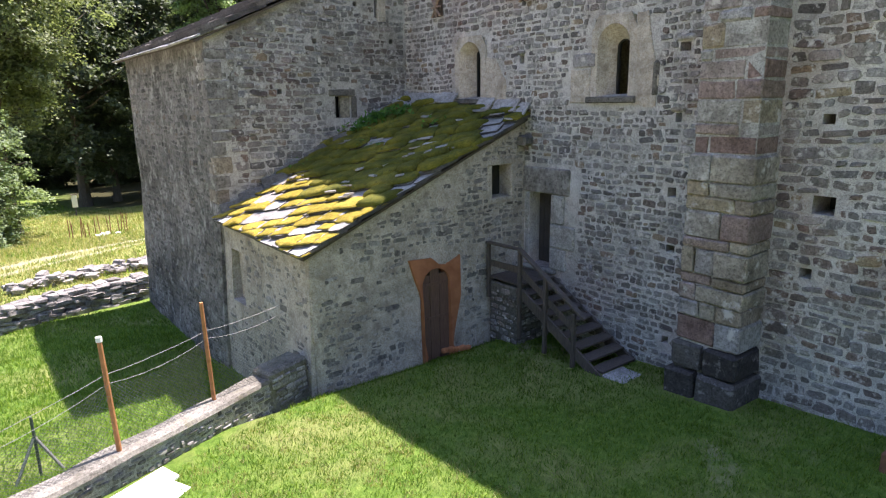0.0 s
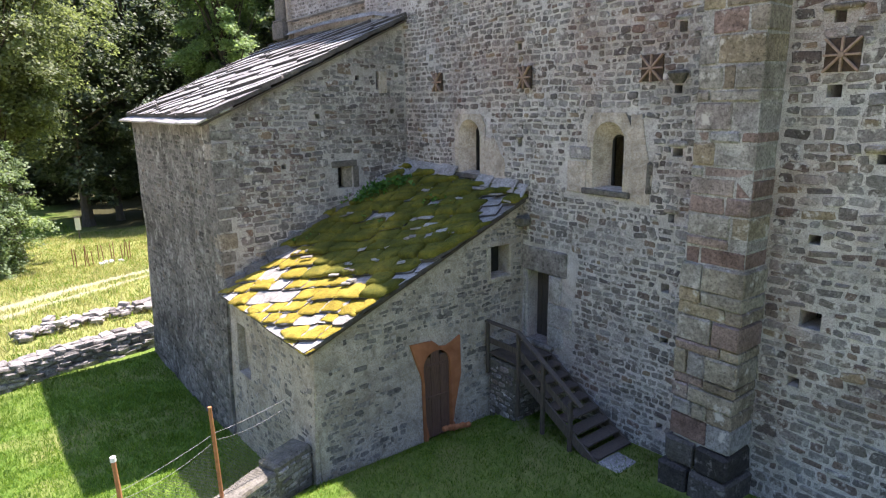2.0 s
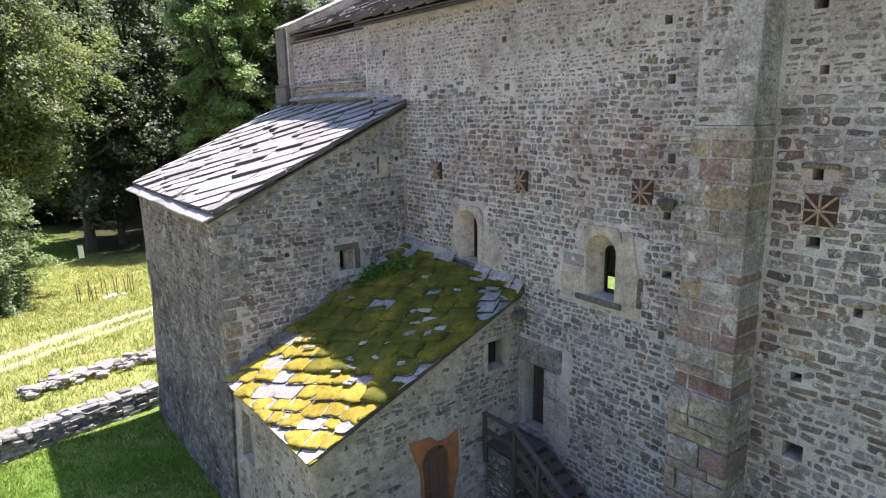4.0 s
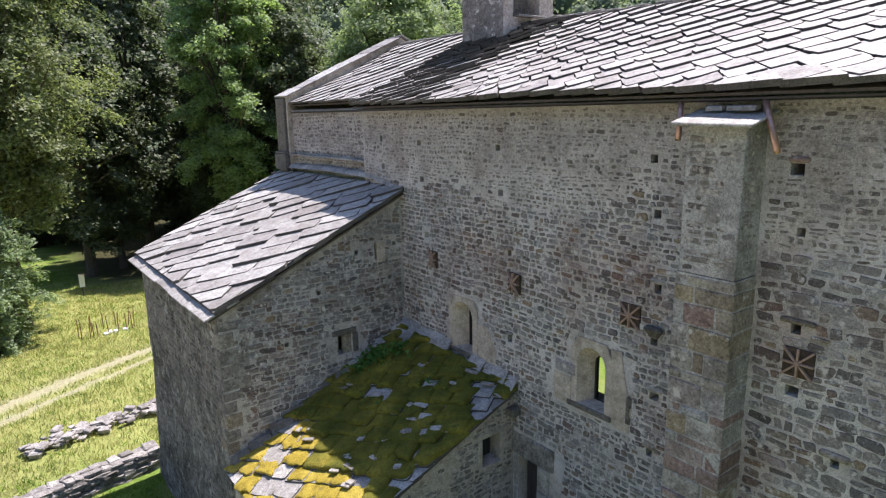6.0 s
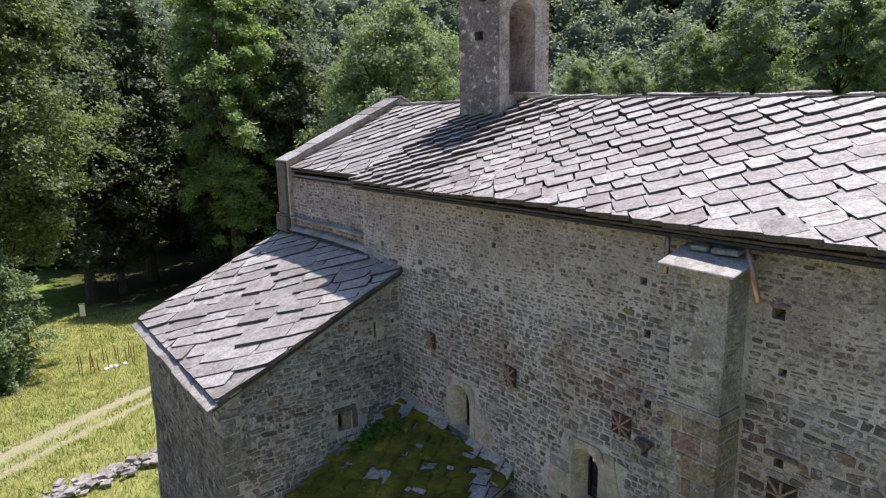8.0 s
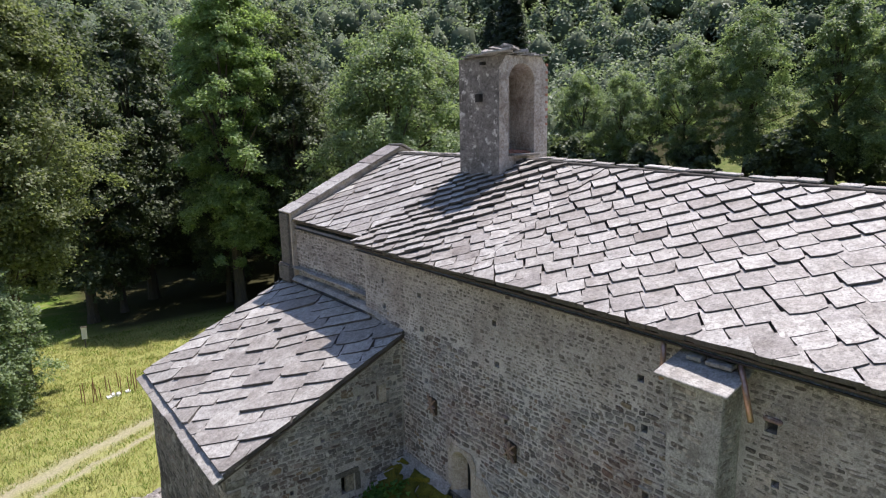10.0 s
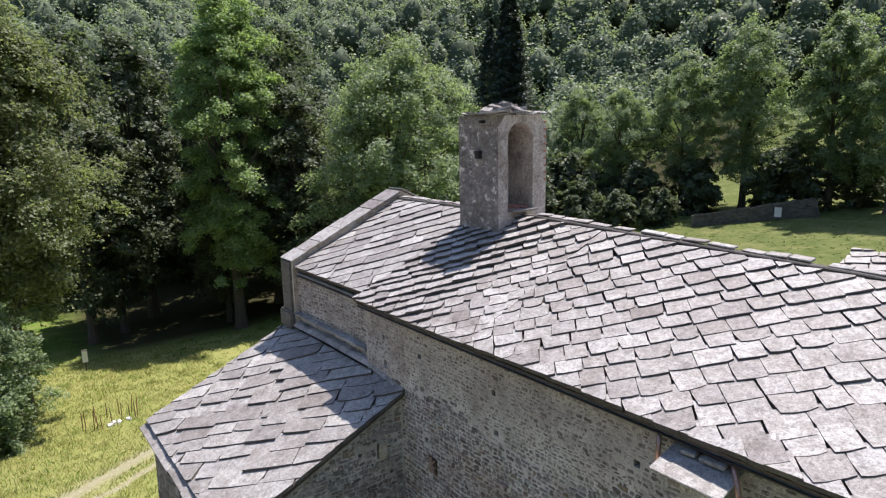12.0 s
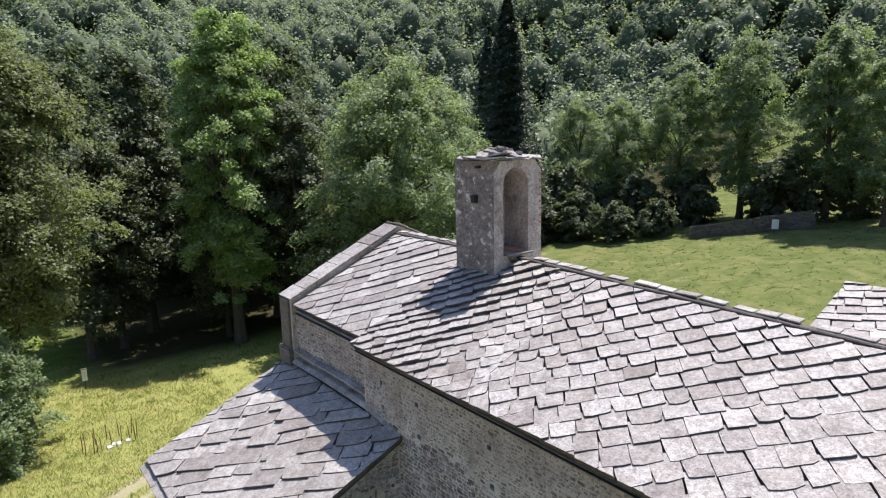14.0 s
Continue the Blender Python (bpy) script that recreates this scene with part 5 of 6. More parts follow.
# broken slate edges that stick out of the moss
for k in range(34):
    x, s = mrng.uniform(0.5, 5.1), mrng.uniform(2.0, 6.7)
    if x < 3.2 and mrng.random() < 0.45:
        x += 1.9
    c, up, nrm = lt_deck(x, s)
    w, d = mrng.uniform(0.16, 0.5), mrng.uniform(0.1, 0.26)
    ob = part("slate_shard", mesh_of("slate_shard", *plate([(px * w, py * d) for px, py in SLATES[k % 18]]), SLATE), SLATE, lt_roof)
    m = Matrix((up.cross(nrm), up, nrm)).transposed().to_4x4()
    m.translation = c + nrm * mrng.uniform(0.17, 0.24)
    ob.matrix_basis = m @ pose(0, 0, 0, mrng.uniform(-22, -4), mrng.uniform(-8, 8), mrng.uniform(-5, 45)) @ Matrix.Diagonal((1, 1, 0.035, 1))
# ferns on the roof
for cx, cs, n, size in ((0.35, 5.5, 170, 0.34), (0.75, 6.0, 130, 0.3), (0.3, 4.9, 140, 0.3), (3.1, 5.6, 26, 0.2), (1.9, 4.1, 22, 0.2), (0.3, 2.7, 14, 0.16)):
    rng = np.random.default_rng(int(cx * 100))
    c, up, nrm = lt_deck(cx, cs)
    pts = np.array(c + nrm * 0.27) + rng.normal(size=(n, 3)) * np.array([0.22, 0.22, 0.09])
    nn = rng.normal(size=(n, 3)) + np.array([0, 0, 1.2])
    nn /= np.linalg.norm(nn, axis=1)[:, None]
    fern = new("fern", quads("fern", pts, nn, rng.uniform(0.3, 0.6, n) * size * 0.5, FERN, rng))
    tagged(fern, "small green fern growing on the mossy roof", "plant", group="roof plants", kind="stuff")

# ---- wooden stairs to the upper door ----
stairs = thing("wooden_stairs", "weathered dark wooden stairs with handrail against the church wall", "stairs", at=(7.0, -0.7, 0.0))
bm = bmesh.new()
box(bm, (5.12, -1.3, -0.3), (6.1, -0.1, 1.42), 0.04)
pier = part("pier", bm, DARK_STONE, stairs, "rough dark masonry pier below the landing")
show_stones(lay_stones(Wall((5.14, -1.3, 0), (1, 0, 0), (0, -1, 0)), (0, 0.95), (-0.2, 1.4), random.Random(8), lambda u, v, w, h: 0.95, (0.1, 0.2), (0.14, 0.4), (0.01, 0.05), 0.02), STONE, pier, (0.5, 0.7), most=60, piece=STONE_PIECE)
show_stones(lay_stones(Wall((6.1, -1.28, 0), (0, 1, 0), (1, 0, 0)), (0, 1.1), (-0.2, 1.4), random.Random(9), lambda u, v, w, h: 0.95, (0.1, 0.2), (0.14, 0.4), (0.01, 0.05), 0.02), STONE, pier, (0.5, 0.7), most=60, piece=STONE_PIECE)
for k in range(6):
    bm = bmesh.new()
    y = -1.3 + k * 0.2
    box(bm, (5.1, y, 1.5), (6.25, y + 0.19, 1.545), 0.006)
    part("landing_board", bm, WOOD, stairs)
STEPS = 8
for k in range(STEPS):
    z = 1.5 - (k + 1) * 1.42 / (STEPS + 0.3)
    x = 6.22 + k * 0.315
    bm = bmesh.new()
    box(bm, (x, -1.28, z), (x + 0.33, -0.12, z + 0.05), 0.008)
    part("tread", bm, WOOD, stairs)
for y in (-1.3, -0.1):
    bm = bmesh.new()
    beam(bm, (6.15, y, 1.42), (8.75, y, -0.05), 0.06, 0.24)
    part("stringer", bm, WOOD, stairs)
for x, z0, z1 in ((5.16, 1.0, 2.42), (6.28, 0.2, 2.4), (7.12, 0.1, 1.95), (7.98, -0.1, 1.3)):
    bm = bmesh.new()
    beam(bm, (x, -1.36, z0), (x, -1.36, z1), 0.09, 0.09, 0.01, (0, 1, 0))
    part("post", bm, WOOD, stairs)
for a, b, w, h in (((5.1, -1.36, 2.42), (6.3, -1.36, 2.44), 0.12, 0.06), ((6.24, -1.36, 2.46), (8.3, -1.36, 1.26), 0.13, 0.06), ((5.16, -1.32, 1.9), (6.3, -1.32, 1.92), 0.04, 0.16), ((6.28, -1.31, 1.9), (8.0, -1.31, 0.88), 0.035, 0.16)):
    bm = bmesh.new()
    beam(bm, a, b, w, h)
    part("rail", bm, WOOD, stairs)
bm = bmesh.new()
box(bm, (8.75, -1.3, 0.0), (9.3, -0.62, 0.14), 0.03)
tagged(part("step_stone", bm, CEMENT), "flat grey stone slab at the stair foot", "stone slab")

# ---- low wall with fence ----
LW_A, LW_B = Vector((4.72, -6.3, 0)), Vector((7.75, -13.7, 0))
lw_dir = (LW_B - LW_A).normalized()
lw_out = Vector((-lw_dir.y, lw_dir.x, 0))
LW_LEN = (LW_B - LW_A).length
LW_TOP = 0.4
low_wall = thing("low_wall", "low rubble garden wall with flat cement top", "wall", at=(6.2, -10, 0))
lw_face = Wall(LW_A + lw_out * 0.06, lw_dir, lw_out)
v_, f_ = masonry(lw_face, (0, LW_LEN), (-1.6, LW_TOP), [], 0.46)
lw_core = part("core", mesh_of("core", v_, f_, MORTAR), MORTAR, low_wall)
bm = bmesh.new()
k = 26
rows = []
for i in range(k + 1):
    u = LW_LEN * i / k
    row = []
    for d in (-0.43, -0.39, -0.16, 0.07, 0.11):
        p = LW_A + lw_dir * u + lw_out * (d + 0.04 * noise.noise(Vector((u * 1.3, d * 3, 1.0))))
        row.append(bm.verts.new((p.x, p.y, LW_TOP + (0.07 if -0.4 < d < 0.1 else 0.0) + 0.03 * noise.noise(Vector((u * 1.1, d, 4.0))))))
    rows.append(row)
for a, b in zip(rows, rows[1:]):
    for j in range(4):
        bm.faces.new((a[j], b[j], b[j + 1], a[j + 1]))
part("capping", bm, CAPPING, low_wall, "worn cement capping")
bm = bmesh.new()
box(bm, (-0.125, -0.02, -0.4), (0.46, 1.05, 0.62), 0.06, Matrix.Translation(LW_A) @ pose(0, 0, 0, 0, 0, math.degrees(math.atan2(lw_dir.y, lw_dir.x)) - 90))
part("end_block", bm, CAPPING, low_wall, "squared end block beside the lean-to")
lw_stones = lay_stones(lw_face, (0.1, 7.5), (-0.25, LW_TOP - 0.02), random.Random(31), lambda u, v, w, h: 0.97, (0.07, 0.15), (0.1, 0.32), (0.005, 0.05), 0.012)
lw_stones += lay_stones(Wall(LW_A + lw_out * 0.13, lw_dir, lw_out, uneven=0.01), (0.02, 1.03), (-0.2, 0.57), random.Random(32), lambda u, v, w, h: 0.97, (0.08, 0.17), (0.12, 0.35), (0.005, 0.045), 0.012)
show_stones(lw_stones, DRY, lw_core, (3, 0.1), piece=DRY_PIECE)

fence = thing("wire_fence", "rusty post fence with sagging wire netting on a low wall", "fence", at=(5.6, -9.3, 0.45))
POSTS = [((5.3, -8.38, LW_TOP), (5.3, -8.42, 2.4)), ((6.16, -10.16, LW_TOP), (6.1, -10.2, 2.38)), ((7.1, -12.6, LW_TOP), (7.1, -12.6, 2.2))]
for i, (a, b) in enumerate(POSTS):
    bm = bmesh.new()
    tube(bm, [a, Vector(a).lerp(Vector(b), 0.5), b], [0.04, 0.04, 0.036], 10)
    p = part("post", bm, RUST_POST, fence, "rust orange round fence post")
    if i == 1:
        bm = bmesh.new()
        tube(bm, [Vector(b) - Vector((0, 0, 0.03)), Vector(b) + Vector((0, 0, 0.05))], [0.048, 0.046], 10)
        part("post_cap", bm, WHITE, p, "white plastic post cap")


def netting(bm, a0, a1, b0, b1, sag, cell=0.075, r=0.0035):
    """Diamond netting between two uprights a0-a1 and b0-b1 as thin ribbons."""
    a0, a1, b0, b1 = map(Vector, (a0, a1, b0, b1))
    def at(u, v):
        p = a0.lerp(b0, u).lerp(a1.lerp(b1, u), v)
        return p + Vector((0, 0, -sag * 4 * u * (1 - u) * v))
    w, h = (b0 - a0).length, (a1 - a0).length
    side = (b0 - a0).normalized()
    k = int((w + h) / cell)
    for s in (1, -1):
        for i in range(k):
            c = i * cell - (0 if s == 1 else 0)
            pts = []
            for j in range(7):
                v = j / 6
                x = (c - h + v * h) if s == 1 else (c - v * h)
                if 0 <= x <= w:
                    pts.append(at(x / w, v))
            for p, q in zip(pts, pts[1:]):
                o = side * r * 1.3
                bm.faces.new([bm.verts.new(t) for t in (p - o, p + o, q + o, q - o)])


for (a, b), h1, h2 in (((POSTS[0], POSTS[1]), 1.25, 1.2), ((POSTS[1], POSTS[2]), 1.2, 0.9)):
    bm = bmesh.new()
    up = Vector((0, 0, 1))
    netting(bm, Vector(a[0]) + up * 0.05, Vector(a[0]) + up * (h1 + 0.05), Vector(b[0]) + up * 0.05, Vector(b[0]) + up * (h2 + 0.05), 0.16)
    tagged(part("netting", bm, WIRE, fence, "thin sagging wire netting"), kind="stuff")
bm = bmesh.new()
netting(bm, (4.95, -6.65, 0.5), (4.95, -6.6, 1.75), Vector(POSTS[0][0]) + Vector((0, 0, 0.05)), Vector(POSTS[0][0]) + Vector((0, 0, 1.3)), 0.1)
tagged(part("netting", bm, WIRE, fence), kind="stuff")
for za, zb, zc, zd in ((1.78, 1.71, 1.66, 1.35), (1.95, 1.86, 1.82, 1.5)):
    bm = bmesh.new()
    stops = [Vector((4.95, -6.7, za)), Vector((POSTS[0][0][0], POSTS[0][0][1], zb)), Vector((6.13, -10.18, zc)), Vector((7.1, -12.6, zd))]
    pts = []
    for a, b in zip(stops, stops[1:]):
        pts += [a.lerp(b, t / 6) - Vector((0, 0, (0.13 if za < 1.9 else 0.06) * math.sin(math.pi * t / 6) + 0.012 * math.sin(t * 5.1 + zb))) for t in range(6)]
    tube(bm, pts + [stops[-1]], [0.0045] * (len(pts) + 1), 4)
    part("wire", bm, WIRE, fence)

brace = thing("braced_post", "dark green fence post with two slanting braces in grass", "fence post", at=(3.6, -11.1, -1.3))
for a, b, m in (((3.2, -11.2, -1.5), (3.05, -11.2, 0.1), GREEN_POST), ((3.07, -11.2, -0.3), (3.9, -11.9, -1.4), GREEN_POST), ((3.07, -11.2, -0.3), (3.6, -10.6, -1.4), WIRE)):
    bm = bmesh.new()
    tube(bm, [a, b], [0.03, 0.028], 8)
    part("brace", bm, m, brace)

# white slabs leaning by the wall
for k in range(2):
    bm = bmesh.new()
    box(bm, (-0.2, -0.75, 0), (0.2, 0.55, 0.06), 0.01)
    ob = part("stone_slab", bm, WHITE)
    ob.matrix_basis = Matrix.Translation((6.95 + 0.36 * k, -10.05 + 0.1 * k, 0.1 - 0.1 * k)) @ pose(0, 0, 0, 0, 6, 24 + 8 * k)
    tagged(ob, "pale bleached slab lying in grass beside the low wall", "stone slab", "pale slabs")

# ---- boulders: dry wall, rubble row, far field wall ----


def boulder(rng, w, d, h):
    """A rough flat stone."""
    bm = bmesh.new()
    made = box(bm, (-w / 2, -d / 2, 0), (w / 2, d / 2, h), 0.18 * min(w, d, h))
    for v in bm.verts:
        v.co += Vector((rng.uniform(-1, 1) * w, rng.uniform(-1, 1) * d, rng.uniform(-1, 1) * h)) * 0.09
    me = bpy.data.meshes.new("stone")
    bm.to_mesh(me)
    bm.free()
    me.materials.append(DRY_PIECE)
    return me


brng = random.Random(41)
BOULDERS = [boulder(brng, 1.0, brng.uniform(0.7, 1.0), brng.uniform(0.35, 0.6)) for _ in range(14)]


def stone_row(name, label, a, b, height, thick, size, layers, seed, loose=0.0, most=300):
    """A dry wall or row of rubble from a to b, resting on the ground."""
    rng = random.Random(seed)
    a, b = Vector(a), Vector(b)
    mid = (a + b) / 2
    root = thing(name, label, "stone wall" if not loose else "rubble", at=(mid.x, mid.y, ground_z(mid.x, mid.y)))
    d = (b - a).normalized()
    n = Vector((-d.y, d.x, 0))
    spots = []
    for layer in range(layers):
        s = rng.uniform(0, 0.2)
        while s < (b - a).length:
            w = rng.uniform(*size)
            for side in ((-1, 1) if thick > 0.3 else (0,)):
                if loose and rng.random() < 0.35:
                    continue
                p = a + d * (s + w / 2) + n * (side * thick * 0.3 + rng.uniform(-1, 1) * (0.04 + loose))
                z = ground_z(p.x, p.y) - 0.06 + layer * height / layers
                spots.append(Matrix.Translation((p.x, p.y, z)) @ pose(0, 0, 0, rng.uniform(-9, 9), rng.uniform(-9, 9), math.degrees(math.atan2(d.y, d.x)) + rng.uniform(-14, 14) * (1 + 5 * loose)) @ Matrix.Diagonal((w * 1.05, min(0.5, w) * 1.1, height / layers * rng.uniform(1.9, 2.6) if not loose else w * rng.uniform(0.6, 1.0), 1)))
            s += w
    for m in spots[:most]:
        ob = part("stone", BOULDERS[rng.randrange(len(BOULDERS))], DRY, root)
        ob.matrix_basis = m
    return root


stone_row("dry_stone_wall", "dry stone wall of flat grey stones in grass", (-10.6, -6.2, 0), (-9.0, -14.6, 0), 0.95, 0.6, (0.28, 0.62), 6, 51)
stone_row("rubble_row", "low heap of loose pale rubble stones in grass", (-16.8, -4.8, 0), (-15.4, -10.8, 0), 0.5, 0.9, (0.2, 0.55), 5, 53, 0.5)
far_wall = thing("field_wall", "old dry stone field wall with grassy top", "stone wall", at=(-31, 85, ground_z(-31, 85)))
fw = Wall((-38.9, 82.2, 0), (16, 7, 0), (7, -16, 0), 0, 0, 0.3)
bm = bmesh.new()
v = []
for i in range(31):
    t = i / 30
    p = fw.o + fw.u * (17.6 * t)
    g = ground_z(p.x, p.y)
    h = 1.9 + 1.0 * t + 0.25 * noise.noise(Vector((t * 9, 0, 0)))
    if i in (0, 30):
        h *= 0.4
    v.append([bm.verts.new(p + fw.n * o + Vector((0, 0, z))) for o, z in ((0.5, g - 0.5), (0.35, g + h), (-0.5, g + h - 0.1), (-0.6, g - 0.5))])
for a, b in zip(v, v[1:]):
    for j in range(3):
        bm.faces.new((a[j], b[j], b[j + 1], a[j + 1]))
fcore = part("core", bm, DARK_STONE, far_wall)
fs = []
rng_ = random.Random(61)
for _ in range(520):
    t = rng_.random()
    p = fw.o + fw.u * (17.6 * t)
    g = ground_z(p.x, p.y)
    z = g + rng_.random() * (1.8 + 1.0 * t)
    rim, face = stone_shape(rng_, rng_.uniform(0.3, 0.7), rng_.uniform(0.16, 0.3), 0.1)
    pv = lambda x, y, d: p + fw.u * x + Vector((0, 0, z + y - p.z)) + fw.n * (0.44 + d)
    fs.append((t, z, [pv(x, y, -0.05) for x, y in rim] + [pv(x, y, d) for x, y, d in face]))
show_stones(fs, DARK_STONE, fcore, (0.5, 4), most=0)


def sign(x, y, w, h, lift, label, turn):
    z = ground_z(x, y)
    spin = Matrix.Translation((x, y, 0)) @ pose(0, 0, 0, 0, 0, turn) @ Matrix.Translation((-x, -y, 0))
    root = thing("sign_board", label, "sign", at=(x, y, z))
    bm = bmesh.new()
    box(bm, (x - w / 2, y - 0.03, z + lift), (x + w / 2, y + 0.03, z + lift + h), 0.01, spin)
    part("board", bm, WHITE, root)
    bm = bmesh.new()
    tube(bm, [spin @ Vector((x, y + 0.06, z - 0.3)), spin @ Vector((x, y + 0.06, z + lift + h))], [0.06, 0.05], 8)
    part("post", bm, WOOD, root)
    bm = bmesh.new()
    box(bm, (x - w / 2 - 0.06, y - 0.1, z + lift + h), (x + w / 2 + 0.06, y + 0.14, z + lift + h + 0.06), 0.01, spin)
    part("hood", bm, WOOD, root)
    return root


sign(-56.7, -3.5, 0.5, 1.3, 1.0, "white information board on a dark post in meadow", 82)
sign(-27.2, 86.0, 0.95, 1.5, 0.5, "white information board beside the old field wall", 24)

plot = thing("staked_plot", "small meadow plot fenced with thin rusty stakes", "fence", at=(-39.2, -4, ground_z(-39.2, -4)))
srng = random.Random(71)
ring = [(-37.9, -6.0), (-38.0, -5.4), (-38.1, -4.8), (-38.3, -4.0), (-38.4, -3.3), (-38.6, -2.6), (-38.9, -2.0), (-39.6, -1.9), (-40.3, -2.2), (-40.5, -3.1), (-40.4, -4.1), (-40.1, -5.0), (-39.6, -5.8), (-38.8, -6.1), (-38.2, -5.1), (-38.5, -2.2)]
for x, y in ring:
    z = ground_z(x, y)
    bm = bmesh.new()
    tube(bm, [(x, y, z - 0.2), (x + srng.uniform(-0.12, 0.12), y + srng.uniform(-0.12, 0.12), z + srng.uniform(1.2, 1.8))], [0.04, 0.032], 6)
    part("stake", bm, RUST, plot)
for x, y in ((-38.2, -4.2), (-38.3, -3.5), (-38.7, -2.7), (-38.5, -3.9)):
    ob = new("white_stone", BOULDERS[int(-x * 10) % 14].copy())
    ob.data.materials[0] = WHITE
    ob.matrix_basis = Matrix.Translation((x, y, ground_z(x, y) - 0.05)) @ Matrix.Diagonal((0.5, 0.38, 0.5, 1))
    tagged(ob, "pale white stone lying in the grass plot", "stone", "pale stones in the plot")

# ---- outbuilding beyond the nave ----
barn = thing("outbuilding", "stone outbuilding with curved slate roof beyond the church", "building", at=(12, 22, 0))
bm = bmesh.new()
box(bm, (5.5, 16.2, -0.5), (22, 28, 11.0))
part("wall", bm, MORTAR, barn)


def barn_deck(x, s):
    up = Vector((0, 1, 0.36)).normalized()
    y = 15.8 + s / 1.063
    z = 13.1 - 0.33 * (22.2 - y) - 0.22 * math.sin(math.pi * (y - 15.8) / 6.4)
    return Vector((x, y, z)), up, Vector((0, -0.36, 1)).normalized()


bm = bmesh.new()
cc = [[bm.verts.new((x, y, z)) for x in (5.25, 22.5)] for y, z in ((15.8, 10.85), (19.0, 11.75), (22.2, 13.05), (28.4, 10.9), (28.4, 10.7), (22.2, 12.8), (15.8, 10.6))]
for a, b in zip(cc, cc[1:] + cc[:1]):
    bm.faces.new((a[0], a[1], b[1], b[0]))
for e in (0, 1):
    bm.faces.new([c[e] for c in cc])
barn_roof = part("roof", bm, SLATE, barn)
show_slates(lay_slates(roof_rng, (5.15, 16.0), barn_deck, (0, 6.9), 18, (0.6, 1.2), (0.5, 0.7)), barn_roof, (7, 5))

# small wooden box against the wall
bm = bmesh.new()
box(bm, (13.85, -1.25, 0.1), (14.5, -0.75, 0.7), 0.02)
crate = part("wooden_crate", bm, RUST)
tagged(crate, "small rust-brown box in the grass by the wall", "box")

# ---- trees ----


def broad_crown(rng, height, radius, clear, sprays, leaves, size, taper=0.4, puff=0.32):
    """Leaves in flat sprays along rising limbs: places, normals, sizes; and the limbs' ends."""
    limbs = max(12, sprays // 6)
    h = (np.arange(limbs) + rng.uniform(0, 1, limbs)) / limbs
    a = np.arange(limbs) * 2.4 + rng.normal(size=limbs) * 0.3
    prof = np.where(h > taper, np.sqrt(np.maximum(0.015, 1 - ((h - taper) / (1.02 - taper)) ** 2)), 0.55 + 0.45 * np.sin(np.pi / 2 * h / taper))
    lobe = 0.86 + 0.14 * np.sin(3 * a + 5 * h) + 0.1 * rng.normal(size=limbs)
    reach = radius * prof * lobe
    tip = np.stack([reach * np.cos(a), reach * np.sin(a), clear + (height - clear) * h], axis=1)
    which = rng.integers(0, limbs, sprays)
    along = rng.uniform(0.06, 1.0, sprays) ** 0.55
    out = np.stack([np.cos(a[which]), np.sin(a[which]), np.zeros(sprays)], axis=1)
    side = np.stack([-np.sin(a[which]), np.cos(a[which]), np.zeros(sprays)], axis=1)
    rise = (1 - along) * reach[which] * 0.3
    c = out * (reach[which] * along)[:, None] + side * (rng.normal(size=sprays) * 0.22 * reach[which] * (0.3 + along))[:, None]
    c[:, 2] = tip[which, 2] - rise + rng.normal(size=sprays) * 0.045 * (height - clear)
    k = rng.integers(0, sprays, leaves)
    length = (radius * 0.13 * rng.uniform(0.7, 1.4, sprays))[k]
    u, v, w = rng.normal(size=leaves) * 0.56 * length, rng.normal(size=leaves) * 0.46 * length, rng.normal(size=leaves) * puff * length
    p = c[k] + out[k] * u[:, None] + side[k] * v[:, None]
    p[:, 2] += w - 0.3 * u - 0.12 * v * v / length
    nrm = np.array([0, 0, 0.85]) + 0.42 * out[k] + 0.5 * rng.normal(size=(leaves, 3))
    nrm /= np.linalg.norm(nrm, axis=1)[:, None]
    return p, nrm, rng.uniform(0.6, 1.2, leaves) * size, tip


def conifer_crown(rng, height, radius, clear, leaves, size, droop=0.35):
    """Tiers of hanging boughs."""
    tiers = int((height - clear) / 0.8)
    p = np.empty((leaves, 3))
    t = rng.integers(0, tiers, leaves)
    h = (t + rng.uniform(-0.25, 0.25, leaves)) / tiers
    bough = rng.integers(0, 9, leaves)
    ang = bough * 2 * np.pi / 9 + t * 1.7 + rng.normal(size=leaves) * 0.16
    reach = radius * (1 - h) ** 0.8 * (0.75 + 0.3 * np.sin(bough * 3.3 + t * 2.1)) + 0.4
    r = reach * rng.uniform(0.08, 1.0, leaves) ** 0.6
    p[:, 0], p[:, 1] = r * np.cos(ang), r * np.sin(ang)
    p[:, 2] = clear + (height - clear) * h - droop * r * 0.6 + rng.normal(size=leaves) * 0.2
    nrm = np.stack([np.cos(ang) * 0.4, np.sin(ang) * 0.4, np.ones(leaves)], axis=1) + 0.5 * rng.normal(size=(leaves, 3))
    nrm /= np.linalg.norm(nrm, axis=1)[:, None]
    return p, nrm, rng.uniform(0.6, 1.2, leaves) * size, None


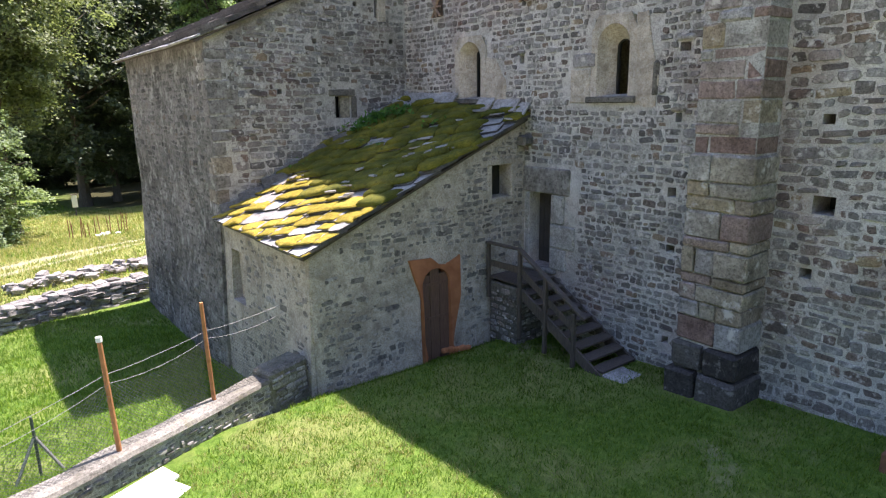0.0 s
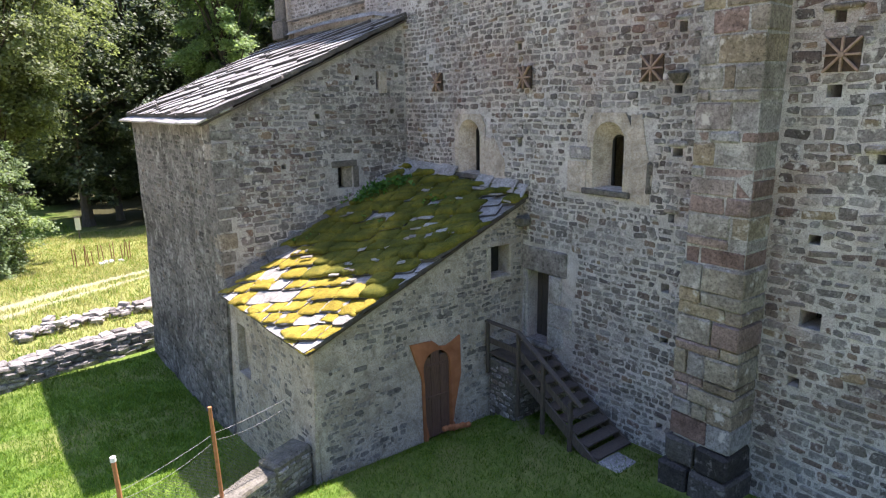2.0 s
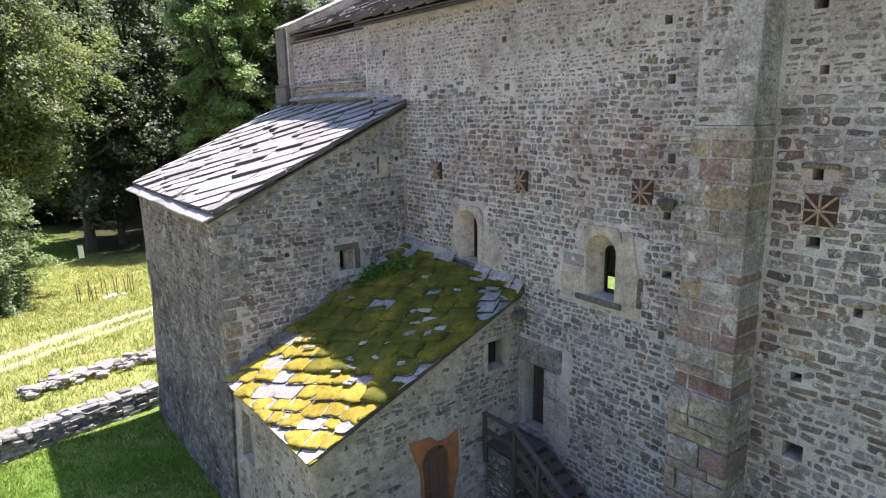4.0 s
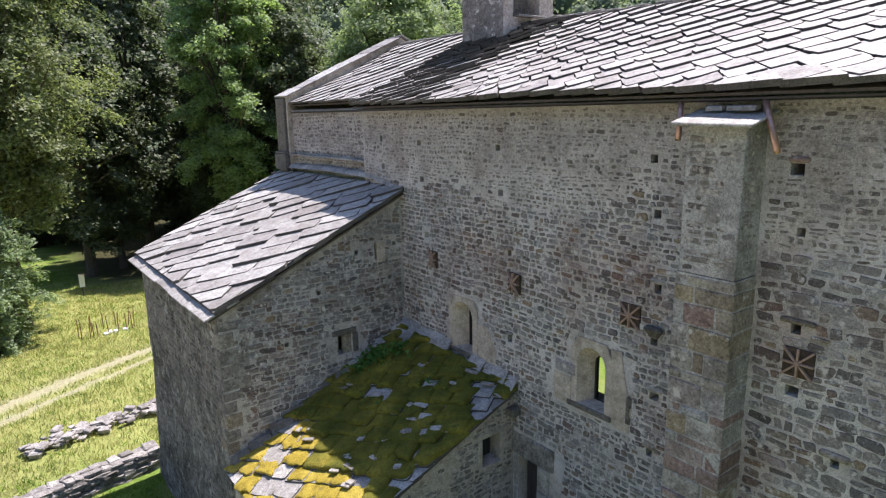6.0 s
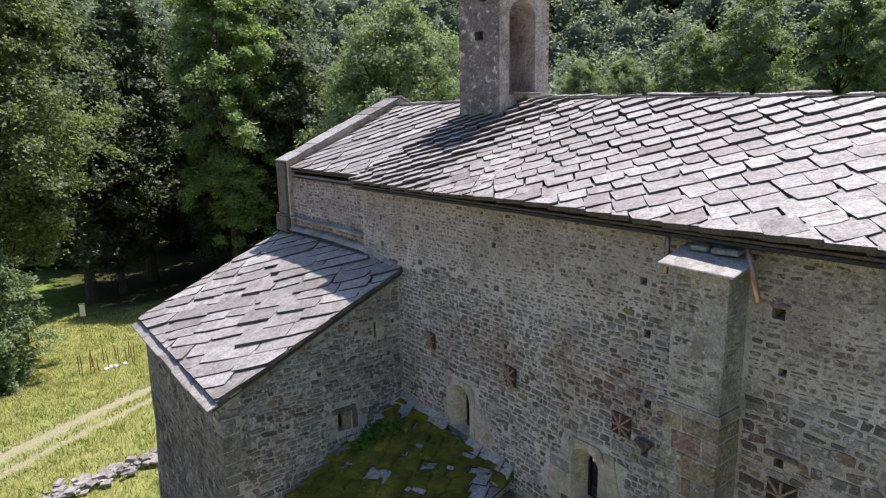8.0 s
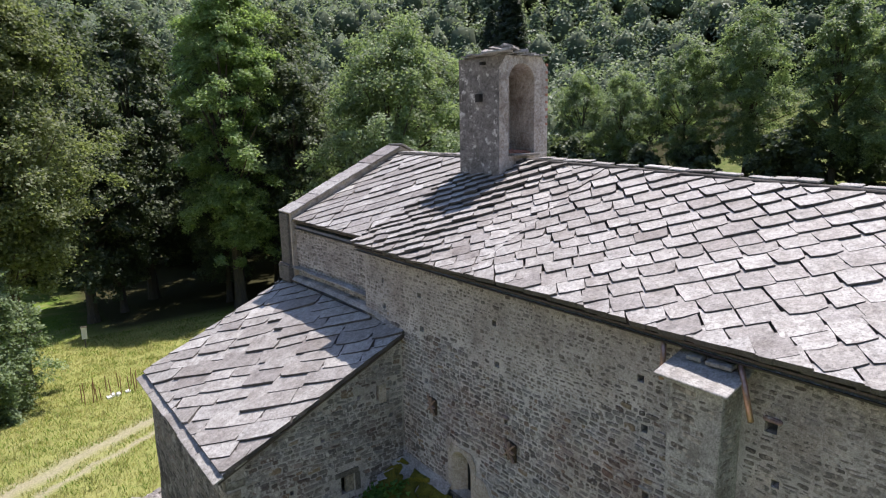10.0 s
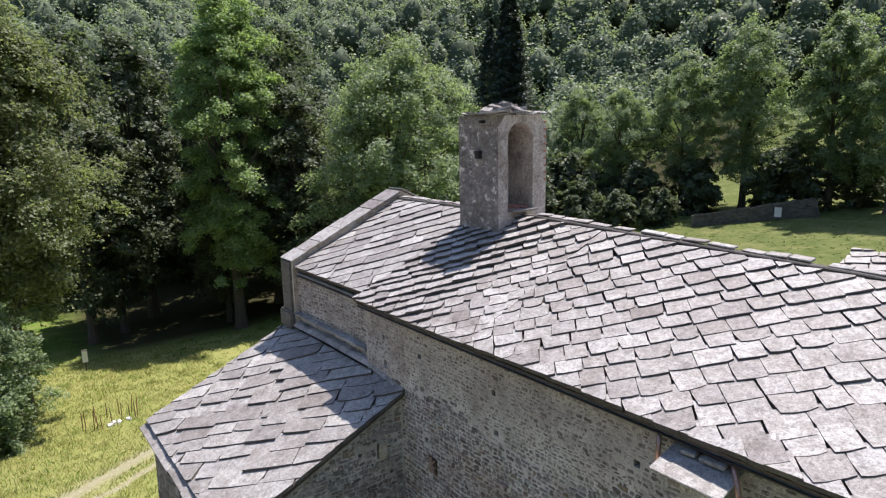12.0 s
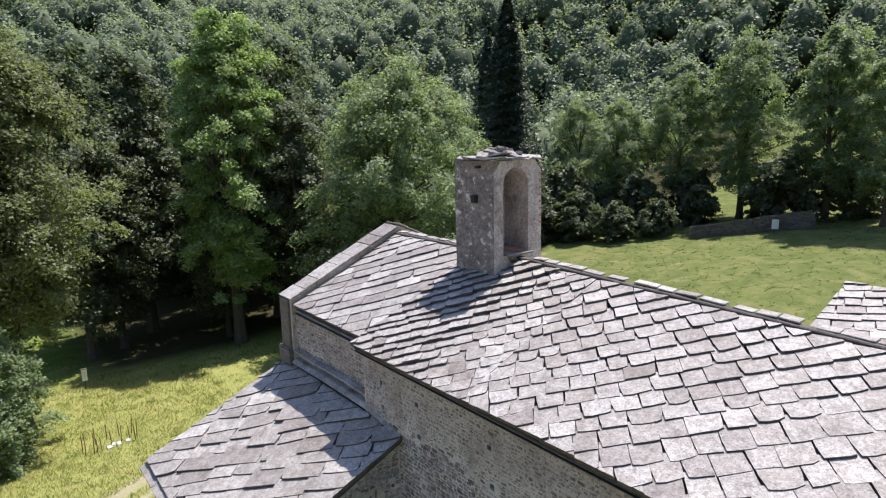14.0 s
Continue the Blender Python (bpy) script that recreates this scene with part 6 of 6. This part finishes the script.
def tree(seed, kind, height, radius, clear, material, label, leaves=13000, size=0.3, clumps=110):
    """A tree at the origin: trunk with limbs, and a crown of leaves."""
    rng = np.random.default_rng(seed)
    root = thing("tree", label, "tree")
    bm = bmesh.new()
    r0 = 0.016 * height + 0.08
    lean = rng.normal(size=2) * 0.02 * height
    trunk = [Vector((lean[0] * k * k, lean[1] * k * k, height * 0.9 * k - 0.5)) for k in (0, 0.06, 0.25, 0.5, 0.75, 1)]
    tube(bm, trunk, [r0 * 1.5, r0 * 1.05, r0 * 0.85, r0 * 0.6, r0 * 0.32, 0.04])
    if kind == "broad":
        p, n, s, cs = broad_crown(rng, height, radius, clear, clumps, leaves, size)
        for c in cs[::2]:
            base = trunk[2].lerp(trunk[4], min(1.0, max(0.0, (c[2] - clear * 0.7) / height)))
            base = Vector((base.x, base.y, min(base.z, c[2] * 0.85)))
            mid = base.lerp(Vector(c), 0.5) + Vector((0, 0, 0.06 * height * rng.uniform(-0.3, 0.6)))
            tube(bm, [base, mid, Vector(c)], [r0 * 0.3, r0 * 0.17, 0.03], 5)
    else:
        p, n, s, cs = conifer_crown(rng, height, radius, clear, leaves, size)
        for k in range(40):
            h = rng.uniform(0.15, 0.9)
            a = rng.uniform(0, 6.28)
            base = trunk[0].lerp(trunk[5], h)
            tube(bm, [base, base + Vector((math.cos(a), math.sin(a), -0.25)) * radius * (1 - h) * 0.8], [0.06, 0.02], 4)
    part("trunk", bm, BARK, root)
    part("crown", quads("crown", p, n, s, material, rng), material, root)
    return root


def plant(ob, spots, first=True):
    """Sets the tree at the first spot and copies of it at the others: x, y, size, turn."""
    for i, (x, y, k, turn) in enumerate(spots):
        m = Matrix.Translation((x, y, ground_z(x, y) - 0.1)) @ pose(0, 0, 0, 0, 0, turn) @ Matrix.Scale(k, 4)
        if i == 0:
            ob.matrix_basis = m
        else:
            copy_thing(ob, pose(0, 0, 0)).matrix_basis = m


plant(tree(1, "broad", 34, 8.4, 11.5, LEAF_BEECH, "tall beech with layered drooping sprays of leaves", 150000, 0.14, 760), [(-47, -9.4, 1.0, 0)])
plant(tree(2, "broad", 13.2, 5.0, 0.3, LEAF, "round bushy green field-edge tree", 70000, 0.11, 420), [(-40.5, -12.4, 1.0, 0)])
plant(tree(3, "broad", 38, 8.8, 8, LEAF_DARK, "tall dark tree at the edge of the wood", 33000, 0.27, 460), [(-78, 8, 1.0, 0), (-69, -1, 0.9, 70), (-96, 22, 1.0, 140), (-84, -10, 1.0, 220), (-84, 33, 1.05, 15), (-101, 3, 1.1, 100), (-108, 32, 1.0, 33), (-68, 23, 0.95, 260), (-56, 38, 0.85, 300), (-72, 46, 0.95, 180), (-80, 20, 0.95, 310), (-59, 23, 0.75, 350), (-66, 15, 0.6, 120), (-72, 3, 0.65, 20)])
plant(tree(4, "broad", 39.5, 7.4, 9, LEAF_LIGHT, "tall light green ash tree in full leaf", 120000, 0.16, 420), [(-61.5, 15, 1.0, 0)])
plant(tree(5, "broad", 30, 10.0, 3, LEAF, "broad green lime tree in full leaf", 90000, 0.165, 480), [(-45, 29, 1.0, 0), (-62, 36, 0.95, 50), (-74, 57, 1.0, 120), (-98, 68, 1.05, 200)])
plant(tree(6, "broad", 30, 8.4, 6, LEAF, "round-headed green field tree with bare lower trunk", 52000, 0.17, 300), [(-39, 98, 1.0, 0), (-49.5, 95.5, 0.86, 90), (-60, 91, 0.76, 200), (-71, 92, 0.8, 280), (-15, 92, 0.8, 40)])
plant(tree(7, "conifer", 46, 10.0, 2, NEEDLE, "narrow dark spruce among broadleaf trees", 60000, 0.26), [(-84, 84, 1.05, 0), (-108, 100, 0.9, 60)])
plant(tree(8, "broad", 28.5, 6.6, 7, LEAF, "tall egg-shaped green field tree", 60000, 0.16, 300), [(-23.5, 94, 1.0, 0)])
plant(tree(9, "broad", 10, 6.0, 0, LEAF_DARK, "dense dark undergrowth shrub below the trees", 12000, 0.33, 150), [(-106, -14, 1.1, 0), (-107, -3, 1.2, 40), (-106, 9, 1.1, 90), (-104, 20, 1.1, 150), (-96, 34, 1.1, 10), (-84, 45, 1.1, 200), (-68, 48, 1.0, 300), (-56, 46, 0.9, 70), (-74, 68, 1.0, 120), (-62, 84, 0.9, 220), (-28, 94, 1.1, 170), (-45, 93, 0.9, 130), (-34, 98, 0.8, 50), (-54, 88, 0.95, 20), (-20, 98, 0.8, 90), (-66, 82, 1.2, 60), (-50, 77, 0.65, 10), (-57, 76, 0.8, 100), (-45, 82, 0.6, 60), (-63, 72, 0.9, 240)])

# woods on the far slopes: lumpy crowns, dark cores painted as inner shade, each with a coat of leaves


def lump_mesh(name, centres, scales, rng, material):
    """Uneven rounded crowns as one mesh."""
    bm = bmesh.new()
    bmesh.ops.create_icosphere(bm, subdivisions=1, radius=1.0)
    unit = np.array([v.co[:] for v in bm.verts])
    tri = np.array([[v.index for v in f.verts] for f in bm.faces])
    bm.free()
    n, k = len(centres), len(unit)
    bulge = 1 + 0.2 * np.sin(unit @ rng.normal(size=(3, n)) * 3.1 + rng.uniform(0, 6, n)).T + 0.1 * rng.normal(size=(n, k))
    v = (centres[:, None, :] + unit[None] * bulge[:, :, None] * scales[:, None, :]).reshape(-1, 3)
    f = (tri[None] + (np.arange(n) * k)[:, None, None]).reshape(-1)
    me = bpy.data.meshes.new(name)
    me.vertices.add(len(v))
    me.vertices.foreach_set("co", v.ravel())
    me.loops.add(len(f))
    me.loops.foreach_set("vertex_index", f.astype(np.int32))
    me.polygons.add(len(f) // 3)
    me.polygons.foreach_set("loop_start", np.arange(0, len(f), 3, dtype=np.int32))
    me.update(calc_edges=True)
    me.shade_smooth()
    me.materials.append(material)
    return me


rng = np.random.default_rng(40)
ps, ns, ss, mid, big_ = [], [], [], [], []
for k in range(3300):
    a = rng.uniform(radians(98), radians(186))
    r = 128 + 330 * rng.uniform(0, 1) ** 1.5
    x, y = r * math.cos(a), r * math.sin(a)
    if x > -84 and y < 168:
        continue
    h, w, n = rng.uniform(11, 21), rng.uniform(3.6, 6.8), 190
    d = rng.normal(size=(n, 3))
    d /= np.linalg.norm(d, axis=1)[:, None]
    d[:, 2] = np.abs(d[:, 2]) * 1.25 - 0.35
    c, sc = np.array([x, y, ground_z(x, y) + h * 0.5]), np.array([w, w, h * 0.46])
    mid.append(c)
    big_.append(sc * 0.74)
    ps.append(c + d * sc * rng.uniform(0.72, 1.1, (n, 1)))
    q = d * 0.7 + np.array([0, 0, 0.5]) + 0.45 * rng.normal(size=(n, 3))
    ns.append(q / np.linalg.norm(q, axis=1)[:, None])
    ss.append(rng.uniform(0.3, 0.6, n))
woods = new("far_woods", quads("far_woods", np.concatenate(ps), np.concatenate(ns), np.concatenate(ss), FAR_HAZE_LEAF, rng))
tagged(woods, "dense green broadleaf woods on far slopes", "woods", kind="stuff")
tagged(new("far_woods", lump_mesh("far_woods", np.array(mid), np.array(big_), rng, CROWN_CORE)), "dark rounded cores painted as shade inside far tree crowns", "woods", kind="stuff")


# ---- grass ----


def blades(name, xs, ys, rng, height, width, material):
    """Single blades standing on the ground, as one mesh."""
    n = len(xs)
    z = np.array([ground_z(x, y) for x, y in zip(xs, ys)])
    a = rng.uniform(0, 2 * np.pi, n)
    h, w = rng.uniform(*height, n), rng.uniform(*width, n)
    lean = rng.normal(size=(n, 2)) * h[:, None] * 0.45
    base = np.stack([xs, ys, z - 0.01], axis=1)
    side = np.stack([np.cos(a) * w, np.sin(a) * w, np.zeros(n)], axis=1)
    tip = base + np.stack([lean[:, 0], lean[:, 1], h], axis=1)
    v = np.stack([base - side, base + side, tip], axis=1).reshape(-1, 3)
    return corners(name, v, 3, material)


def lawn(name, label, count, x_range, y_range, seed, height, width, material, clump, skip):
    rng = np.random.default_rng(seed)
    cx, cy = rng.uniform(*x_range, count // clump), rng.uniform(*y_range, count // clump)
    xs = np.repeat(cx, clump) + rng.normal(size=len(cx) * clump) * height[1] * 0.8
    ys = np.repeat(cy, clump) + rng.normal(size=len(cx) * clump) * height[1] * 0.8
    ok = np.array([not skip(x, y) for x, y in zip(xs, ys)])
    tagged(new(name, blades(name, xs[ok], ys[ok], rng, height, width, material)), label, "grass", kind="stuff")


def built(x, y):
    """Under the buildings, the low wall or the track."""
    if -10.0 < x < 5.15 and y > -6.3 or x >= 5 and y > -0.05 or 9.9 < x < 11.5 and y > -1.05:
        return True
    return abs((x - LW_A.x) * lw_out.x + (y - LW_A.y) * lw_out.y) < 0.42 and y < -6.2


def on_track(x, y):
    d = 0.83 * x + 0.55 * y
    return built(x, y) or (x < -61 and y > -3) or abs(d + 25.7) < 0.6 or abs(d + 23.7) < 0.3


lawn("grass", "short lush green grass in the church yard", 70000, (4.9, 14.6), (-12.5, 0), 81, (0.04, 0.11), (0.006, 0.012), GRASS_BLADE, 5, built)
lawn("grass", "yellowed straw blades in the sunny lawn", 14000, (5.6, 13.5), (-12.5, -5.8), 86, (0.04, 0.09), (0.006, 0.012), DRY_BLADE, 24, built)
lawn("grass", "rough green grass and weeds behind the low wall", 60000, (-9.5, 5.5), (-15, -6.2), 82, (0.05, 0.16), (0.008, 0.018), GRASS_BLADE, 8, built)
lawn("meadow_grass", "pale sun-bleached meadow grass tufts", 76000, (-62, -11), (-22, 8), 83, (0.1, 0.34), (0.014, 0.03), DRY_BLADE, 8, on_track)
lawn("meadow_grass", "green tufts in the sloping meadow", 60000, (-78, -11), (-22, 24), 84, (0.1, 0.36), (0.014, 0.03), GRASS_BLADE, 10, on_track)
lawn("meadow_grass", "green grass tufts on the rising pasture", 30000, (-50, 16), (26, 90), 85, (0.06, 0.2), (0.025, 0.05), PASTURE_BLADE, 8, lambda x, y: False)

# ---- rubble faces of the walls ----


def clear_of(holes, pad=0.008):
    return lambda u, v, w, h: not any(o[0] - pad - w / 2 < u < o[1] + pad + w / 2 and o[2] - pad - h / 2 < v < o[3] + pad + h / 2 for o in holes)


nave_clear = clear_of(NAVE_HOLES + [(7.08, 8.3, 5.7, 7.65), (2.18, 3.55, 5.8, 7.6), (6.5, 7.1, 5.7, 6.9), (8.2, 8.75, 5.7, 7.4), (3.5, 4.2, 5.7, 6.8), (4.93, 6.78, 1.5, 4.25), (10.16, 11.29, -1, 12.9)])


def nave_keep(u, v, w, h):
    if not nave_clear(u, v, w, h):
        return 0.0
    patchy = noise.noise(Vector((u * 0.4, v * 0.4, 8.0)))
    return 0.0 if coated(u, v) else 0.95 + 0.2 * patchy


def coated(u, v):
    """Where the later beige plaster covers the rubble."""
    return v > 10.7 + 0.9 * noise.noise(Vector((u * 0.5, v * 0.4, 2)))


def coat_keep(u, v, w, h):
    if not coated(u, v) or not nave_clear(u, v, w, h):
        return 0.0
    return 0.8 + 0.5 * noise.noise(Vector((u * 0.5, v * 0.7, 4.0)))


srng_ = random.Random(77)
nave_stones = lay_stones(nave_wall, (-2.55, 10.12), (-0.2, 12.9), srng_, nave_keep, (0.1, 0.19), (0.14, 0.42), (0.004, 0.032), 0.017)
nave_stones += lay_stones(nave_wall, (11.33, 14.5), (-0.2, 12.9), srng_, nave_keep, (0.11, 0.24), (0.16, 0.52), (0.004, 0.032), 0.018)
coat_stones = lay_stones(nave_wall, (-2.55, 10.12), (9.4, 12.95), srng_, coat_keep, (0.07, 0.15), (0.1, 0.34), (0.0, 0.016), 0.03)
coat_stones += lay_stones(nave_wall, (11.33, 14.5), (9.4, 12.95), srng_, coat_keep, (0.07, 0.17), (0.12, 0.42), (0.0, 0.016), 0.03)
show_stones(nave_stones, STONE, wall, (12.2, 7.0), most=220, piece=STONE_PIECE)
show_stones(coat_stones, COAT_STONE, wall, (12.2, 11.5), most=80, piece=COAT_PIECE)
show_stones(lay_stones(bay_wall, (-8.9, -2.65), (10.9, 13.0), srng_, lambda u, v, w, h: 0.85, (0.08, 0.16), (0.14, 0.4), (0.0, 0.025), 0.025), COAT_STONE, bay, (-4, 12), most=60, piece=COAT_PIECE)
ch_clear = clear_of([SLIT, (1.7, 2.8, 5.3, 6.3)] + [(u - 0.07, u + 0.07, v - 0.07, v + 0.07) for u, v in CH_PUTLOGS])


def chapel_keep(u, v, w, h):
    if not ch_clear(u, v, w, h) or v + h / 2 > CH_TOP - 0.12 - CH_SLOPE * (u + w / 2) or v < lt_z(-0.3, -u) + 0.2:
        return 0.0
    return 0.9 + 0.5 * noise.noise(Vector((u * 0.6, v * 0.6, 21.0)))


show_stones(lay_stones(chapel_side, (0.05, 5.75), (2.5, 10.2), srng_, chapel_keep, (0.1, 0.23), (0.15, 0.52), (0.004, 0.036), 0.016), STONE, chapel_wall, (3, 7), most=200, piece=STONE_PIECE)


def front_keep(u, v, w, h):
    bare = noise.noise(Vector((u * 0.3, v * 0.25, 6.0))) + (0.25 if 5 < u < 9.3 and v > 2 else 0)
    return 0.95 if bare > -0.15 else 0.5


show_stones(lay_stones(chapel_front, (0.1, 9.4), (-1.8, 7.2), srng_, front_keep, (0.1, 0.2), (0.17, 0.5), (-0.004, 0.026), 0.026), FRONT_STONE, chapel_front_wall, (2, 4), most=200, piece=FRONT_PIECE)
lt_clear = clear_of([LT_WIN, (2.2, 3.7, -1, 2.45), (0.3, 1.35, 3.3, 4.5)])


def lt_keep(u, v, w, h):
    if not lt_clear(u, v, w, h) or v + h / 2 > lt_z(5.0, -u - w / 2) - 0.12:
        return 0.0
    bare = noise.noise(Vector((u * 0.5, v * 0.5, 12.0)))
    return 0.8 if bare > 0.1 else 0.22


show_stones(lay_stones(lt_side, (0.05, 6.1), (-0.3, 5.3), srng_, lt_keep, (0.1, 0.2), (0.17, 0.45), (-0.012, 0.02), 0.03), DRY, lt_wall, (3, 1.5), most=200, piece=DRY_PIECE)
show_stones(lay_stones(lt_front, (0.1, 5.2), (-1.5, 2.6), srng_, lambda u, v, w, h: 0.25 if not (3.7 < u < 4.9 and v > 0.6) else 0.0, (0.1, 0.2), (0.17, 0.45), (-0.012, 0.02), 0.03), DRY, lt_front_wall, (2, 1), most=60, piece=DRY_PIECE)
# half-plastered stones of the lean-to and of the pilaster's upper part
lt_clear, front_clear = clear_of([LT_WIN, (2.2, 3.75, -0.6, 2.5)], 0.08), clear_of([LT_NICHE], 0.08)


def lt_keep(u, v, w, h):
    if not lt_clear(u, v, w, h) or v + h / 2 > lt_z(5.0, -u - w / 2) - 0.14:
        return 0.0
    bare = noise.noise(Vector((u * 0.55, v * 0.55, 12.0)))
    return (0.85 if u < 1.9 and v > 2.4 else 0.34) + 0.7 * bare


show_stones(lay_stones(lt_side, (0.05, 6.05), (-0.3, 5.3), srng_, lt_keep, (0.08, 0.18), (0.12, 0.42), (-0.002, 0.02), 0.03), COAT_STONE, lt_wall, (2, 3), most=160, piece=COAT_PIECE)
show_stones(lay_stones(lt_front, (0.05, 5.1), (-1.6, 2.6), srng_, lambda u, v, w, h: 0.0 if not front_clear(u, v, w, h) else 0.3 + 0.7 * noise.noise(Vector((u * 0.55, v * 0.55, 15.0))), (0.08, 0.18), (0.12, 0.42), (-0.004, 0.014), 0.03), COAT_STONE, lt_front_wall, (1, 1), most=80, piece=COAT_PIECE)
for plane, long_ in ((Wall((10.2, -0.72, 0), (1, 0, 0), (0, -1, 0), uneven=0.01), 1.06), (Wall((11.27, -0.7, 0), (0, 1, 0), (1, 0, 0), uneven=0.01), 0.66)):
    show_stones(lay_stones(plane, (0.02, long_), (9.95, 12.5), srng_, lambda u, v, w, h: 0.62, (0.07, 0.16), (0.2, 0.7), (0.0, 0.014), 0.02), COAT_STONE, pilaster, (0.5, 10.5), most=40, piece=COAT_PIECE)
